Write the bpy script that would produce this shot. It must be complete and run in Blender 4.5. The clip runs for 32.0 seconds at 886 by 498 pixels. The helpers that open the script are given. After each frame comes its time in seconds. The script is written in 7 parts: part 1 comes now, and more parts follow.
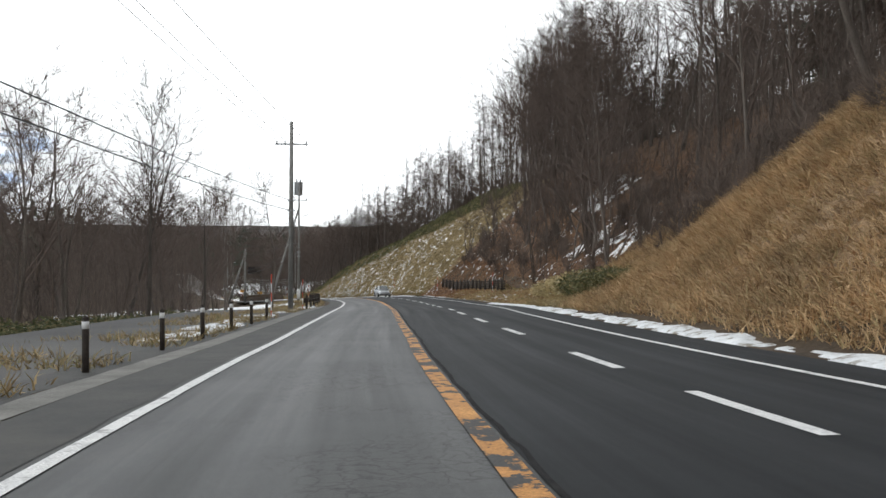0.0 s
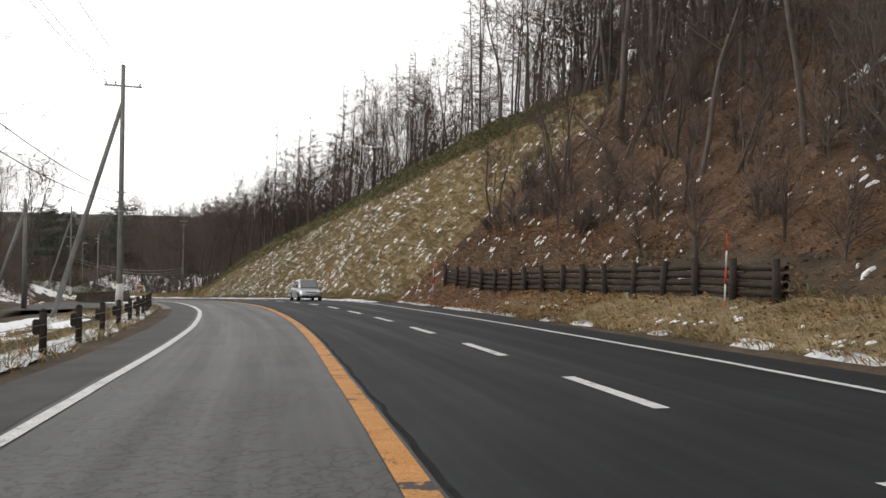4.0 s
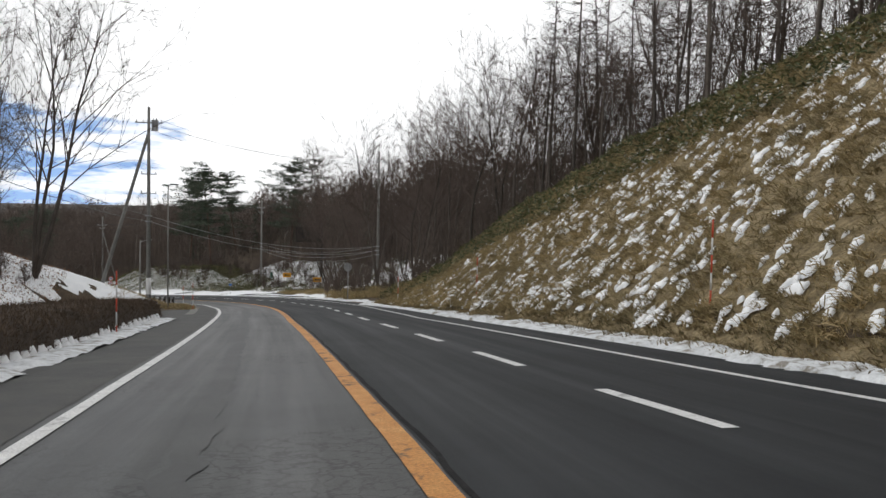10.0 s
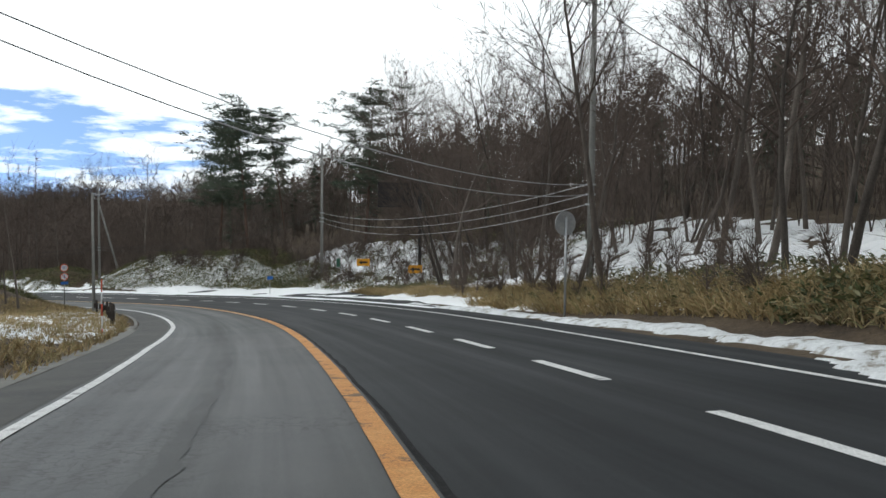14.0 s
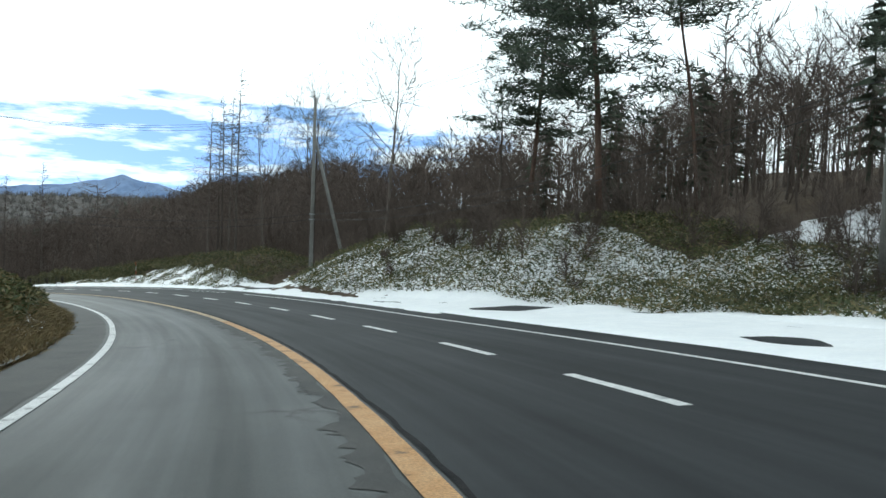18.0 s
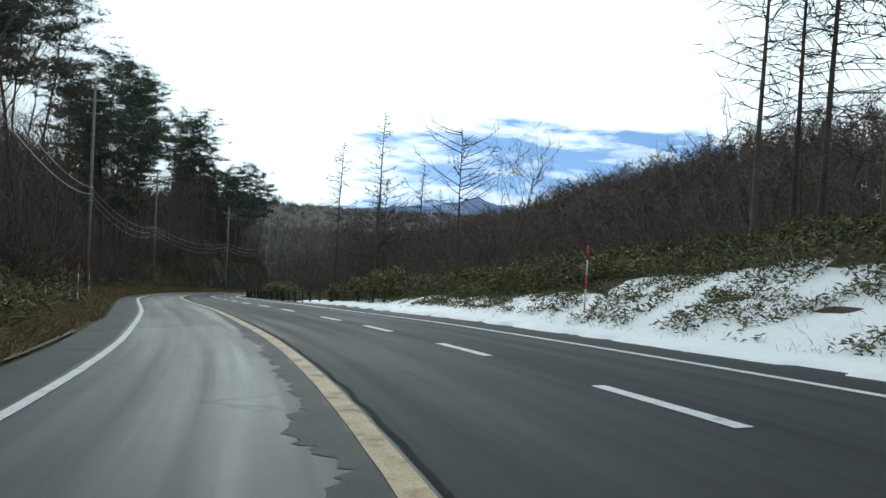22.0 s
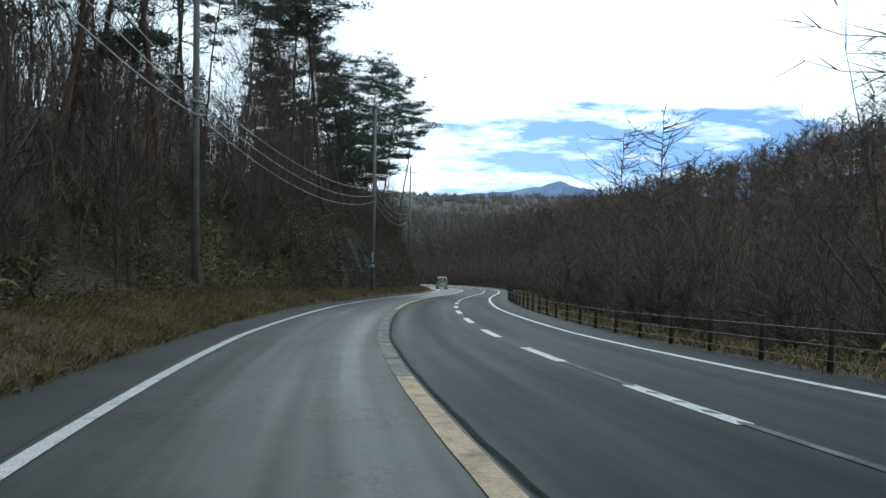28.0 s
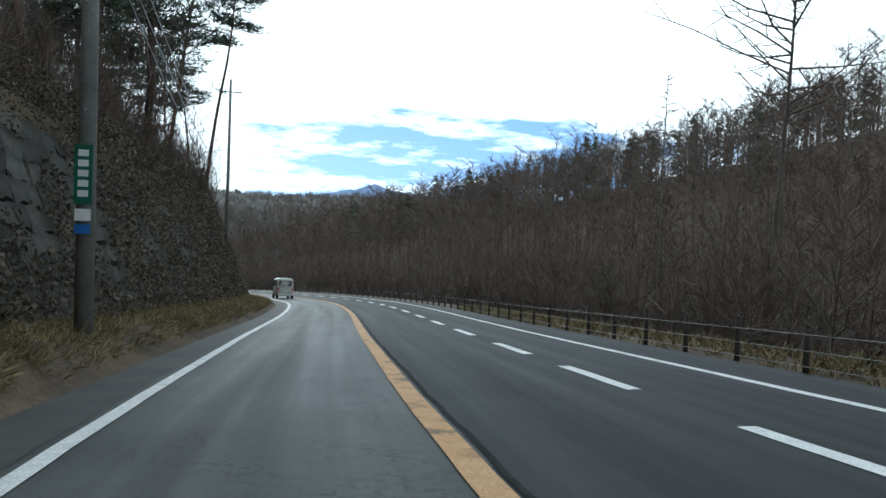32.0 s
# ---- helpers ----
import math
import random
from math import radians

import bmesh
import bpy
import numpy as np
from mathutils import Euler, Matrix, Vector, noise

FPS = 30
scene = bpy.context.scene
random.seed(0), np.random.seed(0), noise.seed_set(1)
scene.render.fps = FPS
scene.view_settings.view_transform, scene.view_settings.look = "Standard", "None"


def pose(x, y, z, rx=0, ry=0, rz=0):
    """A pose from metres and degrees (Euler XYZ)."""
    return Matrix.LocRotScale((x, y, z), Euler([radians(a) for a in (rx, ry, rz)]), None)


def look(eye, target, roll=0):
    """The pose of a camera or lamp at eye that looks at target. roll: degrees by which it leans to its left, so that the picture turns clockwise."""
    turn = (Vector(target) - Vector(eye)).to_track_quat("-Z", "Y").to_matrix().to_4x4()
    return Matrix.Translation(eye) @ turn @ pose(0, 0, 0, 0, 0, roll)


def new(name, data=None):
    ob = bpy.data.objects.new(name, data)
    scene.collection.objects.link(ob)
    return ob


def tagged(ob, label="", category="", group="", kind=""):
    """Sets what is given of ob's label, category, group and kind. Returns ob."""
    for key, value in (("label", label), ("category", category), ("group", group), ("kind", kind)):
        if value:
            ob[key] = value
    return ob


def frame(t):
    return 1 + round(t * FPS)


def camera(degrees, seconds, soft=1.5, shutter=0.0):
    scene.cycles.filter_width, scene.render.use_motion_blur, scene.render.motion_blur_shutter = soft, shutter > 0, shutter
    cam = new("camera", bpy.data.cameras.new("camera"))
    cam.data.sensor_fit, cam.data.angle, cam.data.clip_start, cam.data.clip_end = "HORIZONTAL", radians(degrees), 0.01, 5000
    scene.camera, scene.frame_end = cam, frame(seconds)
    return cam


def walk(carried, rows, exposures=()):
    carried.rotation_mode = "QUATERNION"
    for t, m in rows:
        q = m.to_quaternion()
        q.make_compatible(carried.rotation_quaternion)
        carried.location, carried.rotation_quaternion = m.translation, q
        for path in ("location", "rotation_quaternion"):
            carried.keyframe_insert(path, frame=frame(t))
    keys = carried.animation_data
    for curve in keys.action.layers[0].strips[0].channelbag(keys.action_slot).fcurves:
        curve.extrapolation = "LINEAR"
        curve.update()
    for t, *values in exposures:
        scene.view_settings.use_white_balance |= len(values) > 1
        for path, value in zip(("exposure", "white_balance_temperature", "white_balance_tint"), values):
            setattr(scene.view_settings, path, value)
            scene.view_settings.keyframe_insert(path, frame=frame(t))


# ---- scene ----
# The camera: seconds, eye, yaw to the left of +y, pitch up, roll.
cam = camera(56.86, 32.0, 1.5)
PATH = [
    (0, 0.01, 0.00, 0.00, 3.25, -1.64, 0.60),
    (0.5, -1.39, 6.39, -0.50, 0.07, -1.51, 1.49),
    (1, -2.47, 12.83, -0.99, -2.34, -1.49, 2.09),
    (1.5, -3.31, 19.30, -1.47, -4.10, -1.36, 2.48),
    (2, -3.99, 25.79, -1.91, -4.62, -1.33, 2.57),
    (2.5, -4.67, 32.35, -2.36, -4.56, -1.53, 2.21),
    (3, -5.44, 38.94, -2.84, -3.99, -1.64, 1.97),
    (3.5, -6.28, 45.50, -3.40, -3.14, -1.81, 1.97),
    (5.5, -10.53, 71.45, -5.55, 0.53, -1.58, 1.44),
    (6, -11.85, 77.60, -6.02, 1.80, -1.52, 2.06),
    (6.5, -13.24, 83.63, -6.48, 2.55, -1.51, 2.50),
    (7, -14.70, 89.60, -6.95, 3.40, -1.48, 2.62),
    (7.5, -16.29, 95.52, -7.43, 4.51, -1.66, 2.61),
    (8, -17.97, 101.35, -7.91, 5.75, -1.74, 2.55),
    (8.5, -19.74, 107.11, -8.40, 6.98, -2.03, 2.10),
    (9, -21.65, 112.87, -8.93, 8.43, -2.25, 1.62),
    (9.5, -23.76, 118.67, -9.52, 9.99, -2.42, 1.35),
    (10, -26.10, 124.52, -10.12, 11.30, -2.65, 1.08),
    (10.5, -28.52, 130.45, -10.73, 11.71, -2.89, 0.94),
    (11, -30.92, 136.33, -11.35, 11.73, -2.99, 1.01),
    (11.5, -33.38, 142.23, -11.95, 11.98, -3.03, 1.15),
    (12, -35.85, 148.04, -12.54, 12.42, -2.96, 1.24),
    (12.5, -38.35, 153.77, -13.11, 13.10, -3.02, 1.16),
    (13, -40.92, 159.44, -13.70, 13.84, -3.08, 0.85),
    (13.5, -43.60, 165.10, -14.31, 14.78, -3.04, 0.55),
    (15.5, -56.34, 189.37, -17.16, 18.82, -3.21, 1.80),
    (16, -59.90, 195.34, -17.86, 21.46, -2.91, 2.31),
    (16.5, -63.78, 201.20, -18.54, 24.31, -2.65, 2.55),
    (17, -68.05, 206.97, -19.23, 27.15, -2.66, 2.87),
    (17.5, -72.74, 212.65, -19.91, 30.12, -2.47, 2.63),
    (18, -77.74, 218.07, -20.60, 33.49, -2.48, 2.03),
    (18.5, -83.18, 223.24, -21.32, 36.81, -2.57, 1.87),
    (19, -88.98, 228.20, -22.07, 39.96, -2.48, 1.99),
    (19.5, -95.11, 232.89, -22.76, 42.93, -2.24, 2.40),
    (20, -101.38, 237.24, -23.43, 45.86, -2.18, 2.37),
    (20.5, -107.77, 241.21, -24.06, 48.86, -2.18, 2.73),
    (21, -114.29, 244.79, -24.64, 51.82, -2.03, 3.25),
    (21.5, -121.00, 248.07, -25.22, 54.49, -1.98, 3.40),
    (22, -127.89, 251.05, -25.79, 57.17, -1.85, 3.37),
    (22.5, -134.90, 253.68, -26.38, 60.15, -1.93, 3.35),
    (23, -141.96, 255.88, -27.02, 62.88, -2.13, 3.32),
    (23.5, -148.99, 257.74, -27.68, 65.10, -2.27, 3.01),
    (24, -155.97, 259.36, -28.32, 66.23, -2.28, 3.10),
    (24.5, -162.77, 260.92, -28.94, 66.69, -2.35, 2.86),
    (25, -169.57, 262.41, -29.49, 66.84, -2.34, 2.75),
    (25.5, -176.25, 263.84, -30.08, 66.93, -2.45, 2.37),
    (26, -182.91, 265.32, -30.68, 66.79, -2.45, 2.07),
    (26.5, -189.51, 266.85, -31.30, 65.82, -2.81, 1.80),
    (28.5, -214.60, 273.92, -33.70, 60.90, -2.70, 1.01),
    (29, -220.57, 276.12, -34.26, 58.73, -2.62, 0.68),
    (29.5, -226.47, 278.55, -34.83, 56.49, -2.67, 0.40),
    (30, -232.22, 281.16, -35.40, 54.41, -2.62, 0.66),
    (30.5, -237.84, 283.85, -35.97, 52.77, -2.49, 1.08),
    (31, -243.37, 286.68, -36.53, 51.58, -2.51, 1.54),
    (31.5, -248.85, 289.59, -37.09, 50.59, -2.36, 1.90),
    (32, -254.27, 292.61, -37.64, 49.53, -2.23, 2.23),
]


def aim(x, y, z, yaw, pitch, roll):
    a, b = radians(yaw), radians(pitch)
    way = Vector((-math.sin(a) * math.cos(b), math.cos(a) * math.cos(b), math.sin(b)))
    return look((x, y, z), Vector((x, y, z)) + way, roll)


EXPOSURES = [(0, -0.16, 6350, 8), (2, -0.18, 6600, 10), (6, -0.3, 6750, 11), (9, -0.5, 6550, 10), (13, -0.43, 6400, 9), (15.5, -0.2, 6000, -2), (19, -0.27, 5850, -3), (20.5, -0.3, 5800, -3), (22, -0.62, 5700, -3), (24, -0.78, 5550, -1), (26.5, -0.5, 5500, -2), (29, -0.33, 5500, -2), (32, -0.13, 5550, -3)]
walk(cam, [(t, aim(*row)) for t, *row in PATH], EXPOSURES)

# ---- light: a bright broken overcast, the low sun behind cloud ahead ----
SUN_BEARING, SUN_HEIGHT = 70, 20
world = bpy.data.worlds.new("world")
scene.world = world
world.use_nodes = True
wn, wl = world.node_tree.nodes, world.node_tree.links
wn.clear()
sky = wn.new("ShaderNodeTexSky")
sky.sky_type, sky.sun_disc = "NISHITA", False
sky.sun_elevation, sky.sun_rotation = radians(SUN_HEIGHT), radians(-SUN_BEARING)
sky.air_density, sky.dust_density, sky.altitude = 1.0, 0.3, 900
coords = wn.new("ShaderNodeTexCoord")
# The gaps show the clear deep blue of the higher sky.
raised = wn.new("ShaderNodeVectorMath")
raised.operation = "ADD"
raised.inputs[1].default_value = (0.0, 0.0, 0.55)
wl.new(coords.outputs["Generated"], raised.inputs[0])
wl.new(raised.outputs["Vector"], sky.inputs["Vector"])
squash = wn.new("ShaderNodeMapping")
squash.inputs["Scale"].default_value = (1.6, 1.6, 9.0)
cloud = wn.new("ShaderNodeTexNoise")
cloud.inputs["Scale"].default_value, cloud.inputs["Detail"].default_value, cloud.inputs["Roughness"].default_value = 4.6, 9, 0.62
apart = wn.new("ShaderNodeSeparateXYZ")
band = wn.new("ShaderNodeMapRange")
band.inputs["From Min"].default_value, band.inputs["From Max"].default_value = 0.1, 0.21
band.inputs["To Min"].default_value, band.inputs["To Max"].default_value = 0.0, 0.62
cover = wn.new("ShaderNodeMath")
cover.operation = "ADD"
# The gaps in the cloud lie low over the valley, some way right of the sun.
valley = wn.new("ShaderNodeVectorMath")
valley.operation = "DOT_PRODUCT"
gap_a = radians(47)
valley.inputs[1].default_value = (-math.sin(gap_a), math.cos(gap_a), 0.0)
side = wn.new("ShaderNodeMapRange")
side.inputs["From Min"].default_value, side.inputs["From Max"].default_value = 0.92, 0.985
side.inputs["To Min"].default_value, side.inputs["To Max"].default_value = 0.35, -0.09
cover2 = wn.new("ShaderNodeMath")
cover2.operation = "ADD"
ramp = wn.new("ShaderNodeValToRGB")
ramp.color_ramp.elements[0].position, ramp.color_ramp.elements[0].color = 0.42, (0, 0, 0, 1)
ramp.color_ramp.elements[1].position, ramp.color_ramp.elements[1].color = 0.56, (1, 1, 1, 1)
blue = wn.new("ShaderNodeBackground")
blue.inputs["Strength"].default_value = 0.34
white = wn.new("ShaderNodeBackground")
white.inputs["Color"].default_value, white.inputs["Strength"].default_value = (0.98, 0.99, 1.0, 1), 1.25
glow = wn.new("ShaderNodeVectorMath")
glow.operation = "DOT_PRODUCT"
glow_b, glow_h = radians(SUN_BEARING), radians(8)
glow.inputs[1].default_value = (-math.sin(glow_b) * math.cos(glow_h), math.cos(glow_b) * math.cos(glow_h), math.sin(glow_h))
glow_range = wn.new("ShaderNodeMapRange")
glow_range.inputs["From Min"].default_value, glow_range.inputs["From Max"].default_value = -0.3, 1.0
glow_range.inputs["To Min"].default_value, glow_range.inputs["To Max"].default_value = 1.5, 2.0
zenith = wn.new("ShaderNodeMapRange")
zenith.inputs["From Min"].default_value, zenith.inputs["From Max"].default_value = 0.3, 0.8
zenith.inputs["To Min"].default_value, zenith.inputs["To Max"].default_value = 1.0, 0.65
glow_all = wn.new("ShaderNodeMath")
glow_all.operation = "MULTIPLY"
both = wn.new("ShaderNodeMixShader")
out = wn.new("ShaderNodeOutputWorld")
wl.new(coords.outputs["Generated"], squash.inputs["Vector"])
wl.new(squash.outputs["Vector"], cloud.inputs["Vector"])
wl.new(coords.outputs["Generated"], apart.inputs["Vector"])
wl.new(coords.outputs["Generated"], valley.inputs[0])
wl.new(valley.outputs["Value"], side.inputs["Value"])
wl.new(apart.outputs["Z"], band.inputs["Value"])
wl.new(cloud.outputs["Fac"], cover.inputs[0])
wl.new(band.outputs["Result"], cover.inputs[1])
wl.new(cover.outputs["Value"], cover2.inputs[0])
wl.new(side.outputs["Result"], cover2.inputs[1])
wl.new(cover2.outputs["Value"], ramp.inputs["Fac"])
wl.new(sky.outputs["Color"], blue.inputs["Color"])
wl.new(ramp.outputs["Color"], both.inputs["Fac"])
wl.new(blue.outputs["Background"], both.inputs[1])
wl.new(white.outputs["Background"], both.inputs[2])
wl.new(coords.outputs["Generated"], glow.inputs[0])
wl.new(glow.outputs["Value"], glow_range.inputs["Value"])
wl.new(apart.outputs["Z"], zenith.inputs["Value"])
wl.new(glow_range.outputs["Result"], glow_all.inputs[0])
wl.new(zenith.outputs["Result"], glow_all.inputs[1])
wl.new(glow_all.outputs["Value"], white.inputs["Strength"])
wl.new(both.outputs["Shader"], out.inputs["Surface"])

lamp = bpy.data.lights.new("sun", "SUN")
lamp.energy, lamp.angle, lamp.color = 0.9, radians(14), (1.0, 0.95, 0.87)
sun = new("sun", lamp)
sb, sh = radians(SUN_BEARING), radians(SUN_HEIGHT)
sun.matrix_world = look(
    (0, 0, 60), (math.sin(sb) * math.cos(sh), -math.cos(sb) * math.cos(sh), 60 - math.sin(sh)))

# ---- materials ----


def material(name, base, rough=0.8, metal=0.0, spec=0.4):
    m = bpy.data.materials.new(name)
    m.use_nodes = True
    b = m.node_tree.nodes["Principled BSDF"]
    b.inputs["Base Color"].default_value = (*base, 1)
    b.inputs["Roughness"].default_value, b.inputs["Metallic"].default_value = rough, metal
    b.inputs["Specular IOR Level"].default_value = spec
    return m


def noise_node(m, scale, detail=4, rough=0.6, stretch=None, source="Object"):
    n, l = m.node_tree.nodes, m.node_tree.links
    tex = n.new("ShaderNodeTexNoise")
    tex.inputs["Scale"].default_value, tex.inputs["Detail"].default_value, tex.inputs["Roughness"].default_value = scale, detail, rough
    c = n.new("ShaderNodeTexCoord")
    if stretch:
        mp = n.new("ShaderNodeMapping")
        mp.inputs["Scale"].default_value = stretch
        l.new(c.outputs[source], mp.inputs["Vector"])
        l.new(mp.outputs["Vector"], tex.inputs["Vector"])
    else:
        l.new(c.outputs[source], tex.inputs["Vector"])
    return tex


def mix_in(m, color_from, stops):
    """A colour ramp driven by a socket."""
    n, l = m.node_tree.nodes, m.node_tree.links
    r = n.new("ShaderNodeValToRGB")
    e = r.color_ramp.elements
    while len(e) < len(stops):
        e.new(0.5)
    for k, (p, c) in enumerate(stops):
        e[k].position, e[k].color = p, (*c, 1)
    l.new(color_from, r.inputs["Fac"])
    return r


def blend(m, fac, a, b, mode="MIX"):
    n, l = m.node_tree.nodes, m.node_tree.links
    x = n.new("ShaderNodeMix")
    x.data_type, x.blend_type = "RGBA", mode
    if isinstance(fac, float):
        x.inputs[0].default_value = fac
    else:
        l.new(fac, x.inputs[0])
    for sock, v in ((x.inputs[6], a), (x.inputs[7], b)):
        if isinstance(v, tuple):
            sock.default_value = (*v, 1)
        else:
            l.new(v, sock)
    return x.outputs[2]


def bump(m, height, strength=0.4, distance=0.02):
    n, l = m.node_tree.nodes, m.node_tree.links
    b = n.new("ShaderNodeBump")
    b.inputs["Strength"].default_value, b.inputs["Distance"].default_value = strength, distance
    l.new(height, b.inputs["Height"])
    l.new(b.outputs["Normal"], n["Principled BSDF"].inputs["Normal"])


def mottled(name, stops, scale=1.0, rough=0.85, metal=0.0, fine=30.0, relief=0.3, depth=0.02, grain=0.35, spec=0.3, stretch=None):
    """Two scales of variation: broad stains from the ramp, fine grain over them, and relief."""
    m = material(name, stops[0][1], rough, metal, spec)
    l = m.node_tree.links
    broad, small = noise_node(m, scale, 5, 0.65, stretch), noise_node(m, fine, 4, 0.7)
    r = mix_in(m, broad.outputs["Fac"], stops)
    g = mix_in(m, small.outputs["Fac"], [(0.3, (1 - grain,) * 3), (0.7, (1 + grain,) * 3)])
    l.new(blend(m, 1.0, r.outputs["Color"], g.outputs["Color"], "MULTIPLY"), m.node_tree.nodes["Principled BSDF"].inputs["Base Color"])
    bump(m, small.outputs["Fac"], relief, depth)
    return m


def varied(m, low=0.6, high=1.4, island=False):
    """Scale the base colour by a random value per object, or per loose piece."""
    n, l = m.node_tree.nodes, m.node_tree.links
    b = n["Principled BSDF"].inputs["Base Color"]
    info = n.new("ShaderNodeNewGeometry" if island else "ShaderNodeObjectInfo")
    r = mix_in(m, info.outputs["Random Per Island" if island else "Random"], [(0, (low,) * 3), (1, (high,) * 3)])
    old = b.links[0].from_socket if b.links else tuple(b.default_value)[:3]
    l.new(blend(m, 1.0, old, r.outputs["Color"], "MULTIPLY"), b)
    return m


def leafy(name, stops, rough=0.6):
    """Leaves and blades: colour by loose piece."""
    m = material(name, stops[0][1], rough, 0, 0.25)
    geo = m.node_tree.nodes.new("ShaderNodeNewGeometry")
    r = mix_in(m, geo.outputs["Random Per Island"], stops)
    patch = noise_node(m, 0.5, 3)
    p = mix_in(m, patch.outputs["Fac"], [(0.3, (0.7, 0.72, 0.7)), (0.7, (1.25, 1.2, 1.1))])
    m.node_tree.links.new(blend(m, 1.0, r.outputs["Color"], p.outputs["Color"], "MULTIPLY"), m.node_tree.nodes["Principled BSDF"].inputs["Base Color"])
    return m


M_OLD = mottled("old_asphalt", [(0.3, (0.036, 0.038, 0.039)), (0.5, (0.05, 0.052, 0.053)), (0.75, (0.066, 0.066, 0.065))], 0.35, 0.6, fine=60, relief=0.35, depth=0.006, spec=0.4)
M_NEW = mottled("new_asphalt", [(0.3, (0.0135, 0.0152, 0.0175)), (0.7, (0.0215, 0.024, 0.027))], 0.4, 0.75, fine=80, relief=0.3, depth=0.005, spec=0.22)


def cracked(m, scale, amount, stretch):
    """Dark branching cracks, in patches where the surface has failed."""
    n, l = m.node_tree.nodes, m.node_tree.links
    base = n["Principled BSDF"].inputs["Base Color"]
    old = base.links[0].from_socket
    c = n.new("ShaderNodeTexCoord")
    warp = noise_node(m, 1.2, 4)
    add = n.new("ShaderNodeMixRGB")
    add.blend_type = "LINEAR_LIGHT"
    add.inputs[0].default_value = 0.5
    l.new(c.outputs["Object"], add.inputs[1])
    l.new(warp.outputs["Color"], add.inputs[2])
    v = n.new("ShaderNodeTexVoronoi")
    v.feature = "DISTANCE_TO_EDGE"
    v.inputs["Scale"].default_value = scale
    l.new(add.outputs[0], v.inputs["Vector"])
    thin = mix_in(m, v.outputs["Distance"], [(0.0, (1, 1, 1)), (0.075, (0, 0, 0))])
    where = mix_in(m, noise_node(m, 0.3, 3).outputs["Fac"], [(amount, (0, 0, 0)), (amount + 0.08, (1, 1, 1))])
    mask = blend(m, 1.0, thin.outputs["Color"], where.outputs["Color"], "MULTIPLY")
    l.new(blend(m, mask, old, (0.012, 0.012, 0.012)), base)


M_DAMP = mottled("damp_asphalt", [(0.3, (0.035, 0.038, 0.038)), (0.5, (0.048, 0.052, 0.051)), (0.75, (0.066, 0.069, 0.066))], 0.3, 0.62, fine=60, relief=0.3, depth=0.005, spec=0.36)
M_AGED = mottled("aged_asphalt", [(0.3, (0.028, 0.031, 0.031)), (0.5, (0.042, 0.045, 0.045)), (0.75, (0.062, 0.064, 0.062))], 0.45, 0.64, fine=45, relief=0.5, depth=0.008, grain=0.45, spec=0.34)
cracked(M_OLD, 4.6, 0.47, None)
cracked(M_AGED, 4.0, 0.5, None)
cracked(M_DAMP, 0.8, 0.56, None)
def streaked(m, low, high):
    """Worn streaks that run along the lane."""
    n, l = m.node_tree.nodes, m.node_tree.links
    b = n["Principled BSDF"]
    base, rough = b.inputs["Base Color"], b.inputs["Roughness"]
    old = base.links[0].from_socket
    lengthwise = noise_node(m, 1.0, 4, 0.6, (1.5, 0.035, 1.0), "UV")
    blotch = noise_node(m, 0.22, 5, 0.7)
    r = mix_in(m, lengthwise.outputs["Fac"], [(0.3, (low,) * 3), (0.7, (high,) * 3)])
    q = mix_in(m, blotch.outputs["Fac"], [(0.35, (0.86,) * 3), (0.68, (1.12,) * 3)])
    l.new(blend(m, 1.0, blend(m, 1.0, old, r.outputs["Color"], "MULTIPLY"), q.outputs["Color"], "MULTIPLY"), base)
    mr = n.new("ShaderNodeMapRange")
    mr.inputs["From Min"].default_value, mr.inputs["From Max"].default_value = 0.3, 0.7
    mr.inputs["To Min"].default_value, mr.inputs["To Max"].default_value = rough.default_value + 0.08, rough.default_value - 0.1
    l.new(lengthwise.outputs["Fac"], mr.inputs["Value"])
    l.new(mr.outputs["Result"], rough)


streaked(M_OLD, 0.8, 1.18)
streaked(M_DAMP, 0.72, 1.2)
streaked(M_NEW, 0.85, 1.2)
streaked(M_AGED, 0.72, 1.28)
M_SHOULDER = mottled("shoulder_asphalt", [(0.3, (0.035, 0.036, 0.037)), (0.7, (0.07, 0.068, 0.064))], 0.8, 0.75, fine=60)
M_LOT = mottled("lot_asphalt", [(0.3, (0.06, 0.06, 0.06)), (0.7, (0.1, 0.098, 0.094))], 0.3, 0.75, fine=50)
M_GUTTER = mottled("gutter_concrete", [(0.3, (0.12, 0.118, 0.11)), (0.7, (0.22, 0.215, 0.2))], 1.2, 0.85, fine=40)
M_CONCRETE = mottled("pole_concrete", [(0.3, (0.17, 0.168, 0.16)), (0.7, (0.27, 0.265, 0.25))], 1.5, 0.85, fine=40)
M_WHITE = mottled("road_paint_white", [(0.32, (0.3, 0.3, 0.3)), (0.42, (0.6, 0.6, 0.6)), (0.7, (0.72, 0.72, 0.71))], 4.0, 0.7, fine=40, relief=0.2, depth=0.003)
M_PALE = mottled("road_paint_faded", [(0.34, (0.2, 0.16, 0.11)), (0.46, (0.42, 0.31, 0.18)), (0.75, (0.52, 0.42, 0.29))], 2.0, 0.7, fine=40, relief=0.2, depth=0.003)
M_WORNPALE = mottled("road_paint_trace", [(0.36, (0.05, 0.05, 0.048)), (0.5, (0.15, 0.14, 0.125)), (0.75, (0.27, 0.245, 0.205))], 2.0, 0.75, fine=40, relief=0.2, depth=0.003)
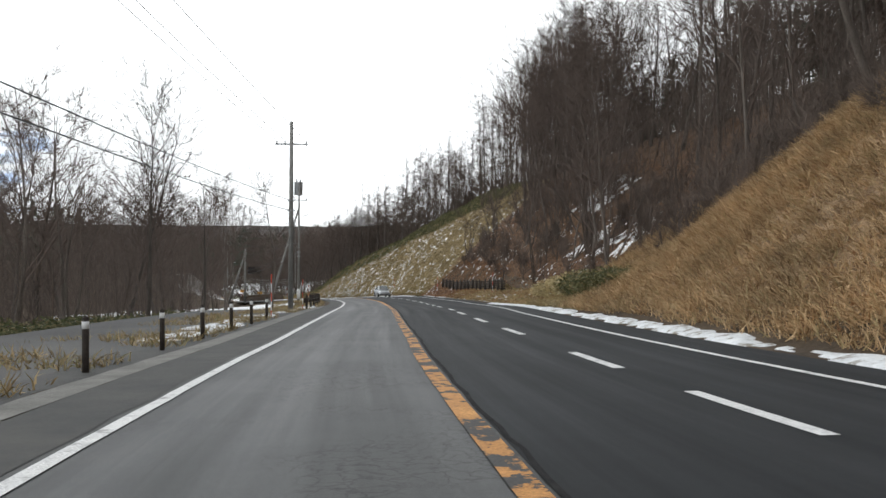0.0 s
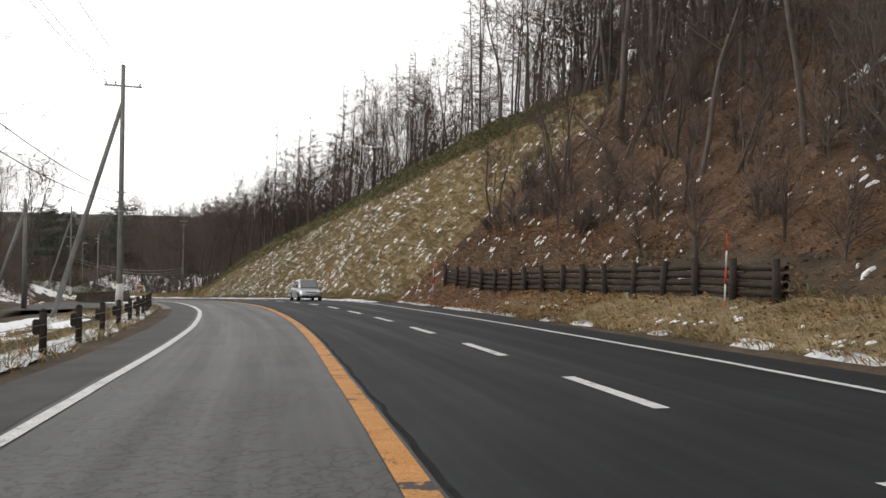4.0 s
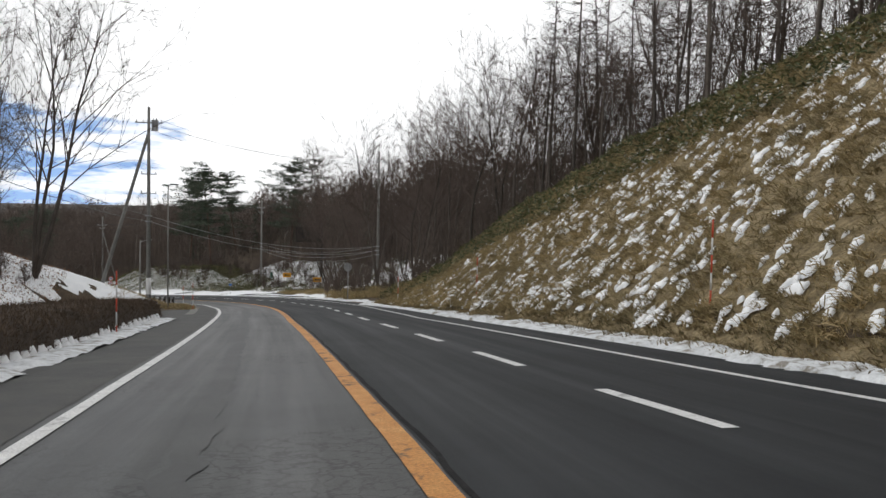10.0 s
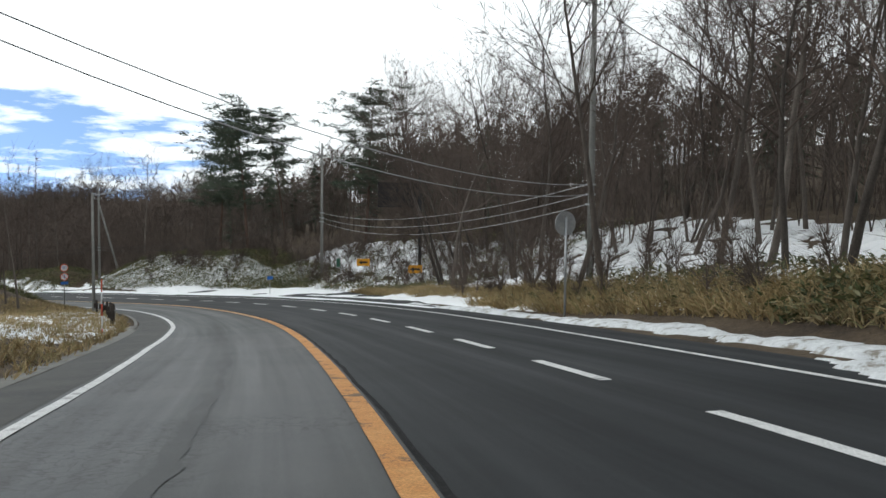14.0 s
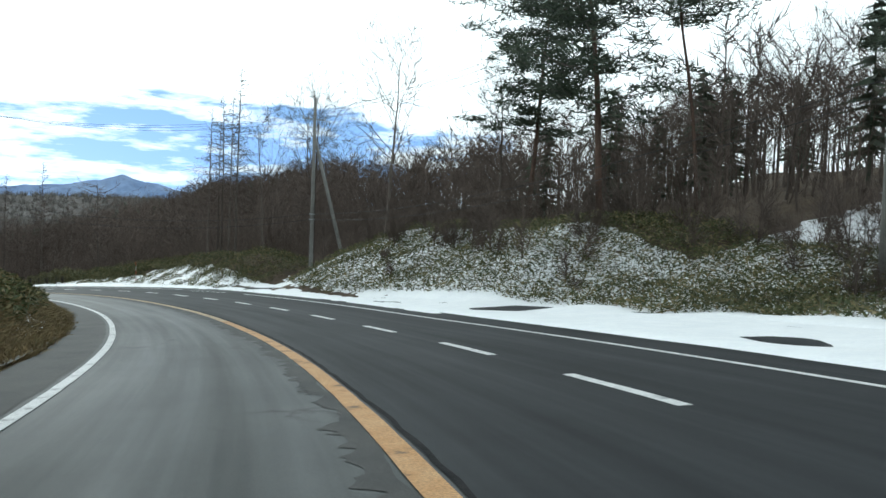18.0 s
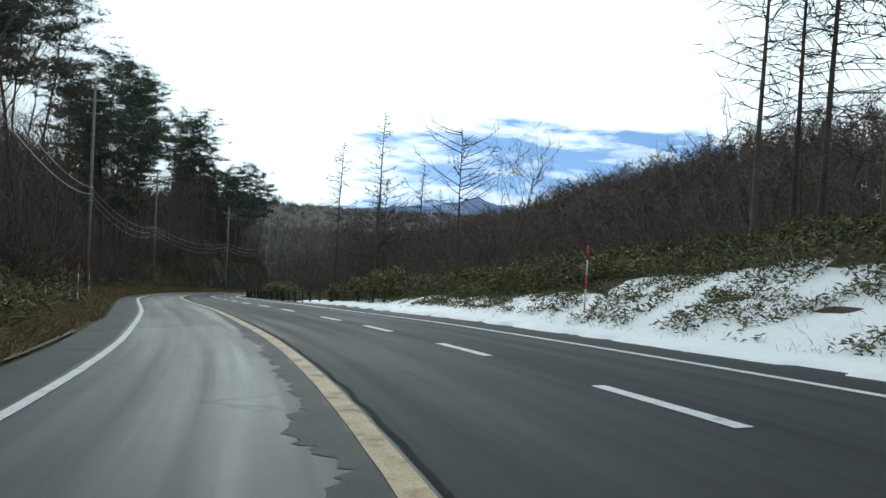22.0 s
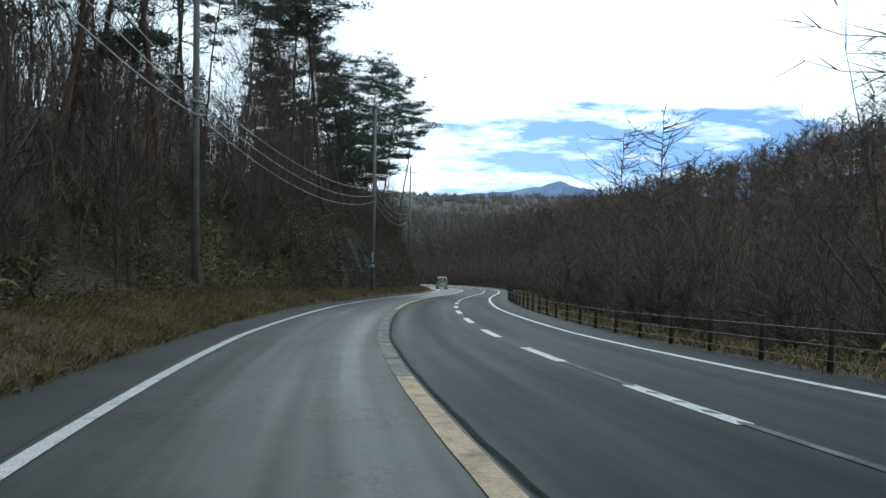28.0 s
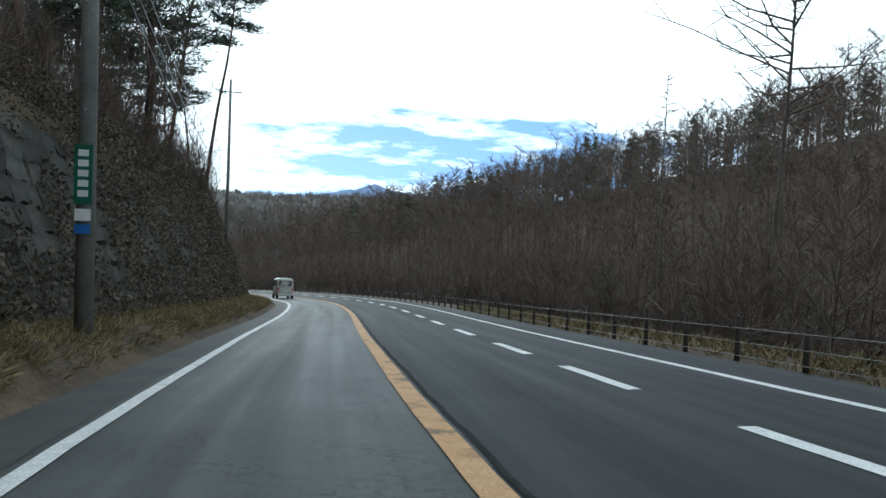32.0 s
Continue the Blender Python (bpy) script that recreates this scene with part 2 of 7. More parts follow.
M_OCHRE = mottled("road_paint_ochre", [(0.36, (0.18, 0.12, 0.07)), (0.44, (0.46, 0.25, 0.1)), (0.75, (0.54, 0.34, 0.17))], 2.2, 0.7, fine=40, relief=0.2, depth=0.003)
M_ORANGE = mottled("road_paint_orange", [(0.36, (0.14, 0.09, 0.05)), (0.44, (0.5, 0.22, 0.055)), (0.75, (0.58, 0.3, 0.1))], 2.5, 0.7, fine=40, relief=0.2, depth=0.003)
M_WORN = mottled("road_paint_worn", [(0.47, (0.05, 0.05, 0.05)), (0.5, (0.42, 0.2, 0.06)), (0.75, (0.58, 0.3, 0.1))], 2.4, 0.7, fine=30, relief=0.2, depth=0.003)
M_GHOST = mottled("road_paint_ghost", [(0.35, (0.06, 0.062, 0.063)), (0.5, (0.13, 0.132, 0.132)), (0.75, (0.22, 0.22, 0.22))], 2.2, 0.8, fine=40, relief=0.2, depth=0.003)
M_TRACK = mottled("damp_track", [(0.35, (0.017, 0.018, 0.019)), (0.65, (0.034, 0.035, 0.035))], 0.7, 0.58, fine=50, relief=0.3, depth=0.005, spec=0.36)
M_TAR = mottled("tar_seam", [(0.3, (0.012, 0.012, 0.013)), (0.7, (0.03, 0.03, 0.03))], 3, 0.9, spec=0.1)
M_SNOW = mottled("snow", [(0.3, (0.84, 0.86, 0.89)), (0.7, (0.93, 0.94, 0.95))], 1.5, 0.6, fine=12, relief=0.3, depth=0.03, grain=0.04)
M_DIRTYSNOW = mottled("dirty_snow", [(0.36, (0.26, 0.235, 0.2)), (0.46, (0.66, 0.68, 0.7)), (0.7, (0.85, 0.87, 0.89))], 2.6, 0.65, fine=14, relief=0.8, depth=0.06, grain=0.12)
M_BARK = varied(mottled("bark", [(0.3, (0.062, 0.052, 0.045)), (0.7, (0.155, 0.132, 0.115))], 2.5, 0.95, fine=25, relief=0.6, depth=0.02, stretch=(1, 1, 0.25)))
M_TWIG = varied(material("twig", (0.115, 0.09, 0.077), 0.95, 0, 0.15), 0.75, 1.35)
M_PINEBARK = varied(mottled("pine_bark", [(0.3, (0.05, 0.034, 0.028)), (0.7, (0.13, 0.085, 0.065))], 3, 0.95, fine=20, relief=0.6, depth=0.02, stretch=(1, 1, 0.3)))
M_NEEDLE = leafy("needles", [(0.0, (0.042, 0.058, 0.043)), (0.5, (0.065, 0.086, 0.062)), (1.0, (0.1, 0.125, 0.088))])
M_FARWOOD = leafy("far_wood", [(0.0, (0.09, 0.073, 0.067)), (0.5, (0.13, 0.105, 0.096)), (1.0, (0.185, 0.15, 0.134))], 0.95)
# Far hills' wood: paler and greyer than far_wood, with aerial haze in the colour.
M_HAZEDWOOD = leafy("hill_wood", [(0.0, (0.11, 0.105, 0.105)), (0.5, (0.155, 0.148, 0.147)), (1.0, (0.21, 0.2, 0.197))], 1.0)
M_GRASS = leafy("dry_grass", [(0.0, (0.22, 0.16, 0.085)), (0.4, (0.35, 0.265, 0.15)), (0.7, (0.46, 0.36, 0.215)), (1.0, (0.24, 0.235, 0.115))], 0.85)
M_SLOPE = leafy("slope_grass", [(0.0, (0.19, 0.15, 0.08)), (0.3, (0.27, 0.22, 0.122)), (0.6, (0.36, 0.285, 0.165)), (0.85, (0.45, 0.355, 0.215)), (1.0, (0.24, 0.205, 0.11))], 0.85)
M_FERN = leafy("dry_fern", [(0.0, (0.2, 0.125, 0.07)), (0.4, (0.42, 0.285, 0.165)), (0.75, (0.55, 0.4, 0.245)), (1.0, (0.32, 0.26, 0.14))], 0.85)
# The dry_grass ramp at about half tone: shade on the verges put into colour.
M_VERGESHADE = leafy("shaded_verge_grass", [(0.0, (0.11, 0.083, 0.047)), (0.4, (0.19, 0.147, 0.08)), (0.7, (0.28, 0.215, 0.12)), (1.0, (0.12, 0.12, 0.06))], 0.85)
M_SASA = leafy("bamboo_grass", [(0.0, (0.05, 0.066, 0.03)), (0.4, (0.085, 0.1, 0.043)), (0.7, (0.15, 0.14, 0.066)), (1.0, (0.29, 0.24, 0.135))], 0.55)
M_LEAF = leafy("fallen_leaves", [(0.0, (0.12, 0.058, 0.03)), (0.5, (0.25, 0.125, 0.06)), (1.0, (0.38, 0.22, 0.12))], 0.85)
M_DARKWOOD = mottled("dark_wood", [(0.3, (0.025, 0.02, 0.017)), (0.7, (0.06, 0.048, 0.04))], 2, 0.85, fine=25)
M_STEEL = mottled("galvanised_steel", [(0.3, (0.3, 0.31, 0.32)), (0.7, (0.45, 0.46, 0.47))], 3, 0.45, 0.8, grain=0.15)
M_CABLE = material("cable", (0.03, 0.03, 0.032), 0.5)
M_GUARDCABLE = material("guard_cable", (0.14, 0.14, 0.14), 0.5, 0.4)
M_BRIGHTCABLE = material("bright_cable", (0.35, 0.35, 0.36), 0.4, 0.6)
M_RED = mottled("red_paint", [(0.3, (0.5, 0.06, 0.03)), (0.7, (0.68, 0.1, 0.05))], 3, 0.5)
M_PLAINWHITE = mottled("white_paint", [(0.3, (0.6, 0.6, 0.6)), (0.7, (0.75, 0.75, 0.75))], 3, 0.5, grain=0.1)
M_SIGNORANGE = mottled("sign_orange", [(0.3, (0.7, 0.3, 0.02)), (0.7, (0.8, 0.38, 0.03))], 2, 0.45, grain=0.1)
M_BLACK = material("black_paint", (0.012, 0.012, 0.013), 0.5)
M_BLUE = material("sign_blue", (0.03, 0.13, 0.42), 0.45)
M_GREEN = material("sign_green", (0.01, 0.1, 0.06), 0.5)

# ---- the plan: s metres along the road, u metres to its right, h above its surface ----
STEP = 20.0
FIRST = -20.0
HEAD = [15.75, 11.44, 7.08, 6.48, 9.19, 12.59, 16.27, 20.29, 22.7, 24.15, 26.35, 30.3, 37.6, 46.61, 54.74, 62.33, 70.23, 76.44,
        78.33, 76.78, 72.39, 66.48, 61.31, 57.2, 56.8, 60, 67, 75, 83, 90, 96, 100]
LEVEL = [1.48, 0.0, -1.49, -2.89, -4.57, -6.13, -7.67, -9.39, -11.31, -13.17, -15.14, -17.23, -19.19, -21.06, -22.94, -24.59,
         -26.13, -27.88, -29.58, -31.37, -33.21, -35.0, -36.7, -38.5, -40.3, -42, -43.8, -45.5, -47.2, -49, -50.6, -52.2]
BANK = [0.3, 0.3, 1.6, 1.6, 1.1, 1.6, 1.9, 1.1, 0.6, 0.6, 0.6, 1.3, 1.9, 1.7, 2.0, 2.7, 2.8, 2.5, 2.1, 1.3, 0.7, 0.3, 1.1,
        1.7, 1.7, 1.5, 1.5, 1.5, 1.5, 1.5, 1.5, 1.5]
EYE = 1.35
KN = FIRST + STEP * np.arange(len(HEAD))
DS = 0.5
SS = np.arange(FIRST, KN[-1] + 0.01, DS)
ang = np.radians(np.interp(SS + DS / 2, KN, HEAD))
PX = 4.665 + np.r_[0, np.cumsum(-np.sin(ang) * DS)[:-1]]
PY = -19.457 + np.r_[0, np.cumsum(np.cos(ang) * DS)[:-1]]
S_FIRST, S_LAST = -60.0, float(SS[-1])
smooth = np.interp(SS, KN, LEVEL)
kernel = np.hanning(41) / np.hanning(41).sum()
PZ = np.convolve(np.r_[smooth[0] + (np.arange(-20, 0) * DS) * -0.074, smooth, smooth[-1] + np.arange(1, 21) * DS * -0.082], kernel, "valid") - EYE
PB = np.interp(SS, KN, BANK)


def road(s):
    """Place, heading and bank of the road's line at s (arrays); straight on past its ends."""
    s = np.asarray(s, float)
    c = np.clip(s, SS[0], SS[-1])
    a = np.radians(np.interp(c, KN, HEAD))
    e = s - c
    x, y = np.interp(c, SS, PX) - np.sin(a) * e, np.interp(c, SS, PY) + np.cos(a) * e
    return x, y, np.interp(c, SS, PZ) - 0.078 * e, a, np.tan(np.radians(np.interp(c, SS, PB)))


def spots(s, u, h=0.0):
    """World places (n, 3) of plan places."""
    s, u, h = np.broadcast_arrays(np.asarray(s, float), np.asarray(u, float), np.asarray(h, float))
    x, y, z, a, b = road(s)
    return np.stack([x + np.cos(a) * u, y + np.sin(a) * u, z + np.clip(u, -12, 13) * b + h], -1)


def spot(s, u, h=0.0):
    return Vector(spots(s, u, h).tolist())


def facing(s):
    """Degrees of turn about z that brings +y along the road."""
    return math.degrees(float(road(s)[3]))


def profile(stations, s, u):
    """Height over the road plane from stations (s, [(u, h), ...]), each with as many points."""
    s, u = np.broadcast_arrays(np.asarray(s, float), np.asarray(u, float))
    at = np.array([st[0] for st in stations], float)
    us = np.array([[p[0] for p in st[1]] for st in stations], float)
    hs = np.array([[p[1] for p in st[1]] for st in stations], float)
    n = us.shape[1]
    uu = np.stack([np.interp(s, at, us[:, k]) for k in range(n)])
    hh = np.stack([np.interp(s, at, hs[:, k]) for k in range(n)])
    res = hh[0].copy()
    for k in range(n - 1):
        f = np.clip((u - uu[k]) / np.maximum(uu[k + 1] - uu[k], 1e-6), 0, 1)
        res += (hh[k + 1] - hh[k]) * f
    return res


RIGHT = [
    (-60, [(8.2, 0), (8.8, 0.1), (12, 2.0), (20, 9.3), (30, 15), (75, 34)]),
    (31, [(8.2, 0), (8.8, 0.1), (12, 2.0), (20, 9.0), (30, 15), (75, 34)]),
    (41, [(8.2, 0), (9.2, 0.15), (12, 0.55), (18, 4.6), (30, 14), (75, 34)]),
    (50, [(8.2, 0), (9.2, 0.15), (12, 0.6), (18, 4.8), (30, 14), (75, 34)]),
    (66, [(8.2, 0), (9.0, 0.15), (12, 0.9), (17, 5.0), (30, 15), (75, 34)]),
    (88, [(8.4, 0), (9.4, 0.15), (11, 1.0), (17, 6.5), (26, 15), (75, 32)]),
    (100, [(8.4, 0), (9.0, 0.1), (13, 3.9), (20, 10.5), (25.5, 15), (75, 30)]),
    (130, [(8.2, 0), (8.8, 0.1), (13, 4.0), (20, 10.5), (24.5, 14.6), (75, 24)]),
    (145, [(8.0, 0), (8.6, 0.1), (13, 4.2), (20, 10.8), (23, 12.6), (75, 18)]),
    (162, [(8.0, 0), (8.7, 0.1), (12, 3.2), (17, 8.2), (20, 9.5), (75, 14)]),
    (175, [(8.2, 0), (9.0, 0.1), (12, 2.9), (15, 5.6), (18, 7.0), (75, 12)]),
    (184, [(8.5, 0), (9.8, 0.15), (11.5, 1.4), (13, 2.6), (17, 4.2), (75, 11)]),
    (196, [(8.6, 0), (9.8, 0.1), (12, 0.7), (15, 1.4), (22, 2.6), (75, 10)]),
    (214, [(8.8, 0), (11, 0.0), (13, 0.4), (17, 1.3), (24, 3.4), (75, 11)]),
    (228, [(9.0, 0), (12, 0.0), (14, 0.2), (18, 0.6), (26, 3.4), (75, 14)]),
    (242, [(9.2, 0), (15, 0.0), (20, 0.1), (23, 0.4), (31, 4.6), (75, 15)]),
    (252, [(9.0, 0), (15, 0.0), (20, 0.15), (22.5, 0.7), (30, 4.8), (75, 14)]),
    (260, [(8.6, 0), (14.6, 0.0), (17, 0.6), (22, 2.4), (30, 4.6), (75, 13)]),
    (268, [(8.4, 0), (11.6, 0.0), (13.5, 0.9), (18, 3.4), (27, 4.4), (75, 12)]),
    (282, [(8.4, 0), (9.6, 0.1), (12, 1.2), (17.5, 3.9), (27, 4.0), (75, 12)]),
    (287, [(8.2, 0), (9.4, 0.05), (12, 1.2), (17, 3.4), (27, 2.8), (75, 12)]),
    (291, [(8.2, 0), (11, 0.0), (14, 0.1), (17.5, 1.5), (27, 1.5), (75, 12)]),
    (295, [(8.0, 0), (10, 0.0), (12, 0.4), (14.5, 1.5), (24, 1.0), (75, 12)]),
    (301, [(7.9, 0), (9.3, 0.1), (11, 0.9), (14.2, 2.4), (24, 1.0), (75, 10)]),
    (310, [(7.8, 0), (9.0, 0.1), (11, 1.0), (14.2, 2.5), (24, 0.6), (75, 9.5)]),
    (322, [(7.6, 0), (8.6, 0.1), (11, 0.9), (14.0, 1.8), (24, -1), (75, 9.5)]),
    (338, [(7.4, 0), (9.0, 0.1), (12, 0.6), (14.0, 0.8), (24, -4), (75, 10)]),
    (352, [(7.4, 0), (10.0, 0.0), (12, -0.2), (15, -1.4), (25, -6), (75, 11)]),
    (400, [(7.2, 0), (8.8, 0.0), (10, -0.5), (14, -2.5), (25, -6.5), (75, 14)]),
    (450, [(7.4, 0), (8.9, 0.0), (10, -0.5), (14, -2.5), (25, -5.5), (75, 16)]),
    (500, [(7.6, 0), (9.0, 0.0), (10, -0.5), (14, -2.5), (25, -4.5), (75, 22)]),
    (545, [(7.6, 0), (9.0, 0.0), (10, -0.4), (14, -2.0), (25, -4), (75, 17)]),
    (620, [(7.6, 0), (9.0, 0.0), (10, -0.3), (14, -1.5), (25, -3), (75, 5)]),
]
LEFT = [
    (-60, [(3.2, 0), (4.2, 0.05), (7.5, 0.0), (12, -0.3), (30, -1.5), (75, -5)]),
    (40, [(3.2, 0), (4.2, 0.05), (7.5, 0.0), (12, -0.5), (30, -2), (75, -6)]),
    (75, [(3.4, 0), (4.4, 0.05), (7.5, -0.3), (12, -1.2), (30, -2.5), (75, -5)]),
    (110, [(3.4, 0), (4.4, 0.03), (7.5, -0.1), (12, -0.2), (30, -1), (75, 0)]),
    (140, [(3.4, 0), (4.4, 0.03), (9.5, 0.0), (13, 0.0), (18.5, 4.8), (75, 9)]),
    (175, [(3.4, 0), (4.4, 0.03), (9.5, 0.0), (13, 0.0), (18.5, 5.0), (75, 9)]),
    (184, [(3.4, 0), (4.4, 0.03), (8, 0.0), (12, 0.1), (18.5, 5.0), (75, 8.5)]),
    (190, [(3.4, 0), (4.4, 0.03), (6.0, 0.3), (9, 1.5), (18.5, 4.8), (75, 8)]),
    (206, [(3.4, 0), (4.4, 0.05), (6.5, 0.2), (10, 1.4), (20, 4.0), (75, 8)]),
    (216, [(3.4, 0), (4.4, 0.05), (6.5, 0.1), (10, 0.5), (22, 3.2), (75, 7)]),
    (240, [(3.4, 0), (4.4, 0.05), (6, 0.2), (10, 0.6), (30, 3), (75, 10)]),
    (262, [(3.3, 0), (4.0, 0.1), (5.2, 1.0), (9, 3.0), (25, 8), (75, 20)]),
    (310, [(3.3, 0), (4.0, 0.1), (5.6, 1.2), (9, 3.5), (25, 10), (75, 24)]),
    (335, [(3.3, 0), (4.2, 0.15), (6.5, 0.9), (10, 3.5), (25, 11), (75, 26)]),
    (395, [(3.2, 0), (4.4, 0.2), (6.6, 0.8), (10, 3.0), (25, 11), (75, 26)]),
    (425, [(3.0, 0), (4.4, 0.3), (6.0, 0.7), (7.5, 4.0), (20, 11), (75, 26)]),
    (436, [(2.8, 0), (3.6, 0.35), (5.2, 0.6), (7.2, 5.6), (18, 11), (75, 24)]),
    (520, [(2.8, 0), (3.4, 0.35), (4.8, 0.6), (7.0, 6.5), (18, 11.5), (75, 20)]),
    (620, [(2.8, 0), (3.4, 0.35), (4.8, 0.6), (7.0, 6.5), (18, 11.5), (75, 20)]),
]


def rise(s, u):
    """Height of the ground over the road plane."""
    s, u = np.broadcast_arrays(np.asarray(s, float), np.asarray(u, float))
    return np.where(u > 0, profile(RIGHT, s, np.abs(u)), profile(LEFT, s, np.abs(u)))


def surface(s, u):
    """Height of the uneven ground over the road plane."""
    s, u = np.broadcast_arrays(np.asarray(s, float), np.asarray(u, float))
    a = np.abs(u)
    h = rise(s, u) + jitter(s, u, 0.22, 0.35) * np.clip((a - 8.4) / 4, 0, 1) + jitter(s, u, 0.8, 0.09) * np.clip((a - 12) / 12, 0, 1)
    return h - 0.06 - 0.12 * np.clip((7.5 - a) * 2, 0, 1) * (u > 0) - 0.12 * np.clip((2.8 - a) * 2, 0, 1) * (u <= 0)


def mesh_from(name, verts, faces, mat, smooth_faces=True):
    me = bpy.data.meshes.new(name)
    verts, faces = np.asarray(verts, np.float32), np.asarray(faces, np.int32)
    k = faces.shape[1]
    me.vertices.add(len(verts))
    me.vertices.foreach_set("co", verts.ravel())
    me.loops.add(faces.size)
    me.loops.foreach_set("vertex_index", faces.ravel())
    me.polygons.add(len(faces))
    me.polygons.foreach_set("loop_start", np.arange(0, faces.size, k, dtype=np.int32))
    me.polygons.foreach_set("use_smooth", np.full(len(faces), smooth_faces))
    me.update(calc_edges=True)
    me.materials.append(mat)
    return me


def part(name, me, parent=None, label="", m=None):
    """A mesh object, under a thing where one is given."""
    ob = new(name, me)
    if parent:
        ob.parent = parent
    if m is not None:
        ob.matrix_basis = m
    if label:
        ob["label"] = label
    return ob


def grid_faces(rows, cols):
    i = np.arange((rows - 1) * cols).reshape(rows - 1, cols)[:, :-1].ravel()
    return np.stack([i, i + 1, i + cols + 1, i + cols], 1)


def jitter(s, u, amount, scale):
    return np.array([noise.noise((a * scale, b * scale, 0.3)) for a, b in zip(np.ravel(s), np.ravel(u))]).reshape(np.shape(s)) * amount


def ribbon(name, s0, s1, ua, ub, mat, lift=0.0, step=1.0, across=2, kind="structure", label="", category="", parent=None, edge=0.0):
    """A strip of the road's surface between the offsets ua(s) and ub(s)."""
    n = max(2, int((s1 - s0) / step) + 1)
    s = np.linspace(s0, s1, n)
    f = np.linspace(0, 1, across)
    a, b = ua(s), ub(s)
    u = a[:, None] + (b - a)[:, None] * f
    S = np.repeat(s[:, None], across, 1)
    if edge:
        u = u + jitter(S, u, edge, 1.7)
    v = spots(S, u, lift).reshape(-1, 3)
    ob = part(name, mesh_from(name, v, grid_faces(n, across)[:, ::-1], mat), parent)
    index = np.zeros(len(ob.data.loops), np.int32)
    ob.data.loops.foreach_get("vertex_index", index)
    ob.data.uv_layers.new(name="lane").data.foreach_set("uv", np.stack([u.ravel()[index], S.ravel()[index]], 1).astype(np.float32).ravel())
    if not parent:
        tagged(ob, label, category, "", kind)
    return ob


LINE_S = [-60, 0, 10, 20, 35, 50, 65, 80, 95, 110, 125, 140, 160, 172, 183, 200, 212, 228, 240, 262, 290, 300, 320, 334, 345, 362, 378, 398, 415, 430, 450, 620]
LINE_L = [-2.46, -2.29, -2.06, -1.95, -2.04, -2.34, -2.32, -2.02, -1.88, -2.05, -2.19, -2.39, -2.42, -2.48, -2.64, -2.72, -2.4, -2.36, -2.36, -2.44, -2.36, -2.38, -2.2, -1.93, -1.86, -2.03, -2.05, -2.26, -2, -1.87, -2.05, -2.05]
LINE_O = [1.19, 1.26, 1.39, 1.4, 1.13, 0.87, 0.95, 1.25, 1.46, 1.39, 1.08, 0.81, 0.57, 0.71, 0.82, 1.08, 1.2, 1.14, 1.16, 1.13, 1.12, 1.03, 1.1, 1.21, 1.2, 1.21, 1.25, 1.02, 1.12, 1.09, 0.97, 1.0]
LINE_D = [4.39, 4.33, 4.29, 4.25, 3.95, 3.86, 4.12, 4.37, 4.48, 4.4, 4.24, 3.82, 3.48, 3.77, 4.22, 4.58, 4.73, 4.66, 4.48, 4.43, 4.27, 4.28, 4.28, 4.1, 3.93, 4.05, 3.97, 3.75, 3.72, 3.74, 3.68, 3.72]
LINE_R = [7.05, 6.9, 6.7, 6.44, 6.42, 6.95, 7.35, 7.33, 7.31, 7.39, 6.91, 6.37, 5.69, 6.21, 6.92, 7.55, 7.66, 7.51, 7.43, 7.23, 7.05, 6.91, 6.7, 6.25, 6.02, 6.26, 6.6, 5.99, 5.6, 5.6, 5.4, 5.42]


def line(values, off=0.0):
    return lambda s: np.interp(s, LINE_S, values) + off


def flat(value):
    return lambda s: np.full(np.shape(s), float(value))


# ---- ground ----
S_GRID = np.arange(-60, 621, 1.5)
near_u = np.r_[np.arange(2.6, 16, 0.6), np.arange(16, 30, 1.2), np.arange(30, 76, 3.0)]
M_FOREST = mottled("forest_floor", [(0.3, (0.065, 0.059, 0.056)), (0.7, (0.115, 0.104, 0.098))], 0.05, 1.0, fine=0.6, relief=1.0, depth=1.0)
EARTH = mottled("earth", [(0.3, (0.045, 0.033, 0.024)), (0.5, (0.085, 0.062, 0.041)), (0.75, (0.13, 0.097, 0.062))], 0.5, 0.95, fine=9, relief=0.7, depth=0.12)


def ground_half(name, us):
    S, U = np.meshgrid(S_GRID, us, indexing="ij")
    h = surface(S, U)
    faces = grid_faces(len(S_GRID), len(us))
    return spots(S, U, h).reshape(-1, 3), faces


vr, fr = ground_half("r", np.r_[0.0, near_u])
vl, fl = ground_half("l", np.r_[-near_u[::-1], 0.0])
# Under the road the sheet dips out of sight.
gv = np.r_[vr, vl]
gf = np.r_[fr[:, ::-1], fl[:, ::-1] + len(vr)]
ground = tagged(part("ground", mesh_from("ground", gv, gf, EARTH)), "brown wooded ground with dry grass and leaf litter", "ground", kind="structure")


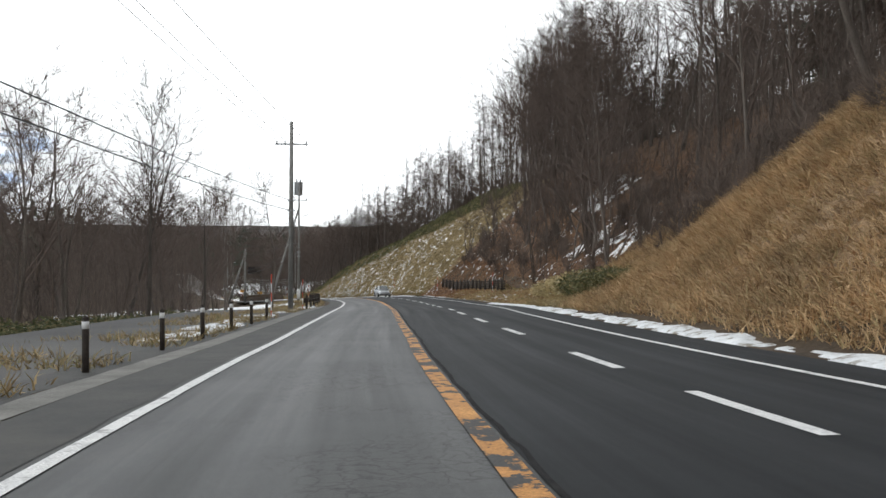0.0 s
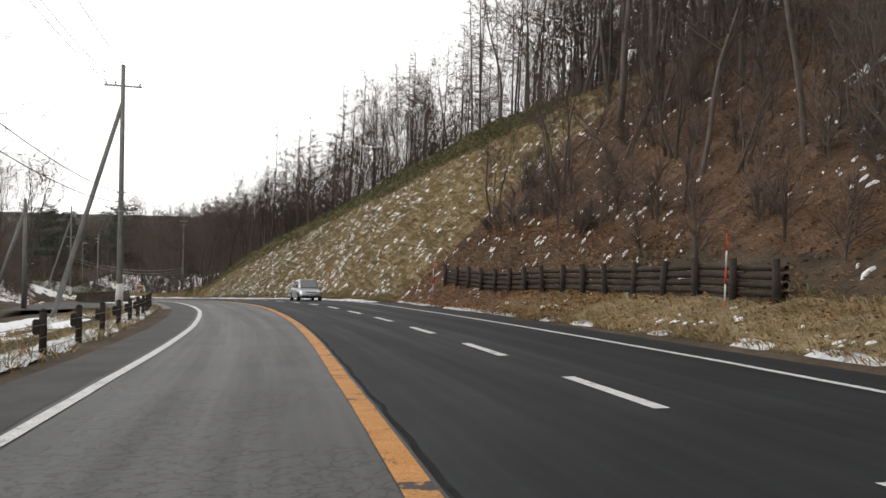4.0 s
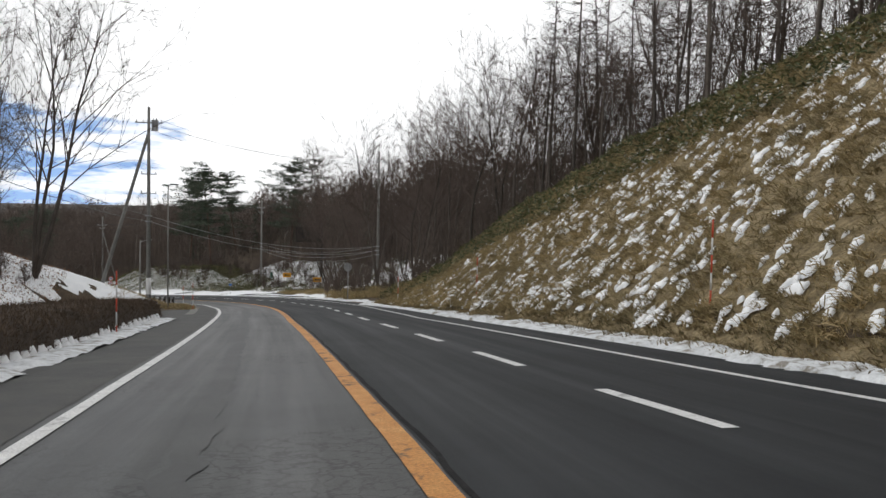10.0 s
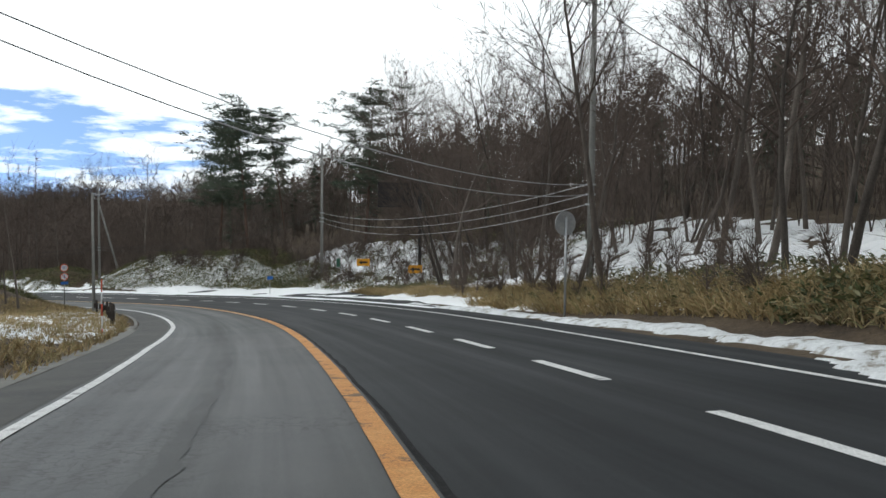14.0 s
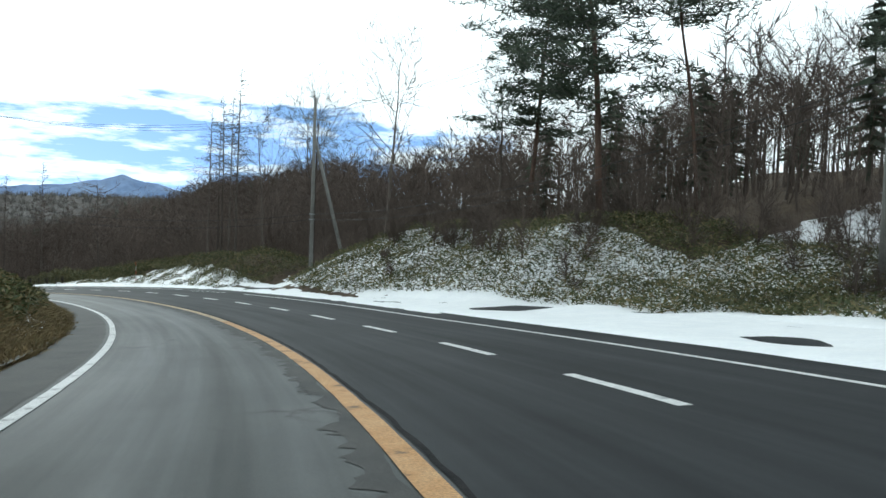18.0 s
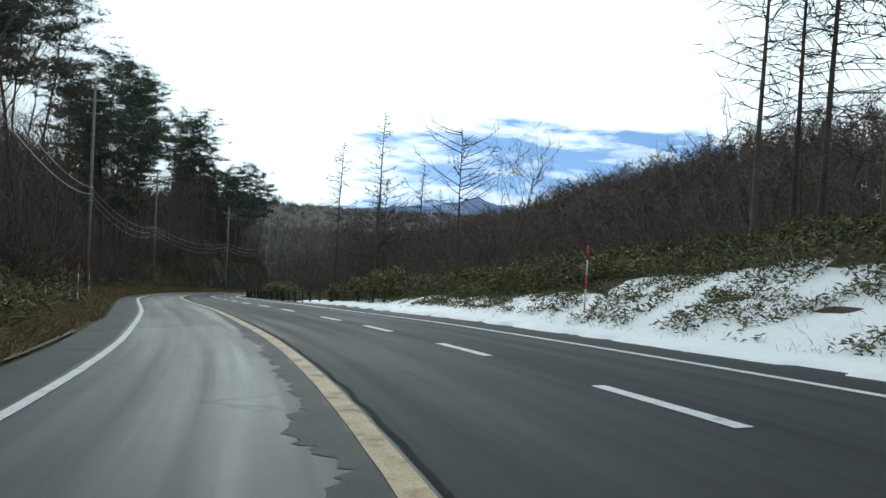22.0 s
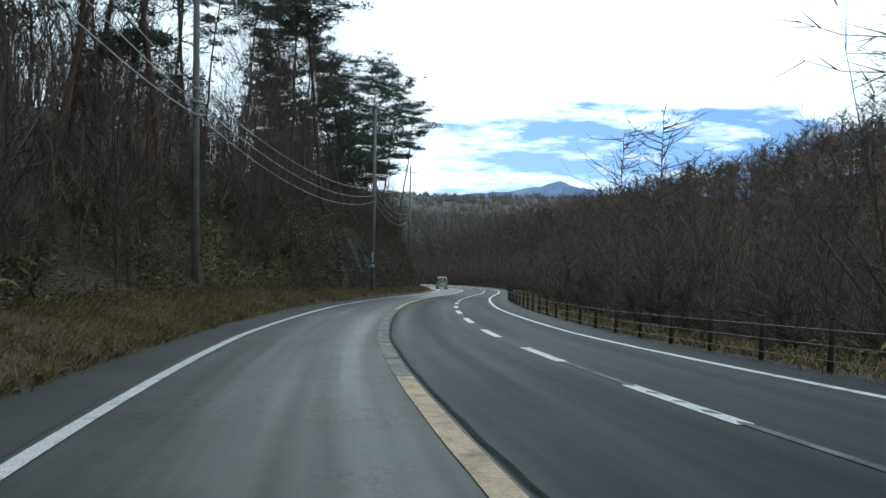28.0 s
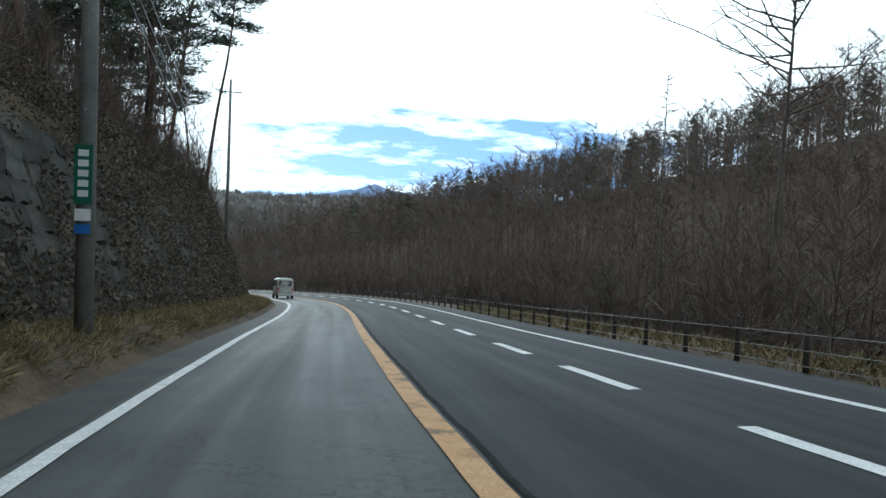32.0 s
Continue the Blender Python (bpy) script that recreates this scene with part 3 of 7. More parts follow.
def sheet_height(x, y):
    """Height of the open country: follows the nearest stretch of road, rising into hills."""
    x, y = np.ravel(x), np.ravel(y)
    k = np.arange(0, len(SS), 12)
    d = np.hypot(x[:, None] - PX[k], y[:, None] - PY[k])
    j = d.argmin(1)
    near = d[np.arange(len(x)), j]
    s = SS[k][j]
    a = np.radians(np.interp(s, KN, HEAD))
    u = (x - PX[k][j]) * np.cos(a) + (y - PY[k][j]) * np.sin(a)
    side_u = np.where(u >= 0, 1, -1) * np.clip(near, 0, 75)
    h = rise(s, side_u)
    far = np.clip(near - 75, 0, 400)
    slope = np.where(u >= 0, np.interp(s, [0, 120, 200, 300, 420, 620], [0.35, 0.2, 0.08, 0.02, 0.02, 0.0]), np.interp(s, [0, 150, 260, 340, 480, 620], [-0.06, 0.0, 0.15, 0.2, 0.1, 0.05]))
    return PZ[k][j] + h + slope * np.minimum(far, 160) - 26 * np.clip((74 - near) / 25, 0, 1) - 3 * np.clip((84 - near) / 12, 0, 1)

far_axis = np.r_[-4200, -3200, -2400, -1800, np.arange(-1400, -700, 100), np.arange(-700, 700, 25), np.arange(700, 1500, 100), 1900, 2600, 3600, 4600]
fx, fy = np.meshgrid(far_axis - 100, far_axis + 150, indexing="ij")
away = np.hypot(fx + 120, fy - 180)


def country(x, y):
    x, y = np.asarray(x, float), np.asarray(y, float)
    z = sheet_height(x, y).reshape(x.shape)
    r = np.hypot(x + 160, y - 200)
    f = np.clip((r - 420) / 900, 0, 1)
    f = f * f * (3 - 2 * f)
    swell = np.array([noise.noise((a * 0.004, b * 0.004, 2.2)) for a, b in zip(x.ravel(), y.ravel())]).reshape(x.shape)
    return z * (1 - f) + f * (-42 + 26 * f) + swell * 14 * np.clip((r - 250) / 500, 0, 1)


fz = country(fx, fy)
distant = part("distant_ground", mesh_from("distant_ground", np.stack([fx, fy, fz], -1).reshape(-1, 3), grid_faces(len(far_axis), len(far_axis))[:, ::-1], M_FOREST))
tagged(distant, "dark winter woodland floor reaching to the hills", "ground", kind="structure")


def ridge(name, dist, crest_line, mat, base, label, depth=400):
    """A far mountain: a solid swell whose crest follows (bearing, elevation) in degrees, with uneven flanks."""
    n = 220
    bs = np.linspace(crest_line[0][0], crest_line[-1][0], n)
    el = np.interp(bs, [c[0] for c in crest_line], [c[1] for c in crest_line])
    el = el + np.array([noise.noise((v * 0.9, 0.5, 1.0)) for v in bs]) * 0.12 + np.array([noise.noise((v * 3.1, 1.5, 3)) for v in bs]) * 0.05
    top = -33 + dist * np.tan(np.radians(el))
    rows = []
    for off, f in ((-depth, 0.0), (-depth * 0.7, 0.3), (-depth * 0.35, 0.62), (0, 1.0), (depth, 0.3)):
        d = dist + off
        w = np.array([noise.noise((v * 1.7, off * 0.01, 5.0)) for v in bs]) * (0.0 if f in (0.0, 1.0) else 0.22)
        r = np.radians(bs)
        rows.append(np.stack([-np.sin(r) * d - 180, np.cos(r) * d + 240, base + (top - base) * (f + w)], -1))
    return tagged(part(name, mesh_from(name, np.concatenate(rows), grid_faces(5, n), mat)), label, "mountain", kind="structure")


# The blue is distance haze, painted into the mountain's base colour.
M_HAZEMOUNT = mottled("hazed_mountain", [(0.35, (0.13, 0.2, 0.36)), (0.65, (0.22, 0.3, 0.46))], 0.004, 1.0, fine=0.02, relief=0.0, grain=0.2)
ridge("mountain", 4300, [(30, -0.2), (40, 0.1), (45, 0.45), (48, 0.7), (51, 1.15), (53, 1.55), (54.4, 2.05), (55.6, 1.65), (57.5, 1.3), (60, 1.1), (63, 0.7), (67, 0.3), (75, -0.1)], M_HAZEMOUNT, -90, "mountain on the horizon with blue haze in its colour")

# ---- road ----
ribbon("road_left_lane", -60, 204, line(LINE_L, -1.05), line(LINE_O, 0.16), M_OLD, 0.0, 1.0, 6, label="worn grey asphalt lane with cracks", category="road")
ribbon("road_left_lane", 204, 321, line(LINE_L, -1.05), line(LINE_O, 0.16), M_DAMP, 0.0, 1.0, 6, label="pale damp asphalt lane, worn smooth", category="road")
ribbon("road_left_lane", 321, 620, line(LINE_L, -1.05), line(LINE_O, 0.16), M_AGED, 0.0, 1.0, 6, label="dark aged asphalt lane with cracked patches", category="road")
def ragged(s):
    """A broken rim: small teeth on slow swings."""
    z = np.zeros(np.shape(s))
    return np.abs(jitter(s, z, 0.45, 0.5)) + np.abs(jitter(s, z + 3, 0.4, 2.6)) + np.abs(jitter(s, z + 7, 0.3, 6.5))


ribbon("asphalt_patch", 206, 336, line(LINE_O, -0.12), lambda s: line(LINE_O, 0.0)(s) - np.interp(s, [206, 235, 285, 320, 336], [0.12, 0.16, 0.3, 0.22, 0.12]) - 0.8 * ragged(s) * np.clip((s - 206) / 20, 0, 1) * np.clip((336 - s) / 20, 0, 1), M_SHOULDER, 0.005, 0.09, 2, label="darker broken rim of asphalt along the centre line", category="road", edge=0.1)
ribbon("road_right_lanes", -60, 620, line(LINE_O, 0.16), line(LINE_R, 1.25), M_NEW, 0.004, 1.0, 8, label="dark newer asphalt of two uphill lanes", category="road")
ribbon("shoulder", -60, 620, line(LINE_L, -1.3), line(LINE_L, -0.18), M_SHOULDER, 0.006, 1.0, 3, label="dark asphalt shoulder along the edge line", category="road", edge=0.05)
ribbon("tar_seam", -60, 620, line(LINE_O, 0.17), line(LINE_O, 0.23), M_TAR, 0.009, 0.5, 2, label="black tar seam along the centre line", category="road", edge=0.05)


def marking(name, s0, s1, values, half, mat, label):
    return ribbon(name, s0, s1, line(values, -half), line(values, half), mat, 0.012, 0.7, 2, label=label, category="road marking", edge=0.012)


marking("ghost_line", 334, 392, [v + 0.02 for v in LINE_D], 0.05, M_GHOST, "old worn lane line, almost gone")
marking("ghost_line", 342, 384, [5.2 if v < 370 else 5.75 for v in LINE_S], 0.1, M_GHOST, "old worn edge line, almost gone")
marking("edge_line", -60, 620, LINE_L, 0.085, M_WHITE, "solid white edge line, worn at its rim")
marking("centre_line", -60, 58, LINE_O, 0.118, M_WORN, "orange centre line, half worn away")
marking("centre_line", 58, 214, LINE_O, 0.118, M_ORANGE, "solid orange centre line, chipped and cracked")
marking("centre_line", 214, 264, LINE_O, 0.118, M_OCHRE, "solid orange centre line, slightly faded")
marking("centre_line", 414, 433, LINE_O, 0.118, M_PALE, "solid centre line faded to pale ochre")
marking("centre_line", 390, 414, LINE_O, 0.118, M_WORNPALE, "centre line worn to a pale grey trace")
marking("centre_line", 264, 390, LINE_O, 0.118, M_PALE, "solid centre line faded to pale ochre")
marking("centre_line", 433, 620, LINE_O, 0.118, M_OCHRE, "solid orange centre line, chipped and cracked")
ribbon("wet_track", 100, 200, lambda s: line(LINE_O, -1.75)(s) - 0.14 * np.clip((200 - s) / 20, 0, 1) * np.clip((s - 100) / 15, 0, 1), lambda s: line(LINE_O, -1.75)(s) + 0.14 * np.clip((200 - s) / 20, 0, 1) * np.clip((s - 100) / 15, 0, 1), M_TRACK, 0.007, 0.18, 6, label="dark damp seam along the lane", category="road", edge=0.13)
marking("far_edge_line", -60, 286, LINE_R, 0.075, M_WHITE, "solid white edge line of the uphill lanes")
marking("far_edge_line", 298, 620, LINE_R, 0.075, M_WHITE, "solid white edge line of the uphill lanes")
DASHES = [-33, 6.6, 12.3, 20.6, 34.1, 39.8, 48.1, 85.7, 97.7, 122.2, 134.5, 159.0, 171.5, 211.4, 217.2, 230.0, 242.8, 248.8, 275.1, 288.3, 301.9, 316.1, 322.2, 330.4, 361.8, 397.9, 410.3, 421.8, 438.5, 443.7, 620]
starts = []
for a, b in zip(DASHES, DASHES[1:]):
    k = max(1, round((b - a) / 5.95))
    starts += [a + (b - a) * i / k for i in range(k)]
for s0 in starts:
    marking("lane_dash", s0, s0 + 2.95, LINE_D, 0.095, M_WHITE, "white lane dash on dark asphalt")["group"] = "lane dashes"

# ---- trees ----


def tubes(segs, sides):
    """Tapered prisms (p0, p1, r0, r1) as vertices and quads."""
    p0, p1 = np.array([s[0] for s in segs]), np.array([s[1] for s in segs])
    r0, r1 = np.array([s[2] for s in segs]), np.array([s[3] for s in segs])
    d = p1 - p0
    d /= np.linalg.norm(d, axis=1)[:, None] + 1e-9
    ref = np.where(np.abs(d[:, 2:3]) > 0.9, np.array([[1.0, 0, 0]]), np.array([[0, 0, 1.0]]))
    a = np.cross(d, ref)
    a /= np.linalg.norm(a, axis=1)[:, None]
    b = np.cross(d, a)
    t = np.arange(sides) * 2 * np.pi / sides
    ring = a[:, None] * np.cos(t)[None, :, None] + b[:, None] * np.sin(t)[None, :, None]
    v = np.concatenate([p0[:, None] + ring * r0[:, None, None], p1[:, None] + ring * r1[:, None, None]], 1)
    k = np.arange(sides)
    f = np.stack([k, (k + 1) % sides, (k + 1) % sides + sides, k + sides], 1)
    faces = (f[None] + (np.arange(len(segs)) * 2 * sides)[:, None, None]).reshape(-1, 4)
    return v.reshape(-1, 3), faces


def joined(*pieces):
    vs, fs, n = [], [], 0
    for v, f in pieces:
        vs.append(v)
        fs.append(f + n)
        n += len(v)
    return np.concatenate(vs), np.concatenate(fs)


def unit(v):
    return v / (np.linalg.norm(v) + 1e-9)


def spikes(segs):
    """Thin flat slivers (p0, p1, half width) as triangles, for twigs and needles."""
    p0, p1 = np.array([s[0] for s in segs]), np.array([s[1] for s in segs])
    r0 = np.array([s[2] for s in segs])
    rng = np.random.default_rng(len(segs))
    side = np.cross(p1 - p0, rng.normal(0, 1, (len(segs), 3)))
    side *= (r0 / (np.linalg.norm(side, axis=1) + 1e-9))[:, None]
    return np.stack([p0 - side, p0 + side, p1], 1).reshape(-1, 3), np.arange(3 * len(segs)).reshape(-1, 3)


def thirds(piece):
    """Quads as triangles."""
    v, f = piece
    return v, np.concatenate([f[:, [0, 1, 2]], f[:, [0, 2, 3]]])


def limb(rng, p, way, length, r, n, curl, lift, end=0.25):
    """A bent branch as n segments, and points along it."""
    segs, pts = [], [(p, way, r)]
    way = unit(np.array(way, float))
    for k in range(n):
        way = unit(way + rng.normal(0, curl, 3) + np.array([0, 0, lift]))
        q = p + way * length / n
        ra, rb = r * (1 - (1 - end) * k / n), r * (1 - (1 - end) * (k + 1) / n)
        segs.append((p, q, ra, rb))
        p = q
        pts.append((p, way, rb))
    return segs, pts


def fork(rng, way, angle):
    side = unit(np.cross(way, rng.normal(0, 1, 3)))
    return unit(np.array(way) * math.cos(angle) + side * math.sin(angle))


def bare_tree(seed, height, limbs=13, low=0.3, stems=1, angle=0.9, lean=0.06, spread=0.3):
    rng = np.random.default_rng(seed)
    trunk, crown, twigs = [], [], []
    for _ in range(stems):
        way0 = unit(np.array([rng.normal(0, lean), rng.normal(0, lean), 1.0])) if stems == 1 else unit(np.array([rng.normal(0, spread), rng.normal(0, spread), 1.0]))
        hh = height * rng.uniform(0.75, 1.0) if stems > 1 else height
        segs, pts = limb(rng, np.zeros(3) + (rng.normal(0, 0.12, 3) * [1, 1, 0] if stems > 1 else 0), way0, hh, 0.0078 * hh + 0.025, 8, 0.08, 0.05, 0.12)
        trunk += segs
        for k in range(max(4, limbs // stems)):
            f = low + (0.97 - low) * (k + rng.uniform(0, 1)) / max(4, limbs // stems)
            i = min(int(f * 8), 7)
            base, way, r = pts[i]
            p = base + (pts[i + 1][0] - base) * (f * 8 - i)
            ln = hh * (0.42 * (1 - f) + 0.19) * rng.uniform(0.75, 1.25)
            s2, p2 = limb(rng, p, fork(rng, way, angle * rng.uniform(0.6, 1.2)), ln, r * 0.4 + 0.006, 4, 0.17, 0.12)
            crown += s2
            for j in range(6):
                q, w, rr = p2[1 + j % 4]
                s3, p3 = limb(rng, q, fork(rng, w, rng.uniform(0.4, 0.95)), ln * rng.uniform(0.35, 0.75), rr * 0.45 + 0.004, 2, 0.2, 0.1, 0.3)
                crown += s3
                for i3 in range(13):
                    q3, w3, r3 = p3[1 + i3 % 2] if i3 > 1 else p3[1]
                    q3 = q3 - (q3 - p3[0][0]) * rng.uniform(0, 0.5)
                    ln4 = rng.uniform(0.4, 1.4) * (0.5 + hh / 18)
                    w4 = unit(fork(rng, w3, rng.uniform(0.3, 1.0)) + np.array([0, 0, 0.08]))
                    twigs.append((q3, q3 + w4 * ln4, 0.005 + 0.0003 * hh))
    return tubes(trunk, 6), joined(thirds(tubes(crown, 3)), spikes(twigs))


def larch(seed, height, low=0.35, reach=0.17, count=76, stout=0.024, sweep=0.05, taper=1.0):
    rng = np.random.default_rng(seed)
    segs, pts = limb(rng, np.zeros(3), (rng.normal(0, 0.01), rng.normal(0, 0.01), 1), height, 0.0062 * height + 0.02, 10, 0.012, 0.02, 0.12)
    crown = []
    twigs = []
    for k in range(count):
        f = low + (0.99 - low) * (k + rng.uniform(0, 1)) / count
        i = min(int(f * 10), 9)
        p = pts[i][0] + (pts[i + 1][0] - pts[i][0]) * (f * 10 - i)
        az = rng.uniform(0, 2 * np.pi)
        ln = (height * reach * ((1.02 - f) / (1 - low)) ** taper + 0.35) * rng.uniform(0.45, 1.2)
        s2, p2 = limb(rng, p, (math.cos(az), math.sin(az), rng.uniform(-0.1, 0.25)), ln, stout, 3, 0.12, sweep)
        crown += s2
        for j in range(10):
            q, w, rr = p2[1 + j % 3]
            q = q - w * ln / 3 * rng.uniform(0, 1)
            w3 = unit(fork(rng, w, rng.uniform(0.5, 1.0)) + np.array([0, 0, -0.12]))
            twigs.append((q, q + w3 * ln * rng.uniform(0.2, 0.5), 0.02))
    for k in range(10):
        f = rng.uniform(0.1, low)
        i = int(f * 10)
        az = rng.uniform(0, 2 * np.pi)
        crown += limb(rng, pts[i][0], (math.cos(az), math.sin(az), 0.0), rng.uniform(0.4, 1.3), 0.012, 1, 0.1, 0)[0]
    return tubes(segs, 6), joined(thirds(tubes(crown, 3)), spikes(twigs))


def needle_tuft(rng, p, size, n):
    """Upright tuft of thin needle sprays as quads."""
    segs = []
    for _ in range(n):
        w = unit(rng.normal(0, 1, 3) * [1, 1, 0.45] + [0, 0, 0.3])
        q = p + rng.normal(0, 0.42, 3) * size * [1, 1, 0.22]
        segs.append((q, q + w * size * rng.uniform(0.35, 0.75), 0.036))
    return segs


def pine(seed, height, low=0.4, limbs=30, tufts=13, reach=0.33, stout=0.0095):
    """A pine: limbs that rise, level out and carry flat, uneven plates of needles; the top is rounded."""
    rng = np.random.default_rng(seed)
    segs, pts = limb(rng, np.zeros(3), (rng.normal(0, 0.04), rng.normal(0, 0.04), 1), height, stout * height + 0.04, 9, 0.045, 0.03, 0.2)
    crown, needles = [], []
    az = rng.uniform(0, 6.28)
    for k in range(limbs):
        f = low + (0.985 - low) * ((k + rng.uniform(-0.6, 1.6)) / limbs)
        f = min(max(f, low * 0.9), 0.99)
        i = min(int(f * 9), 8)
        p = pts[i][0] + (pts[i + 1][0] - pts[i][0]) * (f * 9 - i)
        az += 2.4 + rng.normal(0, 0.5)
        g = (f - low) / (1 - low)
        ln = height * reach * (0.45 + 0.75 * math.sin(math.pi * min(0.25 + 0.72 * g, 1))) * rng.uniform(0.45, 1.1)
        s2, p2 = limb(rng, p, (math.cos(az), math.sin(az), rng.uniform(-0.1, 0.35) + 0.5 * g), ln, 0.04, 4, 0.14, 0.03)
        crown += s2
        for j in range(tufts):
            q, w, rr = p2[1 + (j + 1) % 4]
            e = q + rng.normal(0, 0.3, 3) * ln * [0.6, 0.6, 0.12] + [0, 0, 0.1]
            crown.append((q, e, 0.012, 0.006))
            needles += needle_tuft(rng, e, rng.uniform(0.6, 1.15), 32)
    for k in range(6):
        f = rng.uniform(0.15, low)
        i = int(f * 9)
        a2 = rng.uniform(0, 2 * np.pi)
        crown += limb(rng, pts[i][0], (math.cos(a2), math.sin(a2), 0.1), rng.uniform(0.5, 1.8), 0.02, 2, 0.15, 0)[0]
    return tubes(segs, 6), tubes(crown, 3), spikes(needles)


def template(name, built, mats):
    return [mesh_from(name + "_" + n, v, f, m) for (n, m), (v, f) in zip(mats, built)]


BARE_MATS = (("trunk", M_BARK), ("crown", M_TWIG))
PINE_MATS = (("trunk", M_PINEBARK), ("crown", M_BARK), ("needles", M_NEEDLE))
KINDS = {
    "bare": [template("bare", bare_tree(k, h, l, low), BARE_MATS) for k, (h, l, low) in enumerate(((12, 14, 0.3), (11, 13, 0.25), (13, 15, 0.4), (10, 12, 0.2), (12.5, 13, 0.35)))],
    "many": [template("many", bare_tree(90 + k, h, 39, 0.3, 3, 0.6, spread=0.11), BARE_MATS) for k, h in enumerate((19, 17))],
    "slim": [template("slim", bare_tree(20 + k, h, 12, 0.25, 3, 0.6), BARE_MATS) for k, h in enumerate((6.5, 5.5, 8))],
    "shrub": [template("shrub", bare_tree(30 + k, h, 12, 0.15, 4, 0.6), BARE_MATS) for k, h in enumerate((2.4, 1.8))],
    "larch": [template("larch", larch(40 + k, h, low), BARE_MATS) for k, (h, low) in enumerate(((17, 0.28), (19, 0.36), (16, 0.22), (18, 0.42)))],
    "wide": [template("wide", larch(70 + k, h, low, 0.27, 34, 0.045, 0.2, 0.3), BARE_MATS) for k, (h, low) in enumerate(((17, 0.58), (16, 0.5)))],
    "broad": [template("broad", bare_tree(110 + k, h, 26, 0.22, 2, 0.95, spread=0.2), BARE_MATS) for k, h in enumerate((13, 12))],
    "stand": [template("stand", pine(80 + k, h, low, 22, 9, 0.2, 0.0055), PINE_MATS) for k, (h, low) in enumerate(((20, 0.55), (18, 0.6), (21, 0.62)))],
    "pine": [template("pine", pine(50 + k, h, low), PINE_MATS) for k, (h, low) in enumerate(((15, 0.32), (16, 0.34), (13, 0.28)))],
    "fir": [template("fir", pine(60 + k, h, low, 36, 9, 0.22), PINE_MATS) for k, (h, low) in enumerate(((15, 0.22), (17, 0.3)))],
}
LABELS = {
    "bare": ("leafless grey-brown broadleaf tree with fine twigs", "tree"),
    "many": ("tall leafless tree of several rising trunks", "tree"),
    "slim": ("slender leafless tree of several stems", "tree"),
    "shrub": ("leafless brown shrub of thin stems", "shrub"),
    "larch": ("tall leafless larch with short level branches", "tree"),
    "broad": ("leaning leafless broadleaf tree with long arching limbs", "tree"),
    "stand": ("tall slender pine with a bare trunk and high crown", "tree"),
    "wide": ("old leafless larch with long level limbs", "tree"),
    "pine": ("tall red pine with dark layered needles", "tree"),
    "fir": ("dark green conifer with drooping limbs", "tree"),
}
PART_NAMES = {"bare": ("trunk", "crown"), "many": ("trunk", "crown"), "slim": ("trunk", "crown"), "shrub": ("stem", "crown"), "larch": ("trunk", "crown"), "wide": ("trunk", "crown"), "broad": ("trunk", "crown"), "stand": ("trunk", "crown", "foliage"), "pine": ("trunk", "crown", "foliage"), "fir": ("trunk", "crown", "foliage")}


def plant(kind, variant, s, u, scale=1.0, turn=0.0, lean=(0, 0), at=None, group="", label=""):
    """One tree, rooted in the ground at plan place s, u."""
    foot = at if at is not None else spot(s, u, float(rise(s, u)) - 0.25)
    name = {"shrub": "shrub", "slim": "young_tree", "larch": "larch_tree", "wide": "larch_tree", "many": "multi_stemmed_tree", "broad": "multi_stemmed_tree", "pine": "pine_tree", "stand": "pine_tree", "fir": "fir_tree"}.get(kind, "bare_tree")
    ob = new(name)
    ob.matrix_basis = Matrix.Translation(foot) @ pose(0, 0, 0, lean[0], lean[1], 0) @ pose(0, 0, 0, 0, 0, turn) @ Matrix.Scale(scale, 4)
    for pn, me in zip(PART_NAMES[kind], KINDS[kind][variant % len(KINDS[kind])]):
        piece = part(pn, me, ob)
        if kind in ("shrub", "slim", "many", "broad"):
            piece["kind"] = "stuff"
    tagged(ob, label or LABELS[kind][0], LABELS[kind][1], group)
    return ob


rngw = np.random.default_rng(11)


def woods(s0, s1, u0, u1, count, mix, lo=0.85, hi=1.15, gap=1.6, group="", lean=4.0, keep=None):
    """Scatter trees over a stretch of the plan; mix: kind -> share."""
    done, tries = [], 0
    names, share = list(mix), np.array(list(mix.values()), float)
    while len(done) < count and tries < count * 30:
        tries += 1
        s, f = rngw.uniform(s0, s1), rngw.uniform(0, 1)
        ua = u0(s) if callable(u0) else u0
        ub = u1(s) if callable(u1) else u1
        u = ua + (ub - ua) * f
        p = spots(s, u)
        if keep and not keep(s, u):
            continue
        if any((p[0] - q[0]) ** 2 + (p[1] - q[1]) ** 2 < gap * gap for q in done):
            continue
        done.append(p)
        kind = names[int(rngw.choice(len(names), p=share / share.sum()))]
        plant(kind, int(rngw.integers(0, 9)), s, u, rngw.uniform(lo, hi), rngw.uniform(0, 360), (rngw.normal(0, lean), rngw.normal(0, lean)), group=group)


def crest(s):
    return np.interp(s, [90, 100, 130, 145, 162, 175, 186], [26, 25.5, 24.5, 23, 20.5, 18.5, 17])


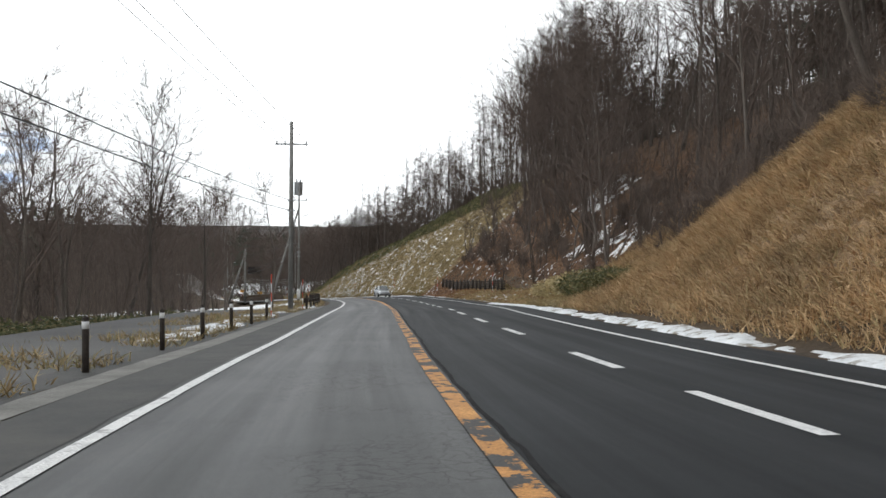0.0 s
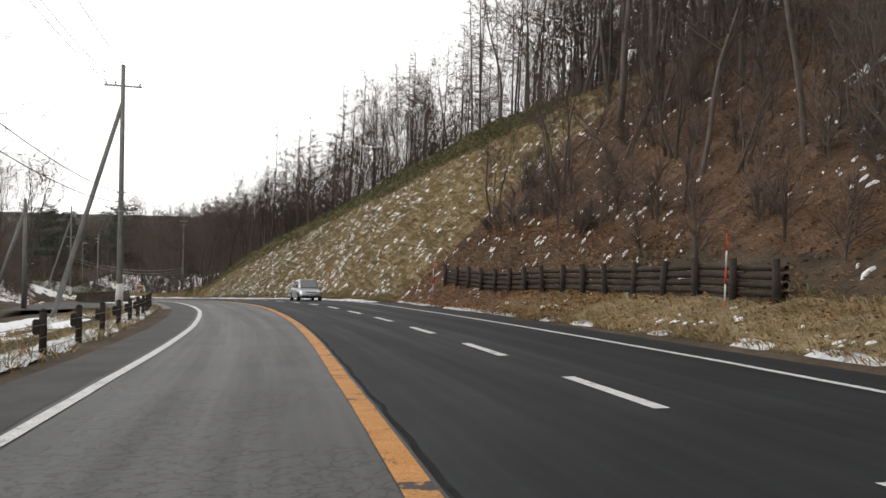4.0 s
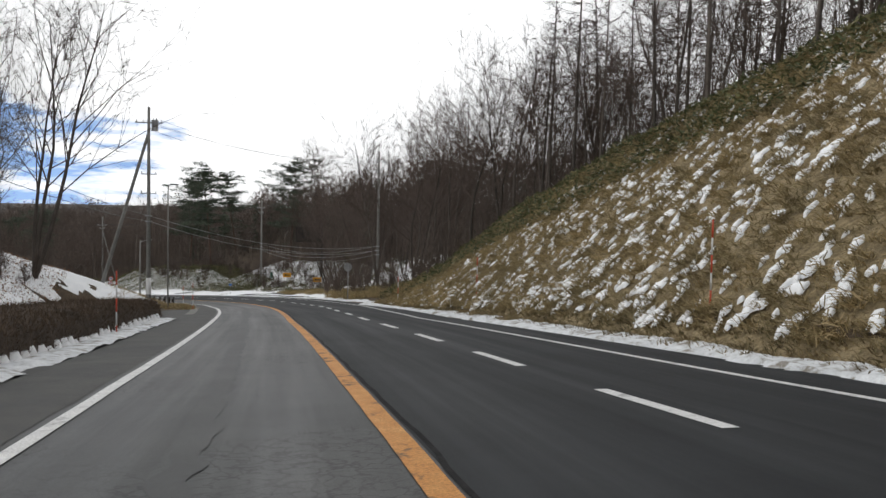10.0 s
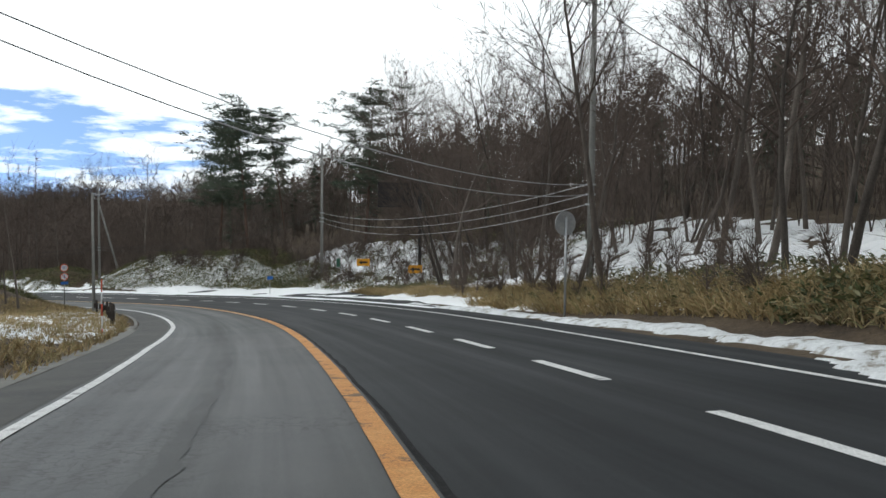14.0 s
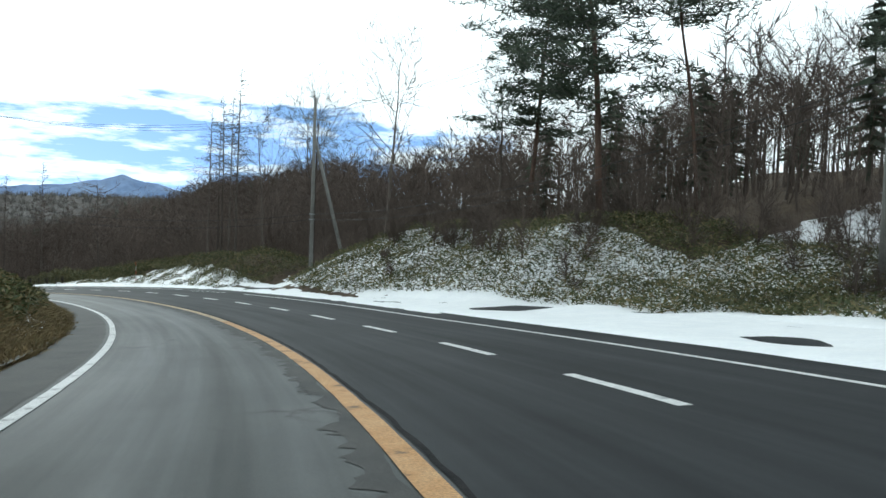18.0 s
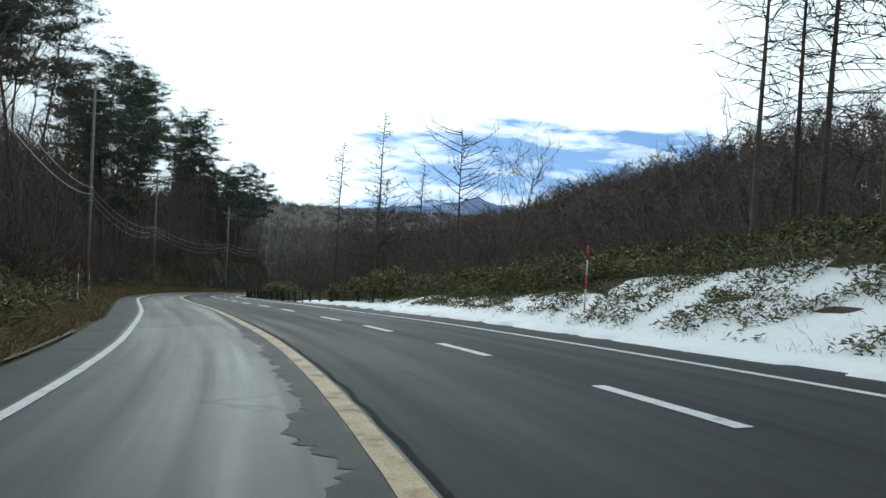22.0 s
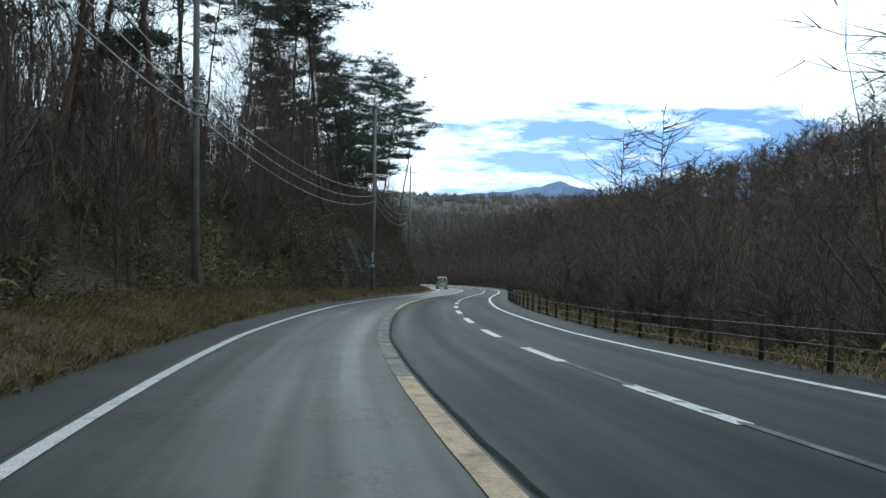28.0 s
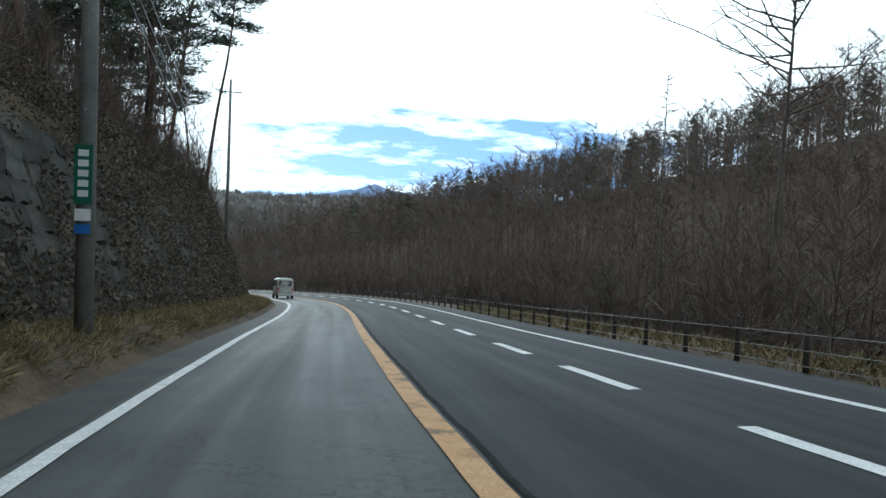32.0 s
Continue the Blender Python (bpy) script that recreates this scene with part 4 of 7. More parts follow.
woods(-8, 92, 18.5, 38, 46, {"bare": 5, "slim": 1.0, "pine": 0.4}, 1.25, 1.55, 1.6, "trees on the steep hillside")
woods(98, 122, lambda s: crest(s) + 0.4, lambda s: crest(s) + 9, 18, {"bare": 1}, 1.1, 1.4, 1.4, "trees on the steep hillside", 6)
woods(76, 101, 19.5, 29, 13, {"bare": 1}, 1.3, 1.6, 1.6, "trees on the steep hillside", 5)
woods(91, 114, lambda s: crest(s) + 0.8, lambda s: crest(s) + 8, 16, {"bare": 2, "larch": 1}, 1.1, 1.35, 1.5, "trees on the steep hillside", 4)
woods(48, 92, 13.5, 20, 20, {"bare": 2, "slim": 3}, 0.9, 1.25, 1.4, "trees on the steep hillside", 7)
woods(92, 186, lambda s: crest(s) + 0.5, lambda s: crest(s) + 13, 86, {"larch": 8, "bare": 1}, 0.84, 1.1, 1.5, "larches along the crest", 1.4)
woods(140, 192, lambda s: crest(s) + 1.5, lambda s: crest(s) + 13, 28, {"bare": 1}, 1.1, 1.35, 1.5, "trees behind the crest", 6)
woods(182, 225, 14.5, 34, 42, {"bare": 5, "slim": 1.0}, 1.0, 1.3, 1.6, "trees beyond the cut slope", 6)
woods(226, 241, 22.5, 32, 12, {"bare": 3, "slim": 1}, 0.85, 1.15, 1.4, "trees above the snowy bank", 6)
woods(234, 300, 28, 46, 16, {"bare": 4, "slim": 2}, 0.6, 0.85, 2.2, "trees above the snowy bank")
woods(240, 252, 23, 28, 9, {"slim": 1}, 0.45, 0.7, 1.0, "saplings on the snowy bank")
woods(298, 350, 24, 45, 11, {"bare": 3, "larch": 2}, 0.45, 0.65, 2.5, "trees behind the mound")
woods(352, 580, 15, 34, 28, {"bare": 5, "larch": 0.4}, 0.75, 0.95, 2.2, "trees in the valley")
woods(34, 104, -27, -13.2, 36, {"bare": 5, "slim": 0.6}, 0.85, 1.2, 2.0, "trees beyond the lay-by", 3)
woods(118, 200, -40, -19, 14, {"bare": 4, "slim": 2}, 0.55, 0.85, 2.5, "trees beyond the side road", 3)
woods(240, 330, -34, -8.5, 24, {"bare": 2, "slim": 2, "fir": 1, "pine": 0.6}, 0.55, 0.8, 2.0, "trees on the wooded bank", 4)
woods(330, 380, -26, -7.6, 34, {"bare": 3, "slim": 1, "stand": 2.0}, 0.9, 1.15, 1.9, "trees on the wooded bank", 3)
woods(380, 458, -20, -8.2, 40, {"bare": 1.4, "slim": 0.4, "fir": 0.5, "stand": 3}, 0.95, 1.2, 1.7, "trees on the wooded bank", 3)
woods(456, 570, -28, -8.0, 44, {"bare": 1.4, "slim": 1, "fir": 0.6, "stand": 2.4}, 0.75, 1.0, 1.9, "trees on the wooded bank", 3)
# Single trees that stand out.
for kind, v, s, u, k, lab in (
    ("larch", 0, 377.7, 19.6, 1.4, ""), ("larch", 2, 381.5, 20.5, 1.1, ""), ("larch", 3, 403, 17.7, 1.36, "thin dead larch with a bare top"), ("larch", 2, 406.1, 20.0, 1.15, ""), ("wide", 0, 358.7, 22.8, 1.15, ""), ("larch", 1, 368, 21.5, 0.95, ""),
    ("larch", 0, 400.1, 23.1, 1.2, ""), ("wide", 1, 390.5, 22.5, 1.25, ""), ("bare", 2, 352, 24, 1.2, ""),
    ("larch", 1, 321.1, 19.7, 0.98, ""), ("larch", 0, 319.3, 19.8, 1.0, ""), ("larch", 3, 317.6, 19.3, 1.05, ""), ("larch", 2, 314.5, 18.4, 1.1, ""), ("larch", 1, 311.3, 17.4, 1.0, ""),
    ("bare", 4, 307.2, 18.2, 1.05, "forked leafless tree behind the mound"), ("bare", 2, 302.5, 20.3, 1.15, "forked leafless tree behind the mound"), ("bare", 0, 299.5, 18.6, 1.1, "forked leafless tree behind the mound"),
    ("bare", 2, 287.2, 17.5, 1.05, "tall bare tree with a forked top"), ("pine", 1, 278, 22.3, 1.0, ""), ("pine", 0, 270.2, 21.0, 1.14, ""), ("stand", 1, 266.4, 23.4, 0.9, ""), ("pine", 1, 259.0, 28.6, 1.05, ""), ("many", 0, 255.7, 31.5, 1.15, ""), ("bare", 1, 281.5, 22.8, 1.0, ""),
    ("wide", 0, 458.7, 16.7, 1.12, ""), ("wide", 1, 437.7, 17.2, 1.05, ""), ("larch", 2, 470, 17, 1.0, ""), ("larch", 1, 430, 30, 1.3, ""), ("larch", 3, 436, 33, 1.2, ""),
    ("bare", 0, 58, -7.2, 0.75, "leafless tree at the edge of the snowy meadow"), ("many", 0, 186, -14.2, 1.15, ""), ("many", 1, 212, -22.0, 0.95, ""), ("bare", 3, 222, -20.5, 1.2, ""), ("many", 1, 190, -17.0, 1.05, ""), ("bare", 1, 240, -9, 0.8, ""),
    ("bare", 4, 184, -21, 1.1, ""), ("bare", 1, 170, -24, 1.15, ""), ("bare", 3, 190, -24, 1.1, ""), ("bare", 2, 196, 14.4, 1.1, "leaning leafless tree with a thick trunk"), ("bare", 0, 199, 15, 1.0, "leaning leafless tree with a thick trunk"), ("fir", 1, 470, -9, 1.1, ""), ("stand", 1, 486, -7.7, 1.0, ""), ("stand", 0, 480, -9.5, 1.0, ""), ("fir", 0, 462, -11, 1.1, ""),
):
    plant(kind, v, s, u, k, (s * 37) % 360, label=lab)
for v, s, u, k, turn in ((0, 231.0, 17.6, 1.0, 40), (1, 227.6, 17.4, 1.05, 150), (1, 234.5, 19.5, 0.95, 265), (0, 223.5, 18.5, 1.1, 300)):
    plant("broad", v, s, u, k, turn, (8, -13), group="trees above the snowy bank")

# ---- far woods: too many to count ----


def far_template(seed, conifer=False):
    rng = np.random.default_rng(seed)
    tri = []

    def spike(p, w, ln, wd):
        side = unit(np.cross(w, rng.normal(0, 1, 3))) * wd
        tri.append((p - side, p + side, p + w * ln))

    h = rng.uniform(8, 12)
    for a in range(3):
        t0, t1 = a * 2.09, (a + 1) * 2.09
        c = lambda t, r: np.array([math.cos(t) * r, math.sin(t) * r, 0.0])
        tri.append((c(t0, 0.14), c(t1, 0.14), np.array([0, 0, h])))
    if conifer:
        for k in range(90):
            f = rng.uniform(0.2, 1)
            az = rng.uniform(0, 6.28)
            ln = (1.12 - f) * h * 0.26 + 0.3
            spike(np.array([0, 0, f * h]), unit(np.array([math.cos(az), math.sin(az), -0.25])), ln, 0.22)
    else:
        for k in range(11):
            f = rng.uniform(0.3, 0.95)
            az = rng.uniform(0, 6.28)
            w = unit(np.array([math.cos(az), math.sin(az), rng.uniform(0.5, 1.6)]))
            p, ln = np.array([0, 0, f * h]), h * (0.5 - 0.35 * f) * rng.uniform(0.8, 1.3)
            spike(p, w, ln, 0.04)
            for j in range(15):
                q = p + w * ln * rng.uniform(0.2, 1.0)
                spike(q, unit(w + rng.normal(0, 0.6, 3)), rng.uniform(0.8, 2.1), 0.032)
    return np.array(tri)


def scatter_far(name, places, templates, mat, label, category):
    rng = np.random.default_rng(77)
    out_v = []
    for p in places:
        t = templates[int(rng.integers(0, len(templates)))]
        a, k = rng.uniform(0, 6.28), rng.uniform(0.75, 1.2)
        c, s = math.cos(a) * k, math.sin(a) * k
        v = np.stack([t[..., 0] * c - t[..., 1] * s, t[..., 0] * s + t[..., 1] * c, t[..., 2] * k], -1) + p
        out_v.append(v.reshape(-1, 3))
    v = np.concatenate(out_v)
    f = np.arange(len(v)).reshape(-1, 3)
    return tagged(part(name, mesh_from(name, v, f, mat, False)), label, category, kind="stuff")


def mid_template(seed, height):
    """A young leafless tree of thin stems and many fine twigs."""
    rng = np.random.default_rng(seed)
    tri = []

    def spike(p, w, ln, wd):
        side = unit(np.cross(w, rng.normal(0, 1, 3))) * wd
        tri.append((p - side, p + side, p + w * ln))

    for _ in range(2):
        lean = unit(np.array([rng.normal(0, 0.12), rng.normal(0, 0.12), 1]))
        for a in range(2):
            spike(np.zeros(3), lean, height, 0.04)
        for k in range(13):
            f = rng.uniform(0.12, 0.95)
            w = unit(fork(rng, lean, rng.uniform(0.45, 0.95)) + np.array([0, 0, 0.15]))
            p, ln = lean * f * height, height * (0.42 - 0.27 * f) * rng.uniform(0.7, 1.3)
            spike(p, w, ln, 0.018)
            for j in range(7):
                q = p + w * ln * rng.uniform(0.25, 0.95)
                w2 = fork(rng, w, rng.uniform(0.3, 0.9))
                spike(q, w2, rng.uniform(0.5, 1.3), 0.009)
    return np.array(tri)


def tuft_template(seed):
    """A far crown: a handful of wide-set spikes."""
    rng = np.random.default_rng(seed)
    tri = []
    for _ in range(14):
        w = unit(np.array([rng.normal(0, 0.35), rng.normal(0, 0.35), 1]))
        side = unit(np.cross(w, rng.normal(0, 1, 3))) * 0.55
        p = rng.normal(0, 1.6, 3) * [1, 1, 0]
        tri.append((p - side, p + side, p + w * rng.uniform(6, 12)))
    return np.array(tri)


FT = [far_template(k) for k in range(6)]
FC = [far_template(90 + k, True) for k in range(3)]
FM = [mid_template(130 + k, h) for k, h in enumerate((5.5, 6.5, 7.5, 9.0))]
FF = [tuft_template(150 + k) for k in range(4)]
rf = np.random.default_rng(5)
places, cone_places = [], []
# Beyond the planted strip on both sides.
for lo, hi, sgn, n in ((36, 75, 1, 2700), (32, 75, -1, 1500)):
    s, u = rf.uniform(-40, 615, n), rf.uniform(lo, hi, n) * sgn
    valley_s = s if sgn > 0 else valley_s
    places.append(spots(s, u, rise(s, u) - 0.3))
s, u = rf.uniform(370, 615, 900), rf.uniform(62, 80, 900)
places.append(spots(s, u, rise(s, u) - 0.3))
ang_p, rad_p = rf.uniform(0, 2 * np.pi, 8500), np.sqrt(rf.uniform(0.0, 1, 8500)) * 560
qx, qy = -150 + np.cos(ang_p) * rad_p, 220 + np.sin(ang_p) * rad_p
kk = np.arange(0, len(SS), 12)
dd = np.hypot(qx[:, None] - PX[kk], qy[:, None] - PY[kk]).min(1)
ok = dd > 76
qx, qy = qx[ok], qy[ok]
qz = country(qx, qy)
places.append(np.stack([qx, qy, qz - 0.3], -1))
# Undergrowth between the planted trees.
under = []
for s0, s1, ua, ub, n in ((-20, 92, 20, 40, 430), (92, 190, 30, 44, 260), (140, 190, 22, 36, 170), (184, 222, 22, 38, 150), (222, 242, 26, 40, 90), (240, 300, 27, 42, 190), (300, 352, 22, 42, 360), (348, 395, 20, 38, 200), (395, 600, 12.5, 38, 1200), (-20, 105, -36, -15, 420), (115, 200, -36, -19, 150), (252, 330, -36, -8, 420), (330, 600, -30, -7, 1000)):
    s, u = rf.uniform(s0, s1, n), rf.uniform(min(ua, ub), max(ua, ub), n)
    under.append(spots(s, u, rise(s, u) - 0.3))
brush = []
for s0, s1, ua, ub, n in ((34, 50, 15, 26, 110), (50, 90, 12.5, 24, 120), (84, 97, 12.5, 16, 16), (226, 262, 19, 30, 110), (262, 298, 15, 23, 90), (335, 430, -12, -6.4, 420), (430, 500, -11, -7.5, 200), (393, 560, 9.4, 15, 720), (-10, 44, 17, 23, 140), (184, 222, 11.5, 16, 50), (128, 200, -19, -13.5, 110)):
    s, u = rf.uniform(s0, s1, n), rf.uniform(min(ua, ub), max(ua, ub), n)
    brush.append(spots(s, u, rise(s, u) - 0.15))
FB = [mid_template(170 + k, h) for k, h in enumerate((1.3, 1.9, 2.6))]
scatter_far("brushwood", np.concatenate(brush), FB, M_FARWOOD, "leafless brushwood of thin stems", "undergrowth")
scatter_far("thicket", np.concatenate(under), FM, M_FARWOOD, "thicket of young leafless trees", "woods")
ang_q, rad_q = rf.uniform(0, 2 * np.pi, 22000), 330 + 1170 * rf.uniform(0, 1, 22000) ** 1.4
gx, gy = -160 + np.cos(ang_q) * rad_q, 220 + np.sin(ang_q) * rad_q
scatter_far("hill_woods", np.stack([gx, gy, country(gx, gy) - 1.5], -1), FF, M_HAZEDWOOD, "wooded hills in the distance, paled by haze in their colour", "woods")
places = np.concatenate(places)
pick = rf.uniform(0, 1, len(places)) < 0.16
pick[:2700] &= valley_s < 300
scatter_far("far_woods", places[~pick], FT, M_FARWOOD, "dense leafless winter woods on the slopes", "woods")
scatter_far("far_conifers", places[pick], FC, M_NEEDLE, "dark conifers among the winter woods", "woods")

# ---- snow, grass and leaves: stuff on the ground ----


def snow(name, s0, s1, u0, u1, label, cover=0.0, scale=0.5, deep=0.07, res=0.3, stretch=(1, 1), soft=0.6, ends=1.5):
    """Snow lying over a stretch of ground, with an uneven rim: it comes up through the surface where its field is above zero."""
    s = np.arange(s0, s1, res)
    u = np.arange(u0, u1, min(res, 0.3))
    S, U = np.meshgrid(s, u, indexing="ij")
    rim = np.minimum(np.minimum(S - s0, s1 - S) / ends, np.minimum(U - u0, u1 - U) / soft)
    a, b = S * stretch[0] + U * stretch[1] * 0.5, U * stretch[1] - S * stretch[0] * 0.35
    f = np.clip(rim, 0, 1) - 0.5 + cover + jitter(a, b, 0.8, scale) + jitter(a, b, 0.35, scale * 3.1)
    f = np.where(rim <= 0, -1, f)
    h = surface(S, U) + np.where(f > 0, np.minimum(0.02 + f * deep * 1.6, deep + 0.03), -0.1) + 0.015
    onroad = (U > line(LINE_L, -1.35)(S)) & (U < line(LINE_R, 1.3)(S))
    h = h + np.where(onroad & (f > 0), 0.05, 0)
    faces = grid_faces(len(s), len(u))[:, ::-1]
    keep = (f.ravel()[faces] > -0.02).any(1)
    v = spots(S, U, h).reshape(-1, 3)
    used = np.unique(faces[keep])
    back = np.zeros(len(v), np.int32)
    back[used] = np.arange(len(used))
    return tagged(part(name, mesh_from(name, v[used], back[faces[keep]], M_DIRTYSNOW if name == "snow_strip" else M_SNOW)), label, "snow", kind="stuff")


def snow_blobs(name, seed, n, s0, s1, ua, ub, size, label, long=1.8, lift=0.05, cluster=None, deep=0.06):
    """Small separate patches of snow: low domes with ragged rims that follow the ground."""
    rng = np.random.default_rng(seed)
    s = rng.uniform(s0, s1, n)
    a = ua(s) if callable(ua) else np.full(n, float(ua))
    b = ub(s) if callable(ub) else np.full(n, float(ub))
    u = a + (b - a) * rng.uniform(0, 1, n) ** 1.25
    if cluster:
        keep = jitter(s, u, 1.0, cluster[0]) > cluster[1]
        s, u = s[keep], u[keep]
    m = len(s)
    r = rng.uniform(size[0] ** 0.5, size[1] ** 0.5, m) ** 2
    turn = rng.normal(0.9, 0.9, m)
    k = rng.uniform(1.0, long, m)
    sides = 16
    t = np.arange(sides) * 2 * np.pi / sides
    rad = np.ones((m, sides))
    for waves, swing in ((1, 0.3), (2, 0.42), (3, 0.36), (5, 0.24), (7, 0.16)):
        rad += swing * rng.uniform(0.3, 1.0, (m, 1)) * np.sin(waves * t + rng.uniform(0, 6.28, (m, 1)))
    rad = r[:, None] * np.clip(rad, 0.12, 2.0)
    x, y = rad * np.cos(t) * k[:, None], rad * np.sin(t) / k[:, None] ** 0.5
    ds, du = x * np.cos(turn)[:, None] - y * np.sin(turn)[:, None], x * np.sin(turn)[:, None] + y * np.cos(turn)[:, None]
    rows = []
    for f, h in ((1.0, -0.06), (0.86, deep * 0.45), (0.45, deep), (0.0, deep)):
        S, U = s[:, None] + ds * f, u[:, None] + du * f
        rows.append(spots(S, U, surface(S, U) + jitter(S, U, 0.09, 1.1) + lift + h))
    v = np.concatenate(rows, 1).reshape(-1, 3)
    i = np.arange(sides)
    j = (i + 1) % sides
    f4 = np.concatenate([np.stack([i + g, j + g, j + g + sides, i + g + sides], 1) for g in (0, sides, 2 * sides)])
    faces = (f4[None] + (np.arange(m) * 4 * sides)[:, None, None]).reshape(-1, 4)
    return tagged(part(name, mesh_from(name, v, faces, M_SNOW)), label, "snow", kind="stuff")


# Right-hand side.
snow("snow_strip", -20, 60, 7.9, 8.9, "dirty broken snow along the road's edge", -0.1, 0.8, 0.06, 0.2, soft=0.3)
snow("snow_strip", 58, 100, 8.7, 9.4, "dirty broken snow along the road's edge", -0.2, 0.9, 0.05, 0.2, soft=0.3)
snow("snow_strip", 98, 142, 7.5, 8.7, "snow bank along the foot of the slope", -0.05, 0.9, 0.06, 0.2, soft=0.3)
snow("snow_strip", 134, 190, 7.3, 8.7, "lumpy snow bank along the foot of the slope", -0.03, 0.9, 0.09, 0.18, soft=0.35)
snow("snow_strip", 184, 220, 8.9, 10.1, "snow bank along the road", 0.02, 0.8, soft=0.4, res=0.2)
snow("snow_layby", 212, 246, 8.3, 11.6, "tracked snow over the lay-by", -0.5, 0.7, stretch=(0.08, 1), soft=0.4, res=0.2)
snow("snow_layby", 206, 238, 10.3, 12.3, "snow along the back of the lay-by", 0.3, 0.7, soft=0.5, res=0.25)
snow("snow_layby", 238, 276, 8.4, 14.4, "snow over the lay-by, marked by a few tracks", 0.3, 0.5, stretch=(0.2, 1), soft=0.4, ends=5.0)
snow("snow_layby", 228, 268, 14.0, 16.5, "snow along the back of the lay-by", 0.25, 0.6, soft=0.6)
snow("snow_layby", 262, 297, 8.0, 9.9, "snow along the foot of the bank", 0.2, 0.8, 0.07, 0.2, soft=0.4)
snow("snow_bank", 226, 262, 16, 29, "snow on the bank below the wood", 0.05, 0.9, 0.07, 0.25)
snow_blobs("snow_patches", 41, 1300, 190, 236, 12, 30, (0.15, 0.8), "snow lying on the floor of the wood", 2.2)
snow("snow_bank", 256, 294, 10.0, 19, "patchy snow between bamboo grass", -0.05, 1.1, 0.07, 0.25)
snow("snow_mound", 296, 350, 7.7, 10.9, "snow on the foot of the mound", 0.15, 0.8, 0.08, 0.25)
snow("snow_mound", 289, 304, 10.4, 12.0, "snow at the mouth of the side track", 0.25, 0.8, 0.07, 0.25)
snow("snow_mound", 304, 318, 10.4, 12.5, "snow on the face of the mound", 0.1, 0.9, 0.07, 0.2)
snow("snow_strip", 352, 396, 6.95, 7.5, "broken snow along the foot of the guard fence", -0.2, 0.8, 0.05, 0.2, soft=0.3)
snow("snow_strip", 390, 470, 6.5, 7.0, "thin grey snow below the guard cable", -0.5, 0.9, 0.04, 0.25)
snow_blobs("snow_patches", 42, 480, 97, 150, 9.2, 22, (0.05, 0.17), "small snow patches on dry grass", 1.3, lift=0.17)
snow_blobs("snow_patches", 43, 700, 118, 164, 8.9, lambda s: crest(s) - 3.0, (0.06, 0.2), "snow patches on dry grass", 1.25, lift=0.17, deep=0.05)
snow_blobs("snow_patches", 48, 760, 146, 184, 8.9, lambda s: crest(s) - 4.0, (0.06, 0.22), "larger snow patches on dry grass", 1.3, lift=0.17, deep=0.05)
snow_blobs("snow_patches", 44, 1100, 52, 98, 9.2, 21, (0.02, 0.1), "small snow patches on fallen leaves", 1.6, lift=0.13, cluster=(0.4, -0.05), deep=0.03)
snow_blobs("snow_patches", 45, 300, 51, 64, 15.5, 19.0, (0.06, 0.3), "snow lying on the hillside under trees", 2.2, cluster=(0.35, -0.1), lift=0.13)
snow_blobs("snow_patches", 46, 160, 70, 77, 20, 24, (0.08, 0.3), "snow lying on the hillside under trees", 2.0, lift=0.13)
# Left-hand side.
snow("snow_strip", 20, 50, -6.4, -4.0, "thin snow beside the lay-by posts", -0.42, 0.5)
snow("snow_meadow", -10, 60, -13.2, -11.2, "snow along the lay-by's far edge", 0.1, 0.5)
snow("snow_strip", 52, 104, -5.6, -3.9, "snow along the verge", 0.22, 0.6)
snow("snow_meadow", 44, 104, -34, -6.5, "snow over the meadow", 0.3, 0.3, res=0.5, soft=5.0, ends=8.0)
snow("snow_strip", 104, 122, -6.5, -4.4, "snow patches on the verge", -0.1)
snow("snow_strip", 127, 166, -5.3, -3.9, "snow strip in front of the clipped hedge", 0.4, 0.8)
snow("snow_strip", 126, 133, -7.4, -4.4, "snow round the end of the hedge", 0.3, 0.5)
snow("snow_bank", 126, 208, -21, -12, "snow on the bank behind the side road", 0.1, 0.8, 0.07, 0.28, soft=2.0, ends=5.0)
snow("snow_strip", 203, 240, -8, -4.2, "snow patches among dead grass", -0.12, 0.6)
snow("snow_bank", 186.5, 230, -28, -6.6, "snow on the bank beyond the side road", 0.28, 0.7, 0.07, 0.3, soft=1.5, ends=3.0)
snow("snow_strip", 256, 300, -5.0, -3.8, "thin broken snow below the bank", -0.25, 1.3, 0.03, 0.14, soft=0.4)


def surface_points(rng, n, s0, s1, ua, ub):
    s = rng.uniform(s0, s1, n)
    a = ua(s) if callable(ua) else np.full(n, float(ua))
    b = ub(s) if callable(ub) else np.full(n, float(ub))
    u = a + (b - a) * rng.uniform(0, 1, n)
    return s, u, spots(s, u, surface(s, u))


def down_slope(s, u):
    """The way that blades droop: sideways and down the fall of the ground."""
    g = (rise(s, u + 0.4) - rise(s, u - 0.4)) / 0.8
    a = road(s)[3]
    side = -np.sign(g) * np.minimum(np.abs(g), 1)
    return np.stack([np.cos(a) * side, np.sin(a) * side, -np.abs(g) * 0.4], -1)


